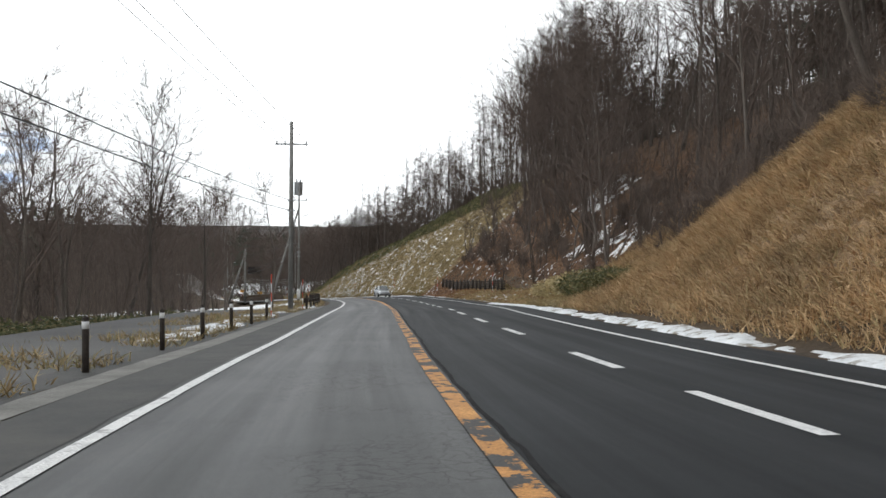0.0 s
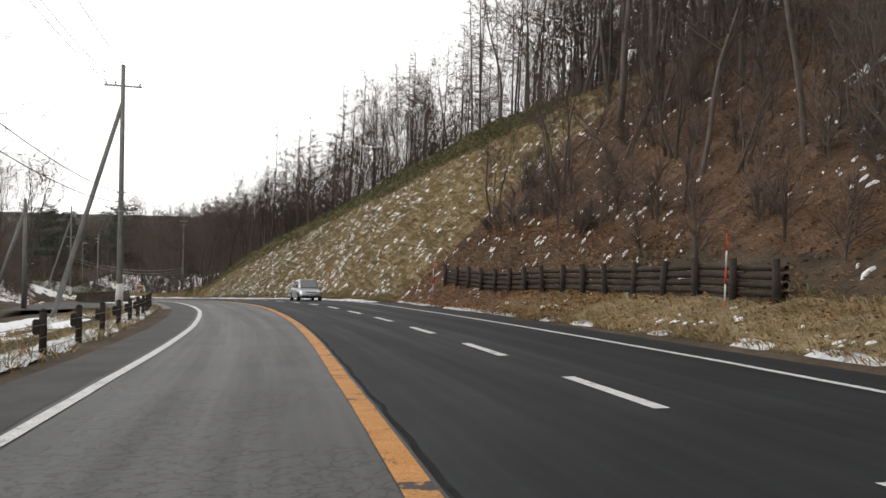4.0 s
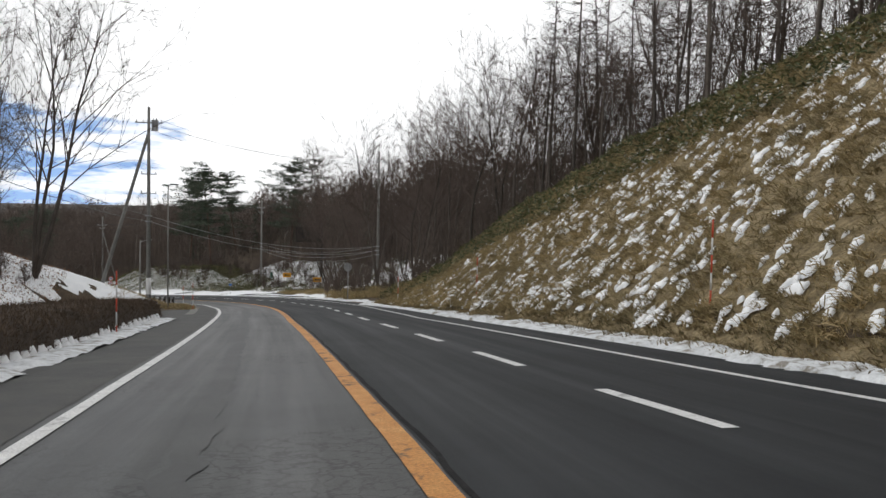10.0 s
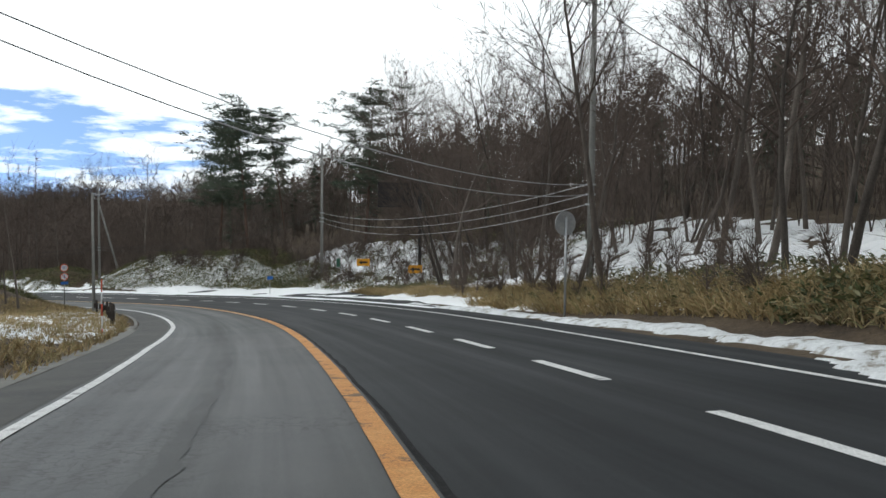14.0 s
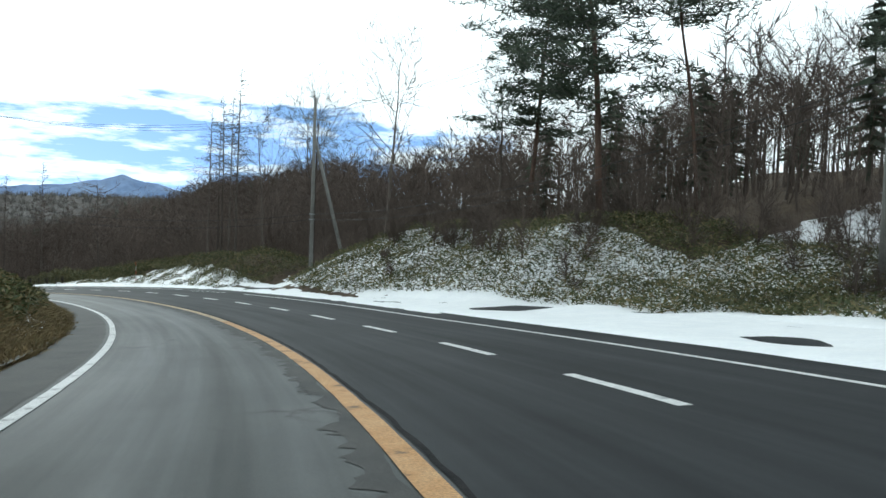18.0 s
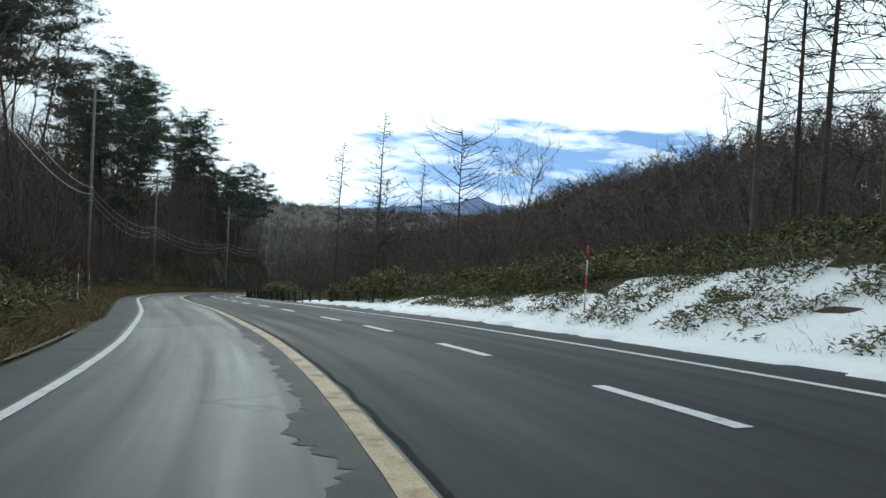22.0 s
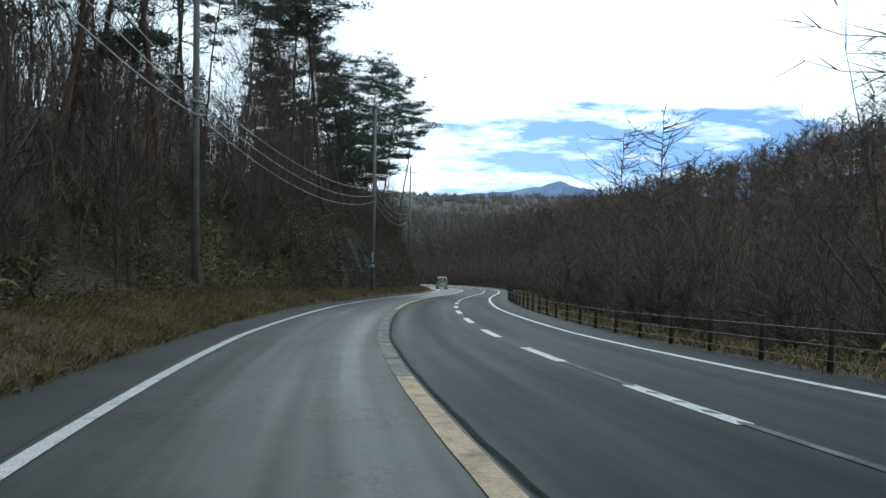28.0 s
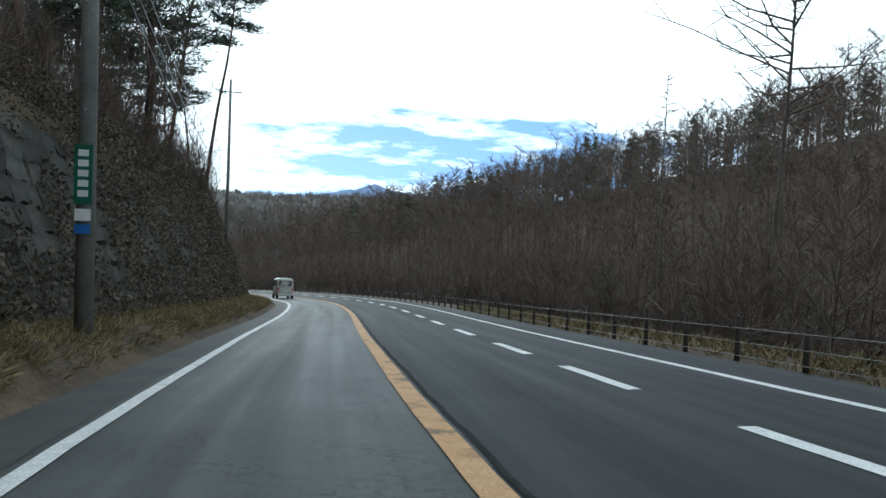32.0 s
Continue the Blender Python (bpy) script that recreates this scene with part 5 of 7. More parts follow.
def blades(name, seed, n, s0, s1, ua, ub, mat, label, category, length=(0.25, 0.5), width=0.012, tuft=5, up=0.8, droop=0.7, spread=0.5, lift=0.0, clump=0.0, loose=0.05):
    """Tufts of narrow blades: each one tapers from its foot to its tip through a bend."""
    rng = np.random.default_rng(seed)
    s, u, p = surface_points(rng, n, s0, s1, ua, ub)
    if clump:
        keep = jitter(s, u, 1.0, clump) > -0.12
        s, u, p = s[keep], u[keep], p[keep]
    d = down_slope(s, u)
    p, d = np.repeat(p, tuft, 0), np.repeat(d, tuft, 0)
    m = len(p)
    p = p + rng.normal(0, loose, (m, 3)) * [1, 1, 0] + [0, 0, lift]
    ln = rng.uniform(*length, m)[:, None]
    way = rng.normal(0, spread, (m, 3)) * [1, 1, 0.3] + [0, 0, up] + d * 0.5
    way /= np.linalg.norm(way, axis=1)[:, None]
    bend = way + d * droop + rng.normal(0, 0.25, (m, 3)) + [0, 0, -0.35]
    bend /= np.linalg.norm(bend, axis=1)[:, None]
    side = np.cross(way, rng.normal(0, 1, (m, 3)))
    side *= (width * rng.uniform(0.7, 1.4, m) / (np.linalg.norm(side, axis=1) + 1e-9))[:, None]
    mid = p + way * ln * 0.55
    tip = mid + bend * ln * 0.5
    v = np.stack([p - side, p + side, mid + side * 0.8, mid - side * 0.8, tip], 1).reshape(-1, 3)
    k = np.arange(m) * 5
    f = np.concatenate([np.stack([k, k + 1, k + 2], 1), np.stack([k, k + 2, k + 3], 1), np.stack([k + 3, k + 2, k + 4], 1)])
    return tagged(part(name, mesh_from(name, v, f, mat, False)), label, category, kind="stuff")


def leaves(name, seed, n, s0, s1, ua, ub, mat, label, category, size=(0.14, 0.24), wide=0.16, height=0.6, flat_lie=0.0, clump=0.0):
    """Loose or standing leaves: each a folded lance-shaped blade of four corners."""
    rng = np.random.default_rng(seed)
    s, u, p = surface_points(rng, n, s0, s1, ua, ub)
    if clump:
        keep = jitter(s, u, 1.0, clump) > -0.1
        s, u, p = s[keep], u[keep], p[keep]
    m = len(p)
    swell = 0.55 + 0.45 * jitter(s, u, 1.0, 0.7)
    p = p + np.stack([np.zeros(m), np.zeros(m), rng.uniform(0, 1, m) ** 0.7 * height * swell + (0.13 if flat_lie else 0.01)], -1)
    ln = rng.uniform(*size, m)[:, None]
    way = rng.normal(0, 1, (m, 3)) * [1, 1, 0.25 if flat_lie else 0.6] + [0, 0, 0.0 if flat_lie else -0.05]
    way /= np.linalg.norm(way, axis=1)[:, None]
    side = np.cross(way, rng.normal(0, 0.3 if flat_lie else 0.9, (m, 3)) + [0, 0, 1.0 if flat_lie else 0.3])
    side *= ln * wide / (np.linalg.norm(side, axis=1)[:, None] + 1e-9)
    fold = np.array([0, 0, 1.0]) * ln * 0.07
    v = np.stack([p, p + way * ln * 0.45 + side + fold, p + way * ln, p + way * ln * 0.45 - side + fold], 1).reshape(-1, 3)
    k = np.arange(m) * 4
    f = np.concatenate([np.stack([k, k + 1, k + 2], 1), np.stack([k, k + 2, k + 3], 1)])
    return tagged(part(name, mesh_from(name, v, f, mat, False)), label, category, kind="stuff")


def skin(name, s0, s1, ua, ub, mat, label, lift=0.05, across=22, step=0.8):
    """A cover that follows the ground, such as turf on a slope."""
    s = np.arange(s0, s1 + step, step)
    f = np.linspace(0, 1, across)
    a, b = ua(s), ub(s)
    U = a[:, None] + (b - a)[:, None] * f
    S = np.repeat(s[:, None], across, 1)
    inner = np.minimum(np.minimum(f, 1 - f)[None] * 8, 1) * np.minimum(np.minimum(S - s0, s1 - S + step) / 2, 1)
    h = surface(S, U) + lift * inner * 3.6 - 0.06 + jitter(S, U, 0.09, 1.1) * inner
    ob = part(name, mesh_from(name, spots(S, U, h).reshape(-1, 3), grid_faces(len(s), across)[:, ::-1], mat))
    return tagged(ob, label, "ground", kind="structure")


M_TURF = mottled("dry_turf", [(0.3, (0.15, 0.115, 0.065)), (0.5, (0.25, 0.195, 0.11)), (0.62, (0.33, 0.26, 0.155)), (0.75, (0.21, 0.17, 0.095))], 0.9, 0.95, fine=7, relief=0.9, depth=0.15, grain=0.45)
skin("turf_slope", 97, 186, flat(8.4), lambda s: crest(s) + 1.0, M_TURF, "steep cut slope of dry tan grass")
M_FERNTURF = mottled("fern_turf", [(0.3, (0.15, 0.095, 0.055)), (0.5, (0.26, 0.175, 0.1)), (0.62, (0.36, 0.25, 0.15)), (0.75, (0.22, 0.18, 0.095))], 0.9, 0.95, fine=7, relief=0.9, depth=0.15, grain=0.5)
skin("turf_slope", -60, 38, flat(9.2), flat(21), M_FERNTURF, "steep bank of dry brown grass")
skin("turf_verge", 36, 84, flat(8.8), flat(12.2), M_TURF, "grassy verge with fallen leaves", across=8)
skin("turf_verge", 326, 432, lambda s: np.interp(s, [326, 395, 412, 432], [-6.4, -6.4, -5.6, -4.8]), lambda s: line(LINE_L, -1.25)(s), EARTH, "dry grass verge below the wood", across=8)
skin("turf_verge", 436, 620, flat(-4.5), lambda s: line(LINE_L, -1.0)(s), EARTH, "rough grass at the foot of the stone wall", across=6)
blades("dry_grass", 1, 15000, 98, 188, 8.8, lambda s: crest(s) + 0.4 - 2.6 * np.clip((s - 118) / 20, 0, 1), M_SLOPE, "tussocks of dry tan and olive grass on the slope", "grass", (0.22, 0.46), 0.011, 15, droop=1.1, spread=0.55, lift=0.07, loose=0.1)
blades("dry_grass", 2, 9000, -10, 37, 8.8, 20, M_FERN, "tufts of dry brown grass on the bank", "grass", (0.25, 0.65), 0.012, 12, up=0.9, droop=0.6, lift=0.06, loose=0.14)
blades("dry_grass", 29, 4500, 26, 48, 11.5, 23, M_FERN, "tall dry grass at the edge of the wood", "grass", (0.3, 0.8), 0.012, 10, up=1.1, droop=0.3, lift=0.1, loose=0.14)
blades("dry_grass", 3, 5000, 34, 84, 8.8, 12.2, M_GRASS, "dry grass on the verge", "grass", (0.15, 0.4), 0.012, 5)
blades("dry_grass", 24, 5200, 98, 186, 8.1, 9.3, M_VERGESHADE, "dry grass at the foot of the cut slope", "grass", (0.1, 0.3), 0.012, 5)
blades("dry_grass", 25, 2200, 385, 475, 7.0, 9.0, M_VERGESHADE, "rough dry grass behind the guard cable", "grass", (0.12, 0.35), 0.012, 6)
blades("dry_grass", 26, 4500, 395, 428, -6.6, -3.5, M_VERGESHADE, "dry grass on the verge before the stone wall", "grass", (0.15, 0.4), 0.012, 6)
blades("dry_grass", 4, 9000, 326, 440, -6.4, -3.5, M_VERGESHADE, "dry grass on the verge below the wood", "grass", (0.15, 0.42), 0.012, 9, loose=0.1)
blades("dry_grass", 5, 4500, 425, 480, -5.3, -3.2, M_VERGESHADE, "rough grass below the stone wall", "grass", (0.15, 0.4), 0.012, 6)
blades("dry_grass", 6, 3800, 187, 250, -10, -4.2, M_GRASS, "dead grass behind the guard posts", "grass", (0.15, 0.45), 0.012, 5)
blades("dry_grass", 7, 3000, 186, 214, 10.5, 14, M_GRASS, "dead grass along the wood's edge", "grass", (0.3, 0.9), 0.014, 5)
blades("dry_grass", 27, 4200, 206, 240, lambda s: np.interp(s, [206, 232, 240], [11.6, 12.4, 14.6]), lambda s: np.interp(s, [206, 232, 240], [13.6, 14.6, 16.4]), M_GRASS, "dead grass behind the lay-by", "grass", (0.2, 0.6), 0.012, 5)
blades("dry_grass", 28, 6500, 248, 332, -5.4, -3.75, M_VERGESHADE, "dead grass along the kerb below the bank", "grass", (0.12, 0.4), 0.012, 7)
blades("dry_grass", 8, 6500, 0, 108, -9, -4.0, M_GRASS, "dead grass on the verge", "grass", (0.15, 0.4), 0.012, 4, clump=0.25)
leaves("fallen_leaves", 1, 46000, 34, 98, 10.5, 26, M_LEAF, "fallen brown leaves on the hillside", "leaves", (0.08, 0.16), 0.3, 0.08, 1.0)
leaves("fallen_leaves", 18, 5000, 50, 98, 8.7, 11.5, M_LEAF, "fallen brown leaves on the verge", "leaves", (0.07, 0.14), 0.3, 0.06, 1.0)
leaves("fallen_leaves", 14, 12000, 76, 99, 8.6, 14, M_LEAF, "fallen brown leaves at the foot of the log fence", "leaves", (0.08, 0.16), 0.3, 0.1, 1.0)
leaves("fallen_leaves", 2, 9000, -8, 40, 9.0, 16, M_LEAF, "fallen leaves among dry grass", "leaves", (0.08, 0.15), 0.3, 0.1, 1.0)
leaves("bamboo_grass", 3, 80000, 108, 194, lambda s: crest(s) - 2.2 - 4.4 * np.clip((s - 112) / 50, 0, 1), lambda s: crest(s) + 1.5, M_SASA, "yellow-green bamboo grass along the crest", "undergrowth", (0.2, 0.36), 0.13, 0.95)
leaves("bamboo_grass", 4, 66000, 254, 290, lambda s: np.interp(s, [254, 270, 280, 286, 290], [15.5, 12.0, 9.9, 10.2, 11.6]), 22, M_SASA, "bamboo grass poking through snow on the bank", "undergrowth", (0.15, 0.28), 0.12, 0.75)
leaves("bamboo_grass", 5, 46000, 294, 345, lambda s: np.interp(s, [294, 303, 306, 318, 321, 345], [11.0, 10.6, 11.7, 11.7, 10.5, 10.0]), 17, M_SASA, "thick bamboo grass on the mound", "undergrowth", (0.14, 0.25), 0.13, 0.9)
leaves("bamboo_grass", 6, 20000, 328, 400, 10.1, 14, M_SASA, "bamboo grass outside the guard cable", "undergrowth", (0.18, 0.3), 0.13, 1.0)
leaves("bamboo_grass", 7, 26000, 258, 345, -9, -4.6, M_SASA, "green bamboo grass on the wooded bank", "undergrowth", (0.18, 0.32), 0.13, 0.9)
leaves("bamboo_grass", 8, 42000, 340, 425, -11.5, -6.0, M_SASA, "bamboo grass at the wood's edge", "undergrowth", (0.18, 0.34), 0.13, 1.7, clump=0.25)
leaves("bamboo_grass", 9, 26000, -5, 54, -14.5, -11.8, M_SASA, "bamboo grass along the lay-by", "undergrowth", (0.2, 0.32), 0.13, 1.1)
leaves("bamboo_grass", 10, 6000, 183, 212, 11, 16, M_SASA, "bamboo grass at the end of the slope", "undergrowth", (0.2, 0.32), 0.13, 0.7)
leaves("bamboo_grass", 11, 26000, 226, 257, 15.8, 31, M_SASA, "sparse bamboo grass in snow", "undergrowth", (0.2, 0.36), 0.13, 0.55, clump=0.7)
blades("dead_stems", 12, 3500, 226, 292, 15.5, 31, M_TWIG, "thin dead stems standing in the snow", "undergrowth", (0.3, 1.0), 0.005, 3, 1.2, 0.05, 0.3)
blades("dead_stems", 13, 1800, 296, 345, 8.6, 13.5, M_TWIG, "dead twigs standing through the snow", "undergrowth", (0.12, 0.4), 0.004, 3, 0.9, 0.1, 0.6)
leaves("bamboo_grass", 15, 46000, 296, 346, 9.0, 12.6, M_SASA, "bamboo leaves poking through the snow", "undergrowth", (0.1, 0.22), 0.12, 0.42, clump=0.9)
leaves("bamboo_grass", 31, 14000, 319, 350, lambda s: 10.3 - 0.4 * np.sin(s * 0.7), 13.2, M_SASA, "tall bamboo grass on the tail of the mound", "undergrowth", (0.16, 0.28), 0.13, 1.5)

leaves("fallen_leaves", 16, 9000, 128, 206, -20, -12.6, M_LEAF, "dead leaves on the snowy bank", "leaves", (0.1, 0.2), 0.3, 0.35)
blades("dead_stems", 17, 2600, 128, 206, -20, -12.6, M_TWIG, "thin dead stems on the snowy bank", "undergrowth", (0.3, 0.9), 0.005, 3, 1.2, 0.05, 0.3)
M_LITTER = mottled("leaf_litter", [(0.3, (0.075, 0.045, 0.028)), (0.5, (0.13, 0.077, 0.046)), (0.72, (0.2, 0.13, 0.085))], 1.3, 0.95, fine=11, relief=1.0, depth=0.12, grain=0.55)
skin("leaf_litter", 33, 97.5, flat(12.3), flat(36), M_LITTER, "hillside covered in red-brown fallen leaves", across=40)
skin("leaf_litter", 82, 98, flat(8.9), flat(11.3), M_LITTER, "red-brown fallen leaves along the road", across=8)

# ---- side surfaces on the left ----
ribbon("gutter", -60, 62, line(LINE_L, -1.85), line(LINE_L, -1.3), M_GUTTER, 0.01, 1.0, 2, label="pale concrete gutter strip", category="gutter")
ribbon("gutter", 100, 136, line(LINE_L, -1.75), line(LINE_L, -1.3), M_GUTTER, 0.01, 1.0, 2, label="pale concrete gutter strip", category="gutter")
ribbon("gutter", 172, 215, line(LINE_L, -1.75), line(LINE_L, -1.3), M_GUTTER, 0.01, 1.0, 2, label="pale concrete gutter strip", category="gutter")
ribbon("kerb", 212, 320, line(LINE_L, -1.5), line(LINE_L, -1.36), M_GUTTER, 0.07, 1.0, 2, label="low rounded kerb of weathered concrete", category="kerb")
ribbon("verge", -60, 54, flat(-4.7), line(LINE_L, -1.85), M_SHOULDER, 0.012, 1.0, 3, label="strip of broken asphalt along the gutter", category="pavement", edge=0.08)
ribbon("layby", -60, 54, flat(-11.3), flat(-4.7), M_LOT, 0.008, 1.5, 6, label="worn grey asphalt of the lay-by", category="pavement")
ribbon("side_road", 108, 187, flat(-13.0), line(LINE_L, -1.3), M_SHOULDER, 0.004, 1.5, 8, label="dark asphalt of the side road", category="pavement")
ribbon("right_layby", 214, 275, line(LINE_R, 1.2), lambda s: np.interp(s, [214, 226, 242, 256, 275], [9.2, 12, 15.2, 15.2, 9.0]), M_NEW, 0.002, 1.5, 5, label="asphalt of the lay-by under snow", category="pavement")
ribbon("side_entry", 286.5, 296, line(LINE_R, 0.9), flat(12.5), M_NEW, 0.012, 1.0, 5, label="asphalt mouth of a side track", category="pavement")
for k in range(7):
    marking("side_dash", 289.3 + k * 0.88, 289.85 + k * 0.88, [7.0 - 0.06 * k] * len(LINE_S), 0.07, M_WHITE, "short white dash across the side track")["group"] = "side track dashes"

# ---- things with parts ----


def box(w, d, h, bevel=0.01, at=(0, 0, 0)):
    bm = bmesh.new()
    bmesh.ops.create_cube(bm, size=1, matrix=Matrix.Translation(at) @ Matrix.Diagonal((w, d, h, 1)))
    if bevel:
        bmesh.ops.bevel(bm, geom=bm.edges[:], offset=bevel, segments=2, affect="EDGES")
    return bm


def rod(r0, r1, length, sides=12, at=(0, 0, 0), turn=None):
    """A tapered rod along +z from its foot."""
    bm = bmesh.new()
    bmesh.ops.create_cone(bm, cap_ends=True, segments=sides, radius1=r0, radius2=r1, depth=length, matrix=Matrix.Translation(at) @ (turn or Matrix()) @ Matrix.Translation((0, 0, length / 2)))
    return bm


def merged(*bms):
    out_bm = bmesh.new()
    for b in bms:
        me = bpy.data.meshes.new("piece")
        b.to_mesh(me)
        out_bm.from_mesh(me)
        bpy.data.meshes.remove(me)
        b.free()
    return out_bm


def finish(name, bm, mat, smooth_faces=False):
    me = bpy.data.meshes.new(name)
    bm.to_mesh(me)
    bm.free()
    me.materials.append(mat)
    if smooth_faces:
        for p in me.polygons:
            p.use_smooth = True
    return me


def standing(name, s, u, turn=0.0, sink=0.1, z=None):
    """An empty that carries a thing's parts, on the ground, +y along the road."""
    ob = new(name)
    h = float(surface(s, u)) if z is None else z
    ob.matrix_basis = Matrix.Translation(spot(s, u, h - sink)) @ pose(0, 0, 0, 0, 0, facing(s) + turn)
    return ob


X90, Y90 = pose(0, 0, 0, 90, 0, 0), pose(0, 0, 0, 0, 90, 0)
ME_INSUL = finish("insulator", merged(rod(0.05, 0.05, 0.06), rod(0.025, 0.025, 0.16), rod(0.06, 0.045, 0.05, at=(0, 0, 0.1))), M_PLAINWHITE, True)
ME_ARM = finish("crossarm", box(1.9, 0.08, 0.09, 0.01), M_STEEL)
ME_SHORT = finish("crossarm_short", box(1.1, 0.07, 0.07, 0.01), M_STEEL)
TANK = merged(rod(0.24, 0.24, 0.75, 16), rod(0.26, 0.26, 0.05, 16, (0, 0, 0.73)), rod(0.05, 0.04, 0.16, 8, (0.1, 0, 0.78)), rod(0.05, 0.04, 0.16, 8, (-0.1, 0, 0.78)), box(0.06, 0.3, 0.08, 0.01, (0, -0.2, 0.4)))
ME_TANK = finish("transformer", TANK, M_STEEL, False)
ME_STEP = finish("step_bolt", rod(0.012, 0.012, 0.22, 6, turn=X90), M_STEEL)
ENDS = {}


def utility_pole(key, s, u, height, arms, low=None, tank=False, strut=None, band=False, turn=0.0, label="grey concrete utility pole with steel crossarms"):
    """arms: heights of the crossarms over the foot. The wires' ends go to ENDS."""
    ob = standing("utility_pole", s, u, turn)
    base = ob.matrix_basis
    part("pole", finish("pole", rod(0.165, 0.1, height, 16), M_CONCRETE, True), ob)
    for k, h in enumerate(arms):
        part("crossarm", ME_ARM if k == 0 else ME_SHORT, ob, m=Matrix.Translation((0, 0.14, h)))
        half = 0.85 if k == 0 else 0.48
        for x in (-half, 0.0 if k else -half * 0.45, half):
            part("insulator", ME_INSUL, ob, m=Matrix.Translation((x, 0.14, h + 0.045)))
            ENDS.setdefault((key, k), []).append(base @ Vector((x, 0.14, h + 0.2)))
    if low:
        for k, h in enumerate(low):
            part("bracket", finish("bracket", merged(box(0.1, 0.4, 0.06, 0.01), rod(0.23, 0.23, 0.08, 12, (0, -0.05, -0.04))), M_STEEL), ob, m=Matrix.Translation((0, 0.08, h)))
            ENDS.setdefault((key, "low"), []).append(base @ Vector((0, 0.25, h)))
    if tank:
        part("transformer", ME_TANK, ob, m=Matrix.Translation((0.42, 0, tank)))
    for k in range(8):
        part("step_bolt", ME_STEP, ob, m=Matrix.Translation((0, 0, 2.2 + k * 0.9)) @ pose(0, 0, 0, 0, 0, 180 * (k % 2)))
    if strut:
        dx, dy, top = strut
        foot, head = Vector((dx, dy, -0.3)), Vector((0, 0, top))
        d = head - foot
        part("strut", finish("strut", rod(0.15, 0.11, d.length, 12, foot, d.to_track_quat("Z", "Y").to_matrix().to_4x4()), M_CONCRETE, True), ob)
    if band:
        part("band", finish("band", rod(0.196, 0.185, 1.2, 16, (0, 0, 0.5)), M_PLAINWHITE, True), ob, "pale protective band")
    return tagged(ob, label, "utility pole", "utility poles")


utility_pole("p1", 48.6, -5.0, 11.2, [9.9], [6.6, 6.0], tank=6.9)
utility_pole("p2", 100, -5.9, 13.4, [12.3], [6.6, 6.1, 5.6], strut=(-3.4, 1.0, 11.4), band=True)
utility_pole("p2b", 112, -12, 7.5, [], [6.8], strut=(-2.2, 0.5, 6.8), label="short grey utility pole with a stay strut")
utility_pole("p3", 190.7, -7.4, 14.0, [12.9, 9.2, 7.8], [6.2, 5.8], tank=12.3, strut=(-3.6, 0.5, 12.2), band=True)
utility_pole("p4", 211.5, 15.6, 14.6, [13.4, 12.6], [4.5, 4.05, 3.6], turn=15)
utility_pole("p5", 255.1, 20.4, 13.6, [12.4, 11.6], [6.7, 6.2, 5.8], turn=20)
utility_pole("p6", 292.5, 14.6, 13.2, [11.6, 11.0], [4.6, 4.2], strut=(2.6, -1.0, 10.4))
utility_pole("p6b", 309.8, -6.2, 14.0, [13.0, 11.8], [6.6, 6.1])
utility_pole("p7", 363.3, -5.8, 15.8, [14.6, 13.6], [8.0, 7.5, 7.0])
utility_pole("p8", 411.3, -6.7, 15.2, [14.4, 13.4], [7.6, 7.1, 6.6])
utility_pole("p9", 444, -4.1, 14.6, [13.6, 12.8], [8.4, 7.8, 7.3])
utility_pole("p10", 500, -6.2, 14.4, [13.4], [7.6, 7.1, 6.6])


def hose(pts, r, sides):
    """One connected tube through the points."""
    p = np.array([tuple(q) for q in pts])
    d = np.gradient(p, axis=0)
    d /= np.linalg.norm(d, axis=1)[:, None]
    a = np.cross(d, [0, 0, 1.0])
    a /= np.linalg.norm(a, axis=1)[:, None]
    b = np.cross(d, a)
    t = np.arange(sides) * 2 * np.pi / sides
    v = p[:, None] + r * (a[:, None] * np.cos(t)[None, :, None] + b[:, None] * np.sin(t)[None, :, None])
    k = np.arange(sides)
    ring = np.stack([k, (k + 1) % sides, (k + 1) % sides + sides, k + sides], 1)
    return v.reshape(-1, 3), (ring[None] + (np.arange(len(p) - 1) * sides)[:, None, None]).reshape(-1, 4)


def cable(name, a, b, sag, r, mat, label, n=16):
    pts = [a.lerp(b, k / n) - Vector((0, 0, 4 * sag * (k / n) * (1 - k / n))) for k in range(n + 1)]
    v, f = hose(pts, r, 5)
    return tagged(part(name, mesh_from(name, v, f, mat)), label, "cable", "overhead cables")


runs = [("p1", "p2"), ("p2", "p3"), ("p3", "p4"), ("p4", "p5"), ("p5", "p6"), ("p6", "p6b"), ("p6b", "p7"), ("p7", "p8"), ("p8", "p9"), ("p9", "p10")]
for a, b in runs:
    for ka, kb, sag, r, mat in ((0, 0, 1.0, 0.011, M_CABLE), ("low", "low", 1.1, 0.016, M_BRIGHTCABLE if a in ("p3", "p4", "p6b", "p7", "p8", "p9") else M_CABLE)):
        for i, (p, q) in enumerate(zip(ENDS.get((a, ka), ()), ENDS.get((b, kb), ()))):
            cable("power_cable" if ka == 0 else "telephone_cable", p, q, sag * (1 + 0.12 * i), r, mat, "thin overhead power cable" if ka == 0 else "slack overhead telephone cable")
back = spot(-40, -15, 10.5)
for k in range(3):
    cable("power_cable", ENDS[("p1", 0)][k], back + Vector((0.6 * k - 0.6, 0, 0.3)), 1.0, 0.011, M_CABLE, "thin overhead power cable")
for k in range(2):
    cable("telephone_cable", ENDS[("p1", "low")][k], back - Vector((0, 0, 5 + 0.5 * k)), 1.0, 0.018, M_CABLE, "slack overhead telephone cable")

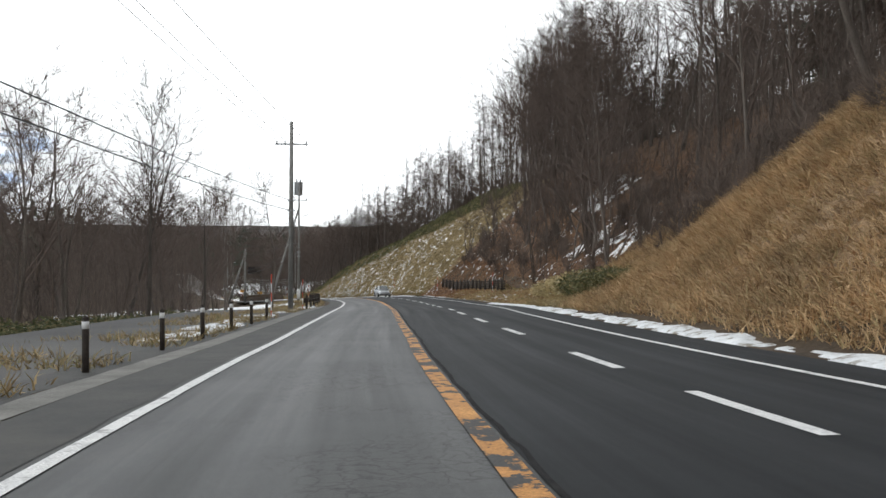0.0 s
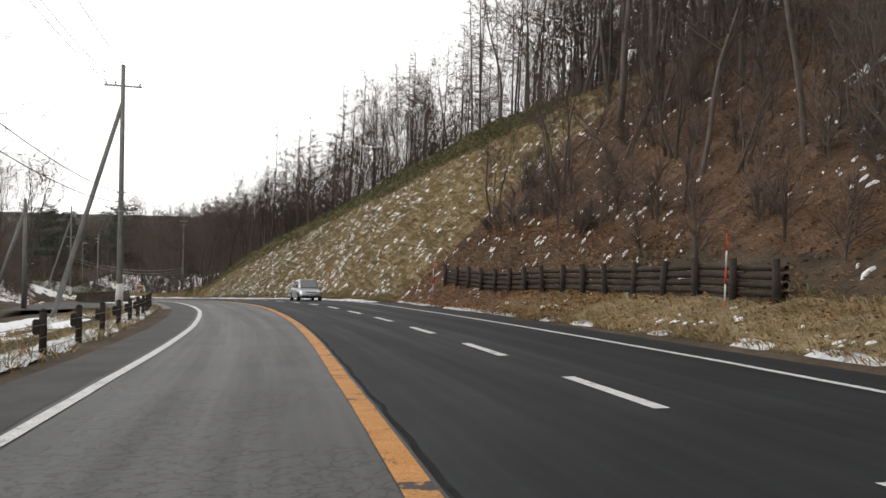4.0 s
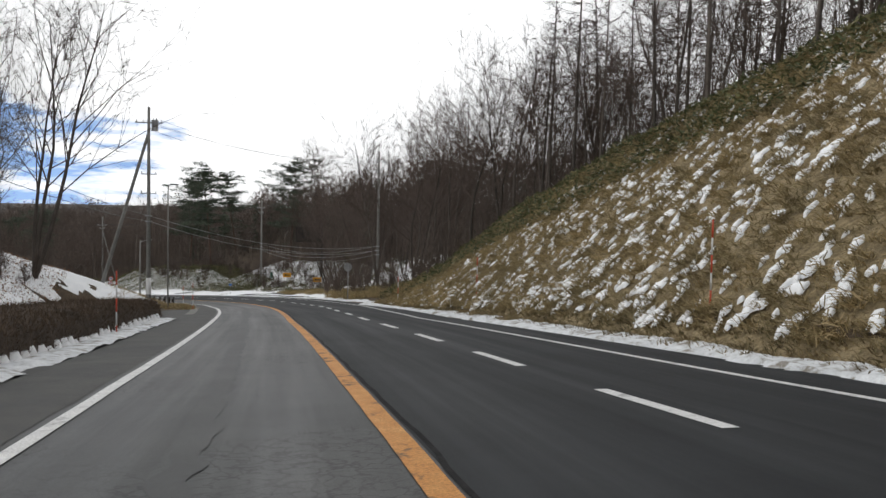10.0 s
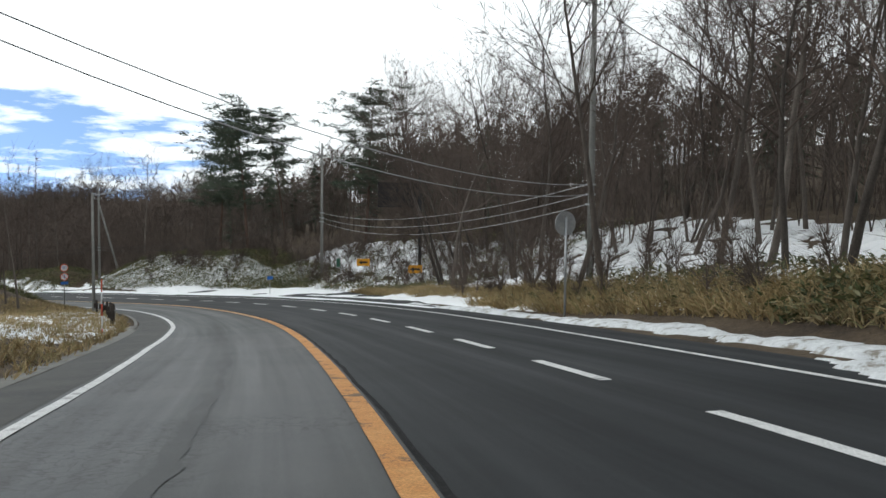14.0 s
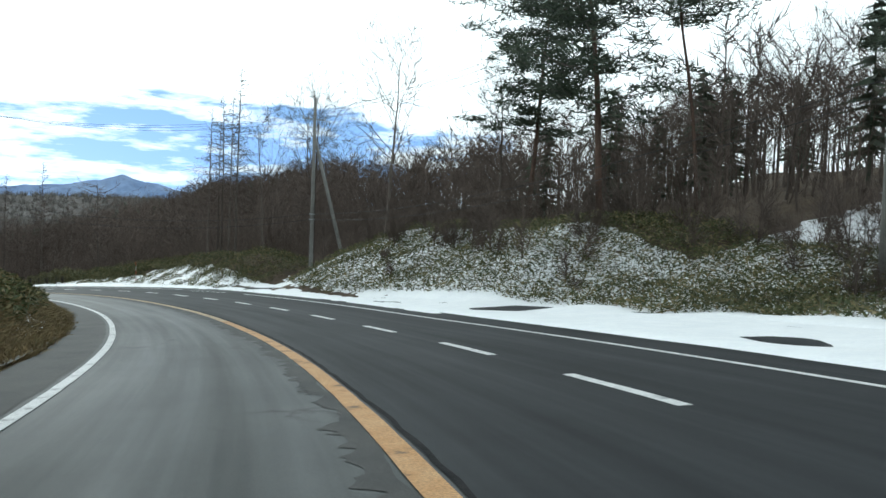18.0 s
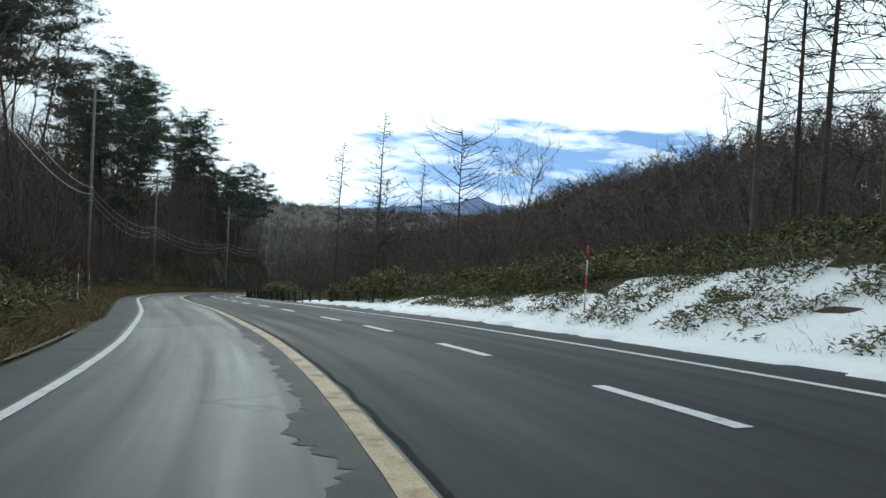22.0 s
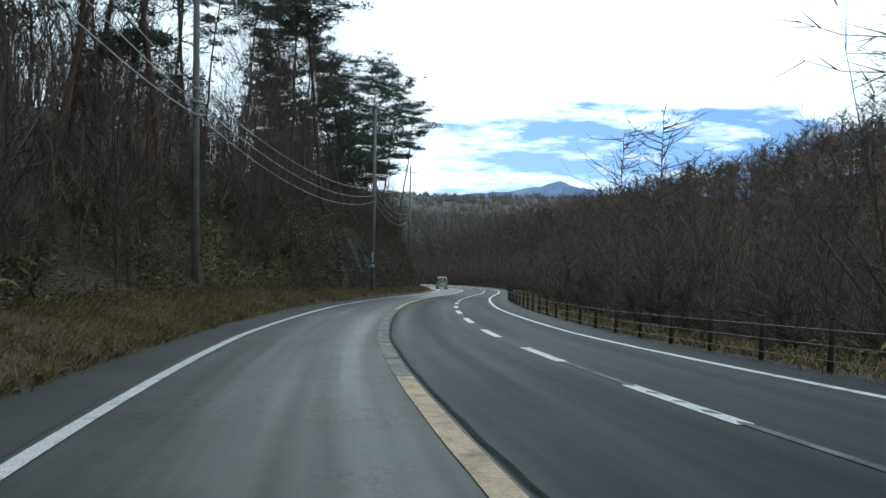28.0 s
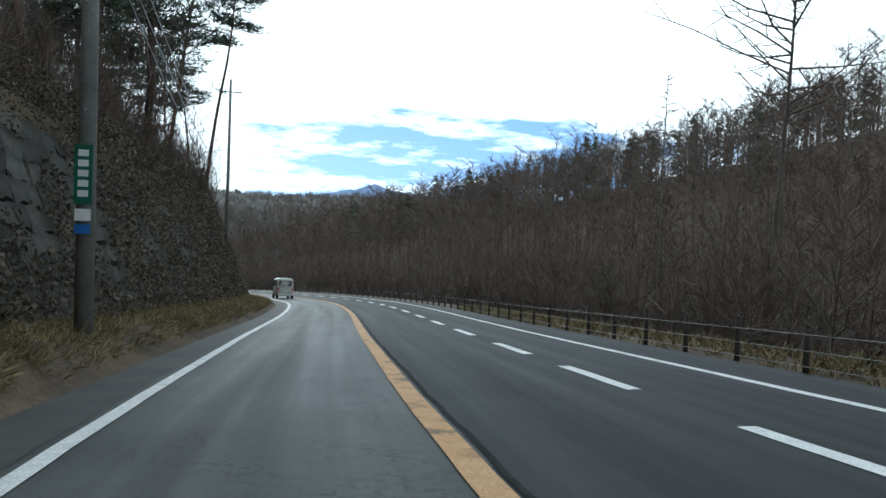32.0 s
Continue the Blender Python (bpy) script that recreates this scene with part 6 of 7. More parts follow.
# Guard posts, dark wood-clad, with cables.
ME_POST = finish("post", merged(rod(0.075, 0.075, 1.0, 12), rod(0.08, 0.02, 0.05, 12, (0, 0, 1.0))), M_DARKWOOD, True)
ME_CAP = finish("cap", rod(0.079, 0.079, 0.12, 12, (0, 0, 0.84)), M_PLAINWHITE, True)
ME_BLOCK = finish("block", box(0.13, 0.13, 0.3, 0.02, (-0.12, 0, 0.68)), M_DARKWOOD)
ME_CLAMP = finish("clamp", box(0.03, 0.06, 0.04, 0.005), M_STEEL)


def bollard(s, u):
    ob = standing("bollard", s, u)
    slim = Matrix.Diagonal((0.75, 0.75, 1, 1))
    part("post", ME_POST, ob, m=slim)
    part("cap", ME_CAP, ob, "pale reflective band", slim)
    return tagged(ob, "dark brown bollard with a pale band", "bollard", "bollards along the lay-by")


for s in (6.0, 10.0, 13.7, 18.4, 22.3, 26.3, 30.0, 33.6):
    bollard(s, -4.15)


def guard_fence(name, rows, heights, group, label, block=True, slim=False):
    """Posts along plan places, with cables strung through them: one thing."""
    ob = standing(name, *rows[0])
    inv = ob.matrix_basis.inverted()
    tops = []
    for k, (s, u) in enumerate(rows):
        m = inv @ Matrix.Translation(spot(s, u, float(surface(s, u)) - 0.12)) @ pose(0, 0, 0, 0, 0, facing(s))
        post = part("post", ME_POST, ob, m=m @ Matrix.Diagonal((0.62, 0.62, 0.95 if k % 2 else 1, 1)) if slim and (k % 2 or s > 385) else m)
        if block and s < 385 and not (slim and k % 2):
            part("block", ME_BLOCK, post)
        tops.append([m @ Vector((0.09 if u < 0 else -0.09, 0, h)) for h in heights])
    for i in range(len(heights)):
        v, f = hose([q[i] for q in tops], 0.007, 5)
        part("cable", mesh_from("cable", v, f, M_GUARDCABLE), ob, "steel cable")
    return tagged(ob, label, "guard fence", group)


guard_fence("guard_fence", [(s, -4.35) for s in np.arange(52, 106, 3.6)], (0.75, 0.5, 0.28), "", "dark guard posts with steel cables beside the snowy verge")
guard_fence("guard_fence", [(s, -4.75) for s in np.arange(215.5, 236, 3.4)], (0.8, 0.55, 0.3), "", "dark guard posts with cables on the inside of the bend")


def rail_u(s):
    return float(np.interp(s, [336, 345, 358, 372, 385, 402, 430, 500, 620], [9.2, 8.1, 7.5, 7.8, 7.4, 7.1, 6.8, 6.9, 7.1]))


guard_fence("guard_fence", [(s, rail_u(s)) for s in np.arange(334, 560, 2.0)], (0.85, 0.62, 0.4), "", "long guard fence of dark posts and steel cables above the valley", True, True)

# Log fence that holds back the leaf-covered hillside.
fence = standing("log_fence", 69, 11.0)
finv = fence.matrix_basis.inverted()
prng = np.random.default_rng(3)
fs = np.arange(69, 94, 1.6)
for k, s in enumerate(fs):
    u = 11.3 - 1.1 * (s - 69) / 25
    m = finv @ Matrix.Translation(spot(s, u, float(surface(s, u)) - 0.3)) @ pose(0, 0, 0, prng.normal(0, 2), prng.normal(0, 2), 0)
    part("post", finish("post", rod(0.1, 0.09, 1.45, 10), M_DARKWOOD, True), fence, m=m)
    if k + 1 < len(fs):
        s2 = fs[k + 1]
        u2 = 11.3 - 1.1 * (s2 - 69) / 25
        for j in range(5):
            a, b = finv @ spot(s - 0.1, u + 0.12, float(surface(s, u)) + 0.12 + j * 0.2), finv @ spot(s2 + 0.1, u2 + 0.12, float(surface(s2, u2)) + 0.12 + j * 0.2)
            v, f = tubes([(np.array(a), np.array(b), 0.085 + prng.normal(0, 0.008), 0.08)], 8)
            part("rail", mesh_from("rail", v, f, M_DARKWOOD), fence)
tagged(fence, "weathered retaining fence of dark stacked logs", "fence")

# Red and white snow poles.
ME_SNOWPOLE = [finish("stripe", rod(0.022, 0.022, 0.4, 8), m, True) for m in (M_RED, M_PLAINWHITE)]
for s, u in ((36.5, -4.4), (52, -4.6), (70, 10.6), (93, 9.6), (96, -4.9), (118, 9.5), (144.6, 9.5), (165, 9.5), (184, 9.6), (130, -4.6), (153, -4.7), (187, -4.3), (207, -4.6), (315.7, 9.6), (335, -4.6), (352, -4.9)):
    ob = standing("snow_pole", s, u)
    for k in range(5):
        part("stripe", ME_SNOWPOLE[k % 2], ob, m=Matrix.Translation((0, 0, k * 0.4)))
    tagged(ob, "slender snow pole with red and white stripes", "snow pole", "snow poles")


def board(w, h, mat, back_mat=None):
    return finish("board", box(w, 0.03, h, 0.008), mat)


# Orange arrow boards on the bank.
for s, u in ((249.9, 21.7), (241.9, 21.9)):
    ob = standing("arrow_sign", s, u, -28)
    part("post", finish("post", rod(0.035, 0.035, 1.9, 10), M_STEEL, True), ob)
    plate = part("board", board(1.25, 0.7, M_SIGNORANGE), ob, "orange board", Matrix.Translation((0, -0.05, 1.65)))
    arrow = bmesh.new()
    pts = [(-0.45, 0), (-0.12, 0.22), (-0.12, 0.08), (0.42, 0.08), (0.42, -0.08), (-0.12, -0.08), (-0.12, -0.22)]
    front = [arrow.verts.new((x, -0.021, z)) for x, z in pts]
    arrow.faces.new(front)
    ext = bmesh.ops.extrude_face_region(arrow, geom=arrow.faces[:])
    bmesh.ops.translate(arrow, vec=(0, 0.01, 0), verts=[g for g in ext["geom"] if isinstance(g, bmesh.types.BMVert)])
    part("arrow", finish("arrow", arrow, M_BLACK), plate, "black arrow pointing left")
    tagged(ob, "orange bend sign with a black arrow on the snowy bank", "road sign", "arrow signs")

# Billboard seen from behind, on one thick post.
bb = standing("billboard", 245.4, 24.8, -22)
part("post", finish("post", rod(0.17, 0.15, 8.5, 14), M_BLACK, True), bb)
part("panel", finish("panel", box(3.9, 0.12, 2.3, 0.02, (-2.0, 0, 6.7)), M_BLACK), bb, "dark back of the panel")
for z in (5.9, 6.7, 7.5):
    part("rib", finish("rib", box(4.0, 0.08, 0.08, 0.01, (-1.95, -0.1, z)), M_DARKWOOD), bb)
tagged(bb, "dark billboard seen from behind on a thick post", "billboard")


def disc(r, y, mat, depth=0.012, inner=0.0):
    bm = bmesh.new()
    bmesh.ops.create_cone(bm, cap_ends=True, segments=32, radius1=r, radius2=r, depth=depth, matrix=Matrix.Translation((0, y, 0)) @ X90)
    return finish("disc", bm, mat)


def letters(text, size, mat, depth=0.004):
    cu = bpy.data.curves.new("letters", "FONT")
    cu.body, cu.size, cu.extrude, cu.align_x, cu.align_y = text, size, depth, "CENTER", "CENTER"
    cu.materials.append(mat)
    return cu


# Speed limit and no-crossing signs on one post.
sp = standing("road_sign", 250.9, -4.7)
part("post", finish("post", rod(0.03, 0.03, 3.6, 10), M_STEEL, True), sp)
for z, speed in ((3.3, True), (2.6, False)):
    rim = part("sign_plate", disc(0.3, -0.05, M_RED), sp, "round sign with a red rim", Matrix.Translation((0, 0, z)))
    part("sign_face", disc(0.245, -0.058, M_PLAINWHITE), rim)
    if speed:
        num = new("numerals", letters("50", 0.33, M_BLUE))
        num.parent, num.matrix_basis = rim, Matrix.Translation((0, -0.068, 0)) @ X90
    else:
        part("slash", finish("slash", box(0.5, 0.008, 0.05, 0.0, (0, -0.067, 0)), M_RED), rim, m=pose(0, 0, 0, 0, 45, 0))
        part("figure", finish("figure", merged(box(0.09, 0.006, 0.2, 0.01, (0, -0.066, 0)), box(0.07, 0.006, 0.06, 0.01, (0, -0.066, 0.14))), M_BLUE), rim, "plain blue bar")
part("sign_plate", finish("sign_plate", box(0.55, 0.02, 0.22, 0.005, (0, -0.05, 2.1)), M_BLUE), sp, "small blue plate")
tagged(sp, "round speed limit sign above a round no-crossing sign", "road sign")

small = standing("road_sign", 245.3, 10.1)
part("post", finish("post", rod(0.025, 0.025, 1.7, 8), M_STEEL, True), small)
part("sign_plate", finish("sign_plate", box(0.5, 0.02, 0.28, 0.005, (0, -0.04, 1.55)), M_BLUE), small, "small blue plate")
tagged(small, "small blue sign on a thin post in snow", "road sign")

info = standing("notice_board", 253.8, 21.4, 15)
part("post", finish("post", rod(0.03, 0.03, 1.6, 8), M_STEEL, True), info)
part("frame", finish("frame", box(0.62, 0.05, 0.95, 0.01, (0, -0.04, 1.35)), M_PLAINWHITE), info, "pale frame")
part("panel", finish("panel", box(0.54, 0.02, 0.87, 0.0, (0, -0.062, 1.35)), M_GREEN), info, "dark green panel")
tagged(info, "small dark green notice board in a pale frame", "sign")

rnd = standing("round_sign", 203, 9.9, 10)
part("post", finish("post", rod(0.04, 0.04, 3.4, 10), M_STEEL, True), rnd)
part("sign_plate", disc(0.4, 0.05, M_STEEL), rnd, "grey back of a round plate", Matrix.Translation((0, 0, 3.2)))
tagged(rnd, "round sign seen from behind on a steel post", "road sign")


def street_lamp(s, u, height, reach, label):
    ob = standing("street_lamp", s, u)
    part("pole", finish("pole", rod(0.11 if reach > 0.7 else 0.05, 0.07 if reach > 0.7 else 0.04, height, 14), M_CONCRETE, True), ob)
    d = Vector((reach, 0, 0.25))
    part("arm", finish("arm", rod(0.03, 0.025, d.length, 8, (0, 0, height - 0.2), d.to_track_quat("Z", "Y").to_matrix().to_4x4()), M_STEEL, True), ob)
    part("lamp_head", finish("lamp_head", box(0.62, 0.24, 0.13, 0.04, (reach + 0.2, 0, height + 0.04)), M_STEEL), ob, "flat grey lamp head, unlit")
    return tagged(ob, label, "street lamp", "street lamps")


street_lamp(236.6, -4.85, 7.9, 0.9, "street lamp on a concrete pole beside the bend")
street_lamp(188.4, -6.0, 8.8, 0.2, "slim street lamp with a flat head")

# Plates on the pole by the stone wall: unreadable at this size, so plain bars.
plate = standing("pole_plate", 443.95, -4.08, sink=-1.9)
part("sign_plate", finish("sign_plate", box(0.3, 0.02, 1.0, 0.005, (0, -0.22, 0.9)), M_GREEN), plate, "dark green upright plate")
for k in range(5):
    part("writing", finish("writing", box(0.17, 0.006, 0.11, 0.0, (0, -0.233, 1.26 - k * 0.17)), M_PLAINWHITE), plate, "white bar")
part("sign_plate", finish("sign_plate", box(0.26, 0.02, 0.2, 0.005, (0, -0.22, 0.22)), M_PLAINWHITE), plate, "small white plate")
part("sign_plate", finish("sign_plate", box(0.26, 0.02, 0.16, 0.005, (0, -0.22, -0.02)), M_BLUE), plate, "small dark blue plate")
tagged(plate, "green and white plates strapped to a utility pole", "sign")

# ---- retaining wall of stone below the wood ----
M_STONE = varied(mottled("wall_stone", [(0.3, (0.028, 0.027, 0.025)), (0.7, (0.068, 0.064, 0.056))], 2.5, 0.95, fine=18, relief=0.7, depth=0.03), 0.6, 1.5)
M_IVY = leafy("ivy", [(0.0, (0.075, 0.065, 0.052)), (0.6, (0.105, 0.09, 0.07)), (1.0, (0.15, 0.12, 0.09))], 0.8)
leaves("ivy", 21, 70000, 426, 500, -8.8, -4.9, M_IVY, "ivy and dead creeper over the stone wall", "undergrowth", (0.05, 0.11), 0.3, 0.9)
leaves("ivy", 23, 16000, 418, 438, -9.5, -5.0, M_IVY, "dark undergrowth beside the stone wall", "undergrowth", (0.05, 0.11), 0.25, 1.0)
leaves("ivy", 22, 30000, 380, 434, -11.0, -5.6, M_IVY, "dark undergrowth below the wood", "undergrowth", (0.05, 0.11), 0.25, 0.9)
wall = tagged(new("wall_stone_bank"), "dark rough stone retaining wall with moss", "wall", kind="structure")
wall.matrix_basis = Matrix.Translation(spot(440, -5.2, 0))
winv = wall.matrix_basis.inverted()
srng = np.random.default_rng(8)
stone_meshes = []
for k in range(6):
    bm = bmesh.new()
    bmesh.ops.create_cube(bm, size=1)
    bmesh.ops.subdivide_edges(bm, edges=bm.edges[:], cuts=1)
    for v in bm.verts:
        v.co *= 1 - 0.1 * (v.co.length > 0.8)
        v.co += Vector(srng.normal(0, 0.07, 3))
    stone_meshes.append(finish("stone", bm, M_STONE, False))
n_stone = 0
for row in range(9):
    z = 0.55 + row * 0.5
    u = -(5.0 + (z - 0.6) / 5.2 * 2.0)
    s = 436.0 + 0.55 * row + srng.uniform(0, 1.2)
    while s < 468 and n_stone < 300:
        w = srng.uniform(0.6, 1.1)
        ob = part("stone", stone_meshes[int(srng.integers(0, 6))], wall)
        ob.matrix_basis = winv @ Matrix.Translation(spot(s + w / 2, u, z)) @ pose(0, 0, 0, 0, srng.normal(-20, 4), facing(s)) @ Matrix.Diagonal((0.22, w * 1.0, srng.uniform(0.46, 0.6), 1))
        s += w
        n_stone += 1
# Farther along the wall runs on, too far off to tell its stones apart.
rest_v, rest_f = [], []
corner = np.array([tuple(v.co) for v in stone_meshes[0].vertices])
sides4 = np.array([list(q.vertices) for q in stone_meshes[0].polygons])
for row in range(9):
    z = 0.55 + row * 0.5
    s = 468.0 + srng.uniform(0, 1.0)
    while s < 530:
        w = srng.uniform(0.7, 1.2)
        m = np.array(winv @ Matrix.Translation(spot(s + w / 2, -(5.0 + (z - 0.6) / 5.2 * 2.0), z)) @ pose(0, 0, 0, 0, srng.normal(-20, 4), facing(s)) @ Matrix.Diagonal((0.22, w, 0.54, 1)))
        rest_f.append(sides4 + len(rest_v) * len(corner))
        rest_v.append(corner @ m[:3, :3].T + m[:3, 3])
        s += w
part("stonework", mesh_from("stonework", np.concatenate(rest_v), np.concatenate(rest_f), M_STONE, False), wall)["kind"] = "stuff"

crng = np.random.default_rng(31)
n_creep = 120000
cs, cz = crng.uniform(426, 528, n_creep), crng.uniform(0.3, 6.6, n_creep)
patchy = jitter(cs, cz, 1.0, 0.45) + jitter(cs, cz * 0.4, 0.5, 1.6) > -0.28
cs, cz = cs[patchy], cz[patchy]
cm = len(cs)
cp = spots(cs, -(4.86 + (cz - 0.6) / 5.2 * 2.0) + crng.uniform(0, 0.22, cm), cz)
cway = crng.normal(0, 0.5, (cm, 3)) + [0, 0, -0.6]
cway *= crng.uniform(0.04, 0.13, cm)[:, None] / np.linalg.norm(cway, axis=1)[:, None]
cside = np.cross(cway, crng.normal(0, 0.3, (cm, 3)))
creeper_v = np.stack([cp, cp + cway * 0.5 + cside, cp + cway, cp + cway * 0.5 - cside], 1).reshape(-1, 3)
ck = np.arange(cm) * 4
tagged(part("creeper", mesh_from("creeper", creeper_v, np.concatenate([np.stack([ck, ck + 1, ck + 2], 1), np.stack([ck, ck + 2, ck + 3], 1)]), M_IVY, False)), "dead brown creeper hanging over the stone wall", "undergrowth", kind="stuff")

# ---- clipped hedge on the island, bushes on the verge ----
M_HEDGE = leafy("hedge_twigs", [(0.0, (0.06, 0.044, 0.034)), (0.6, (0.1, 0.075, 0.057)), (1.0, (0.16, 0.122, 0.092))], 0.95)
M_CORE = mottled("hedge_core", [(0.3, (0.06, 0.046, 0.037)), (0.7, (0.12, 0.092, 0.072))], 2.0, 1.0, fine=14, relief=1.0, depth=0.1)


def hedge(s0, s1):
    ob = standing("hedge", (s0 + s1) / 2, -6.5)
    inv = ob.matrix_basis.inverted()
    s = np.linspace(s0, s1, 60)
    f = np.linspace(0, np.pi, 13)
    half = (1.0 + 0.9 * np.clip((s - s0) / 12, 0, 1)) * np.clip(np.minimum(s - s0, (s1 - s) * 0.35) / 2.2, 0.0004, 1) ** 0.5
    mid = -4.95 - half
    tall = 0.85 * np.clip(np.minimum(s - s0, s1 - s) / 1.2, 0.0004, 1) ** 0.5
    sq = lambda v: np.sign(v) * np.abs(v) ** 0.45
    U = mid[:, None] + half[:, None] * sq(-np.cos(f))[None]
    H = tall[:, None] * sq(np.sin(f))[None] + 0.02
    S = np.repeat(s[:, None], 13, 1)
    H = H + jitter(S * 3, U * 3, 0.09, 0.8) * (H > 0.1)
    v = spots(S, U, H).reshape(-1, 3)
    M4 = np.array(inv)
    v = v @ M4[:3, :3].T + M4[:3, 3]
    part("core", mesh_from("core", v, grid_faces(60, 13), M_CORE), ob)
    rng = np.random.default_rng(4)
    i, j = rng.integers(0, 59, 26000), rng.integers(0, 12, 26000)
    g = v.reshape(60, 13, 3)
    a, b = rng.uniform(0, 1, 26000)[:, None], rng.uniform(0, 1, 26000)[:, None]
    p = g[i, j] * (1 - a) * (1 - b) + g[i + 1, j] * a * (1 - b) + g[i, j + 1] * (1 - a) * b + g[i + 1, j + 1] * a * b
    way = rng.normal(0, 0.6, (26000, 3)) + [0, 0, 0.8]
    way *= rng.uniform(0.08, 0.26, 26000)[:, None] / np.linalg.norm(way, axis=1)[:, None]
    side = np.cross(way, rng.normal(0, 1, (26000, 3)))
    side *= 0.008 / (np.linalg.norm(side, axis=1)[:, None] + 1e-9)
    tv = np.stack([p - side, p + side, p + way], 1).reshape(-1, 3)
    part("twig_cover", mesh_from("twig_cover", tv, np.arange(len(tv)).reshape(-1, 3), M_HEDGE, False), ob)["kind"] = "stuff"
    return tagged(ob, "clipped leafless brown hedge behind a snow strip", "hedge")


hedge(131, 167)
# Snow caught in front of the hedge's stems.
lump = np.random.default_rng(6)
lumps = []
for s in np.arange(131.5, 165.5, 0.62):
    c = spots(s, -4.98 + lump.normal(0, 0.03), 0.0)
    r, hh = lump.uniform(0.15, 0.27), lump.uniform(0.12, 0.28)
    lumps.append((c - [0, 0, 0.05], c + [0, 0, hh], r, r * 0.45))
lv, lf = tubes(lumps, 7)
tagged(part("snow_lumps", mesh_from("snow_lumps", lv, lf, M_SNOW)), "small heaps of snow against the hedge", "snow", kind="stuff")

M_BUSHLEAF = leafy("bush_leaves", [(0.0, (0.05, 0.065, 0.025)), (0.5, (0.12, 0.12, 0.05)), (1.0, (0.28, 0.23, 0.11))], 0.5)
M_BUSHPALE = leafy("bush_leaves_pale", [(0.0, (0.28, 0.22, 0.11)), (0.5, (0.48, 0.39, 0.21)), (1.0, (0.62, 0.53, 0.33))], 0.5)


def bush(s, u, wide, tall, mat, label, seed):
    ob = standing("bush", s, u)
    rng = np.random.default_rng(seed)
    stems = []
    for _ in range(14):
        w = unit(np.array([rng.normal(0, 0.5), rng.normal(0, 0.5), 1.0]))
        stems += limb(rng, rng.normal(0, 0.12, 3) * [1, 1, 0], w, tall * rng.uniform(0.7, 1.0), 0.018, 3, 0.15, 0.05)[0]
    v, f = tubes(stems, 4)
    part("stem", mesh_from("stem", v, f, M_BARK), ob)["kind"] = "stuff"
    n = 4600
    d = rng.normal(0, 1, (n, 3))
    d /= np.linalg.norm(d, axis=1)[:, None]
    lob = 1 + 0.25 * np.sin(d[:, 0] * 5 + seed) * np.cos(d[:, 1] * 4)
    p = d * rng.uniform(0.55, 1.0, n)[:, None] ** 0.5 * lob[:, None] * [wide, wide * 1.1, tall * 0.62] + [0, 0, tall * 0.5]
    p[:, 2] = np.maximum(p[:, 2], 0.12)
    way = d * [1, 1, 0.4] + rng.normal(0, 0.6, (n, 3)) + [0, 0, -0.25]
    way /= np.linalg.norm(way, axis=1)[:, None]
    ln = rng.uniform(0.11, 0.22, n)[:, None]
    side = np.cross(way, rng.normal(0, 0.4, (n, 3)) + d)
    side *= ln * 0.17 / (np.linalg.norm(side, axis=1)[:, None] + 1e-9)
    lv = np.stack([p, p + way * ln * 0.45 + side, p + way * ln, p + way * ln * 0.45 - side], 1).reshape(-1, 3)
    k = np.arange(n) * 4
    part("leaves", mesh_from("leaves", lv, np.concatenate([np.stack([k, k + 1, k + 2], 1), np.stack([k, k + 2, k + 3], 1)]), mat, False), ob)["kind"] = "stuff"
    return tagged(ob, label, "bush")


bush(50.8, 11.6, 1.6, 1.15, M_BUSHPALE, "rounded pale yellow bush of bamboo grass", 1)
bush(48.0, 11.9, 1.7, 1.25, M_BUSHPALE, "rounded pale yellow bush of bamboo grass", 2)
bush(45.2, 11.8, 1.7, 1.25, M_BUSHLEAF, "rounded green bush with broad leaves", 3)
bush(42.4, 11.9, 1.7, 1.3, M_BUSHLEAF, "rounded green bush with broad leaves", 4)
bush(39.8, 12.2, 1.5, 1.2, M_BUSHLEAF, "rounded green bush with broad leaves", 5)
for k, (s, u, w, h) in enumerate(((371.5, 10.6, 1.2, 1.5), (374.2, 10.2, 1.3, 1.7), (377.0, 10.0, 1.3, 1.7), (379.8, 9.8, 1.1, 1.4), (336.2, 10.4, 1.1, 1.5), (338.6, 10.3, 1.1, 1.4), (341.2, 9.9, 1.0, 1.3), (344.0, 9.6, 0.9, 1.1))):
    bush(s, u, w, h, M_BUSHLEAF, "green clump of bamboo grass outside the guard fence", 10 + k)
woods(92, 104, 12, 19, 2, {"shrub": 1}, 0.5, 0.7, 1.2, "shrubs on the slope", 6)
woods(226, 262, 19, 31, 26, {"shrub": 1, "slim": 0.3}, 0.5, 0.9, 1.2, "shrubs on the snowy bank", 8)
woods(262, 298, 12, 20, 14, {"shrub": 1}, 0.4, 0.7, 1.2, "shrubs on the bank", 8)
woods(76, 97, 14, 24, 8, {"slim": 1, "shrub": 1}, 0.8, 1.1, 1.2, "shrubs on the hillside", 8)

# ---- vehicles ----


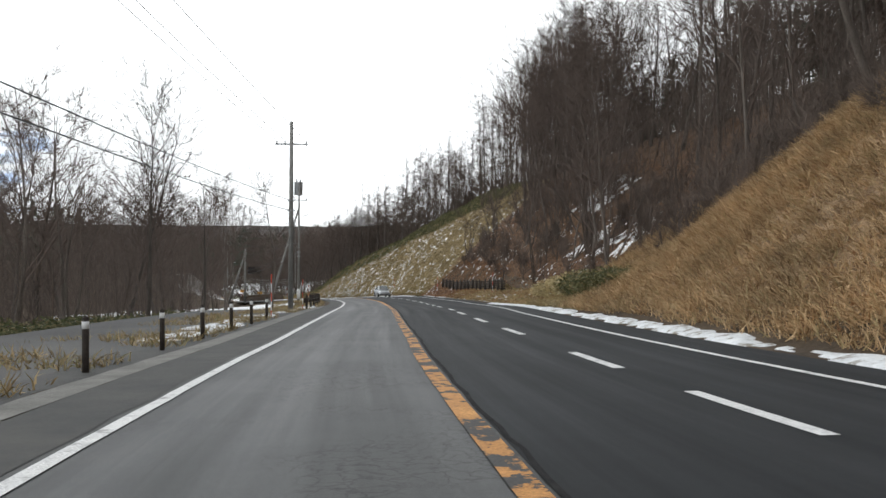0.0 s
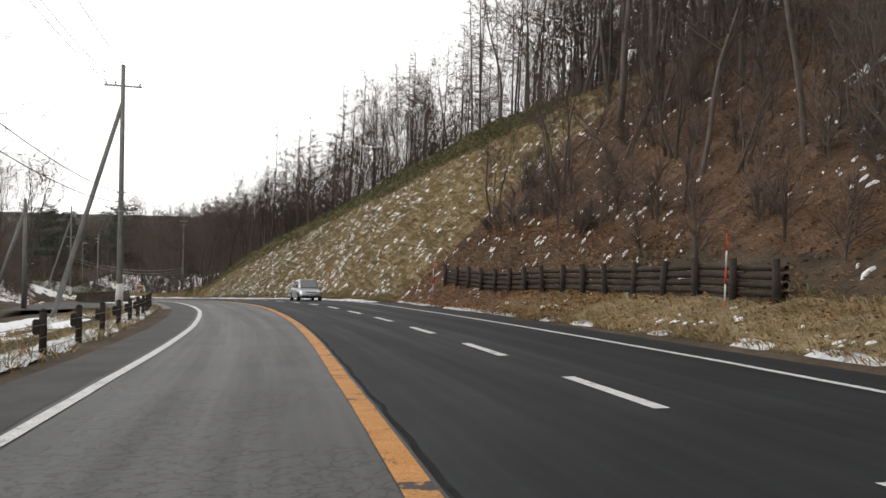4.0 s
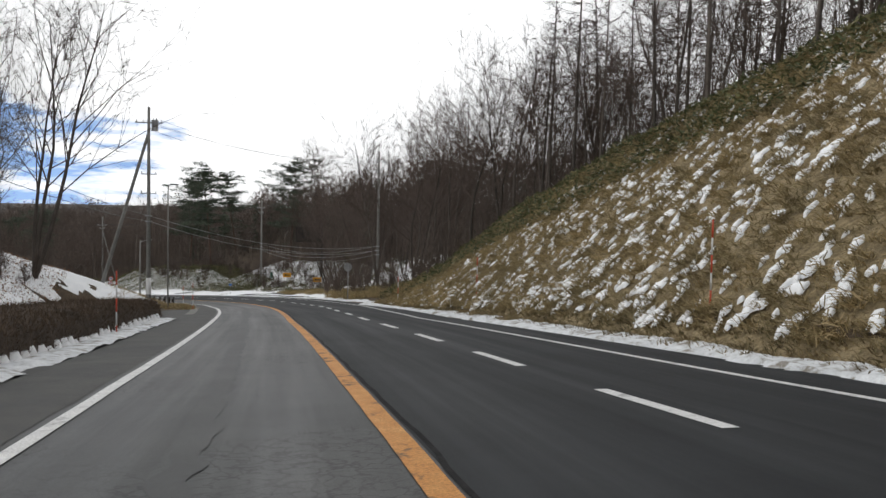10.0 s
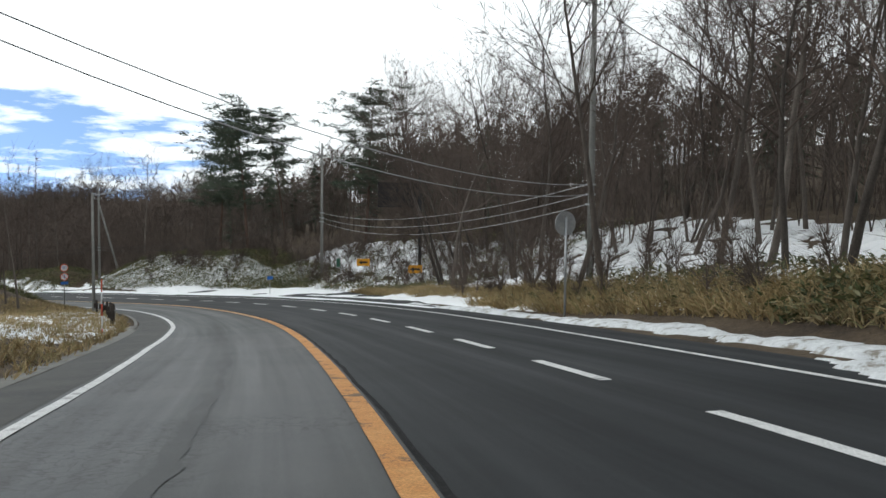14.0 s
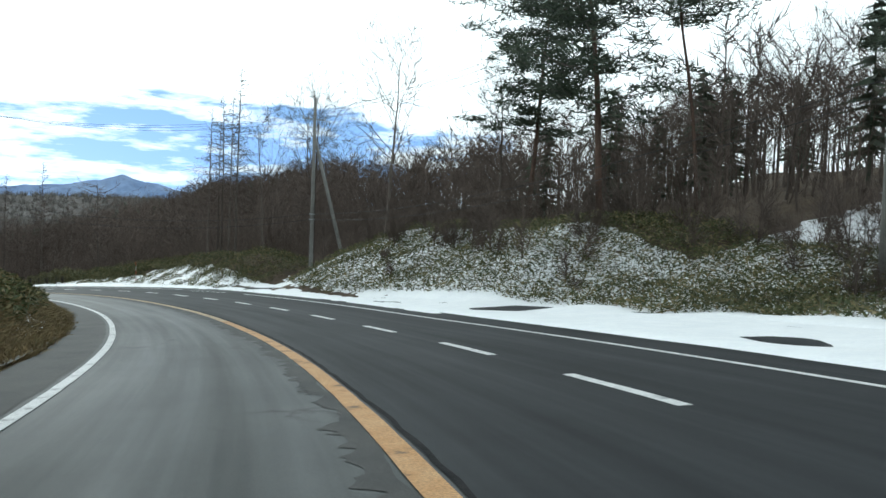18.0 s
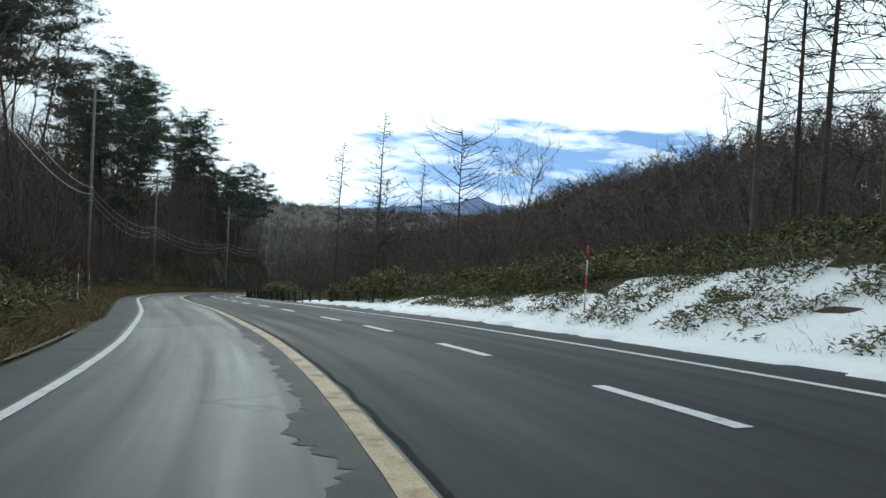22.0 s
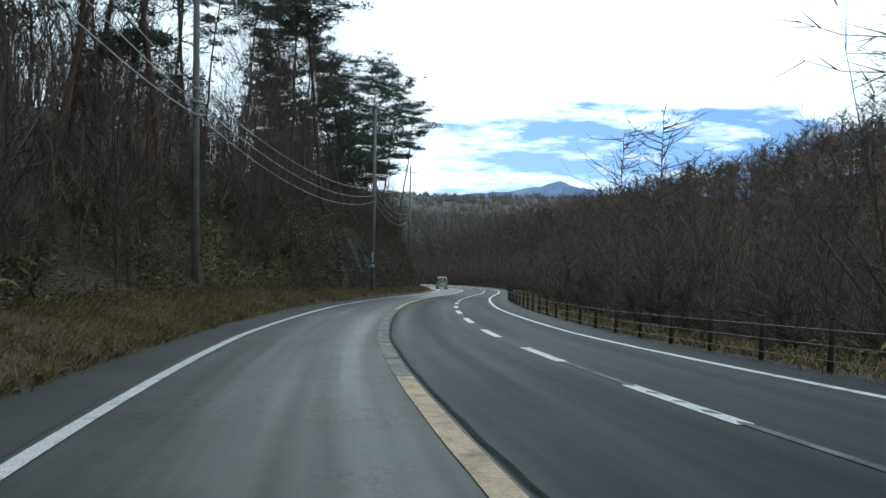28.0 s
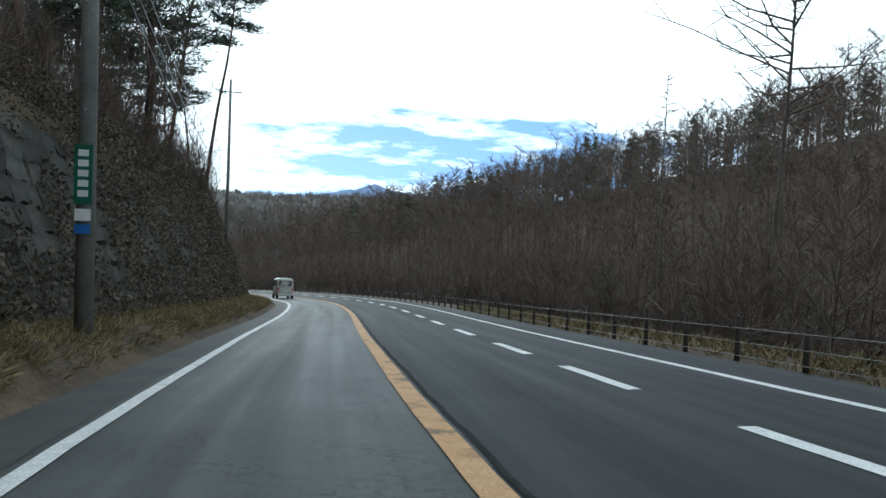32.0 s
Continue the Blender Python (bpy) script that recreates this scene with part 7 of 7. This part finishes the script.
def loft(rows, power=4.0, n=20):
    """A closed skin through rounded sections (y, half width at foot, half width at top, foot z, top z)."""
    t = np.arange(n) * 2 * np.pi / n
    c, s = np.cos(t), np.sin(t)
    rx, rz = np.sign(c) * np.abs(c) ** (2 / power), np.sign(s) * np.abs(s) ** (2 / power)
    v, f = [], []
    for y, wb, wt, z0, z1 in rows:
        k = (rz + 1) / 2
        v.append(np.stack([rx * (wb + (wt - wb) * k), np.full(n, y), z0 + (z1 - z0) * k], -1))
    v = np.concatenate(v)
    for r in range(len(rows) - 1):
        for i in range(n):
            j = (i + 1) % n
            f.append((r * n + i, r * n + j, (r + 1) * n + j, (r + 1) * n + i))
    ends = len(v)
    first, last = v[:n].mean(0), v[-n:].mean(0)
    v = np.concatenate([v, [first, last]])
    for i in range(n):
        j = (i + 1) % n
        f.append((ends, j, i, ends))
        f.append((ends + 1, (len(rows) - 1) * n + i, (len(rows) - 1) * n + j, ends + 1))
    bm = bmesh.new()
    vs = [bm.verts.new(p) for p in v]
    for q in f:
        q = list(dict.fromkeys(q))
        bm.faces.new([vs[i] for i in q])
    bmesh.ops.recalc_face_normals(bm, faces=bm.faces[:])
    return bm


M_SILVER = material("silver_paint", (0.42, 0.44, 0.46), 0.3, 0.65, 0.5)
M_VANPAINT = material("pale_paint", (0.5, 0.5, 0.47), 0.35, 0.0, 0.5)
M_GLASS = material("car_glass", (0.03, 0.038, 0.04), 0.05, 0.0, 0.8)
M_GLASS.node_tree.nodes["Principled BSDF"].inputs["IOR"].default_value = 1.7
M_TYRE = mottled("tyre", [(0.3, (0.012, 0.012, 0.012)), (0.7, (0.025, 0.025, 0.025))], 6, 0.85)
M_LAMP = material("clear_lamp", (0.7, 0.72, 0.74), 0.12, 0.2, 0.6)
M_TAIL = material("tail_lamp", (0.45, 0.02, 0.02), 0.2, 0.0, 0.6)
M_AMBER = material("amber_lamp", (0.6, 0.2, 0.03), 0.2, 0.0, 0.6)


def wheel(ob, x, y, r):
    tyre = part("wheel", finish("wheel", rod(r * 0.62, r * 0.62, 0.19, 20, (-0.095, 0, 0), Y90), M_STEEL, True), ob, "", Matrix.Translation((x, y, r)))
    bm = bmesh.new()
    seg, ring = 24, 8
    vs = [[bm.verts.new((math.cos(b) * 0.1, math.cos(a) * (r * 0.8 + math.sin(b) * r * 0.2), math.sin(a) * (r * 0.8 + math.sin(b) * r * 0.2))) for b in np.arange(ring) * 2 * np.pi / ring] for a in np.arange(seg) * 2 * np.pi / seg]
    for i in range(seg):
        for j in range(ring):
            bm.faces.new((vs[i][j], vs[(i + 1) % seg][j], vs[(i + 1) % seg][(j + 1) % ring], vs[i][(j + 1) % ring]))
    part("tyre", finish("tyre", bm, M_TYRE, True), tyre)
    out_x = 0.1 if x > 0 else -0.1
    for k in range(5):
        a = k * 1.2566
        part("spoke", finish("spoke", box(0.02, 0.06, r * 0.5, 0.005, (out_x, 0, r * 0.3)), M_SILVER), tyre, m=pose(0, 0, 0, 72 * k, 0, 0))


def sedan(s, u):
    """A small four-door saloon; +y is its nose."""
    ob = standing("car", s, u, 180, -0.01, 0.0)
    part("body", finish("body", loft([(-2.07, 0.6, 0.62, 0.35, 0.82), (-2.0, 0.76, 0.74, 0.26, 0.93), (-1.6, 0.83, 0.76, 0.2, 0.98), (-0.6, 0.83, 0.77, 0.17, 0.96), (0.5, 0.83, 0.77, 0.17, 0.93), (1.2, 0.83, 0.74, 0.2, 0.88), (1.75, 0.79, 0.66, 0.24, 0.76), (2.02, 0.7, 0.58, 0.3, 0.66), (2.08, 0.55, 0.48, 0.36, 0.58)], 5.0, 28), M_SILVER, True), ob)
    part("cabin", finish("cabin", loft([(-1.78, 0.66, 0.6, 0.86, 0.95), (-1.2, 0.73, 0.54, 0.86, 1.4), (-0.7, 0.75, 0.575, 0.86, 1.475), (-0.1, 0.76, 0.585, 0.86, 1.5), (0.4, 0.75, 0.57, 0.86, 1.465), (0.75, 0.73, 0.57, 0.86, 1.28), (1.4, 0.68, 0.62, 0.82, 0.88)], 7.0, 32), M_SILVER, True), ob)

    def pane(name, pts, push):
        bm = bmesh.new()
        face = bm.faces.new([bm.verts.new(q) for q in pts])
        ext = bmesh.ops.extrude_face_region(bm, geom=[face])
        bmesh.ops.translate(bm, vec=push, verts=[g for g in ext["geom"] if isinstance(g, bmesh.types.BMVert)])
        bmesh.ops.recalc_face_normals(bm, faces=bm.faces[:])
        return part(name, finish(name, bm, M_GLASS), ob, "dark glass")

    pane("windscreen", [(-0.6, 1.36, 0.925), (0.6, 1.36, 0.925), (0.5, 0.56, 1.44), (-0.5, 0.56, 1.44)], (0, 0.05, 0.03))
    pane("rear_window", [(-0.54, -1.76, 0.985), (0.54, -1.76, 0.985), (0.45, -1.26, 1.4), (-0.45, -1.26, 1.4)], (0, -0.04, 0.04))
    for x in (-1, 1):
        def flank(y, z):
            return (x * (0.775 - (z - 0.88) / 0.58 * 0.17), y, z)

        pane("side_window", [flank(*q) for q in ((1.0, 0.955), (0.38, 1.36), (-0.14, 1.385), (-0.16, 0.965))], (x * 0.012, 0, 0))
        pane("side_window", [flank(*q) for q in ((-0.24, 0.965), (-0.22, 1.385), (-0.82, 1.345), (-1.16, 1.16), (-1.22, 0.985))], (x * 0.012, 0, 0))
        part("sill_trim", finish("sill_trim", box(0.02, 1.7, 0.03, 0.006, (0.822 * x, 0.05, 0.27)), M_LAMP), ob)
        part("headlight", finish("headlight", loft([(1.72, 0.1, 0.09, 0.56, 0.7), (1.9, 0.16, 0.13, 0.52, 0.72), (2.03, 0.1, 0.08, 0.55, 0.66)], 3), M_LAMP, True), ob, "clear headlight", Matrix.Translation((0.52 * x, 0, 0.02)))
        part("tail_light", finish("tail_light", box(0.2, 0.06, 0.2, 0.03, (0.62 * x, -2.03, 0.76)), M_TAIL), ob)
        part("side_mirror", finish("side_mirror", box(0.2, 0.11, 0.14, 0.045, (0.89 * x, 0.78, 0.99)), M_SILVER), ob)
        for y in (0.12, -0.85):
            part("door_handle", finish("door_handle", box(0.03, 0.16, 0.035, 0.01, (0.835 * x, y, 0.8)), M_SILVER), ob)
        for y in (0.62, -0.32, -1.2):
            part("door_seam", finish("door_seam", box(0.006, 0.007, 0.56, 0.0, (0.829 * x, y, 0.56)), M_TYRE), ob)
        for y in (1.3, -1.2):
            part("wheel_arch", finish("wheel_arch", rod(0.33, 0.33, 0.06, 24, (0.8 * x - 0.03, y, 0.29), Y90), M_BLACK, True), ob)
            wheel(ob, 0.75 * x, y, 0.29)
    part("grille", finish("grille", box(0.72, 0.05, 0.1, 0.02, (0, 2.05, 0.6)), M_BLACK), ob)
    part("lower_grille", finish("lower_grille", box(1.15, 0.06, 0.11, 0.02, (0, 2.03, 0.36)), M_BLACK), ob)
    part("number_plate", finish("number_plate", box(0.33, 0.02, 0.165, 0.005, (0, 2.1, 0.46)), M_PLAINWHITE), ob, "plain white plate")
    part("plate_bar", finish("plate_bar", box(0.22, 0.006, 0.06, 0.0, (0, 2.113, 0.45)), M_GREEN), ob)
    return tagged(ob, "silver four-door saloon on the uphill lane", "car")


def van(s, u):
    """A small boxy van seen from behind; +y is its nose."""
    ob = standing("van", s, u, 0, -0.01, 0.0)
    part("body", finish("body", loft([(-1.68, 0.66, 0.62, 0.34, 1.7), (-1.6, 0.72, 0.68, 0.24, 1.84), (-0.4, 0.735, 0.69, 0.22, 1.87), (0.9, 0.735, 0.68, 0.22, 1.84), (1.35, 0.73, 0.6, 0.24, 1.4), (1.6, 0.7, 0.58, 0.28, 1.0), (1.68, 0.6, 0.5, 0.34, 0.9)], 7.0, 28), M_VANPAINT, True), ob)
    part("rear_window", finish("rear_window", box(1.12, 0.03, 0.5, 0.05, (0, -1.665, 1.38)), M_GLASS), ob, "dark glass")
    for x in (-1, 1):
        part("side_window", finish("side_window", box(0.02, 1.9, 0.5, 0.04, (0.705 * x, -0.3, 1.4)), M_GLASS), ob, "dark glass")
        part("tail_light", finish("tail_light", box(0.13, 0.05, 0.3, 0.02, (0.6 * x, -1.66, 0.86)), M_TAIL), ob)
        part("indicator", finish("indicator", box(0.13, 0.05, 0.09, 0.02, (0.6 * x, -1.665, 0.64)), M_AMBER), ob)
        part("side_mirror", finish("side_mirror", box(0.14, 0.08, 0.2, 0.03, (0.82 * x, 1.1, 1.2)), M_BLACK), ob)
        for y in (1.15, -1.1):
            wheel(ob, 0.66 * x, y, 0.27)
    part("bumper", finish("bumper", box(1.36, 0.12, 0.22, 0.04, (0, -1.68, 0.36)), M_VANPAINT), ob)
    part("number_plate", finish("number_plate", box(0.33, 0.02, 0.165, 0.005, (0, -1.7, 0.72)), M_PLAINWHITE), ob, "plain white plate")
    part("tailgate_seam", finish("tailgate_seam", box(1.2, 0.012, 0.015, 0.0, (0, -1.692, 0.98)), M_BLACK), ob)
    return tagged(ob, "small pale van driving ahead in the lane", "van")


for ob, turn in ((sedan(110.5, 6.05), 180), (van(505, -0.8), 0)):
    s = 110.5 if turn else 505
    # Both stand on the falling road.
    ob.matrix_basis = Matrix.Translation(ob.matrix_basis.translation) @ pose(0, 0, 0, 0, 0, facing(s)) @ pose(0, 0, 0, -4.6, 0, 0) @ pose(0, 0, 0, 0, 0, turn)
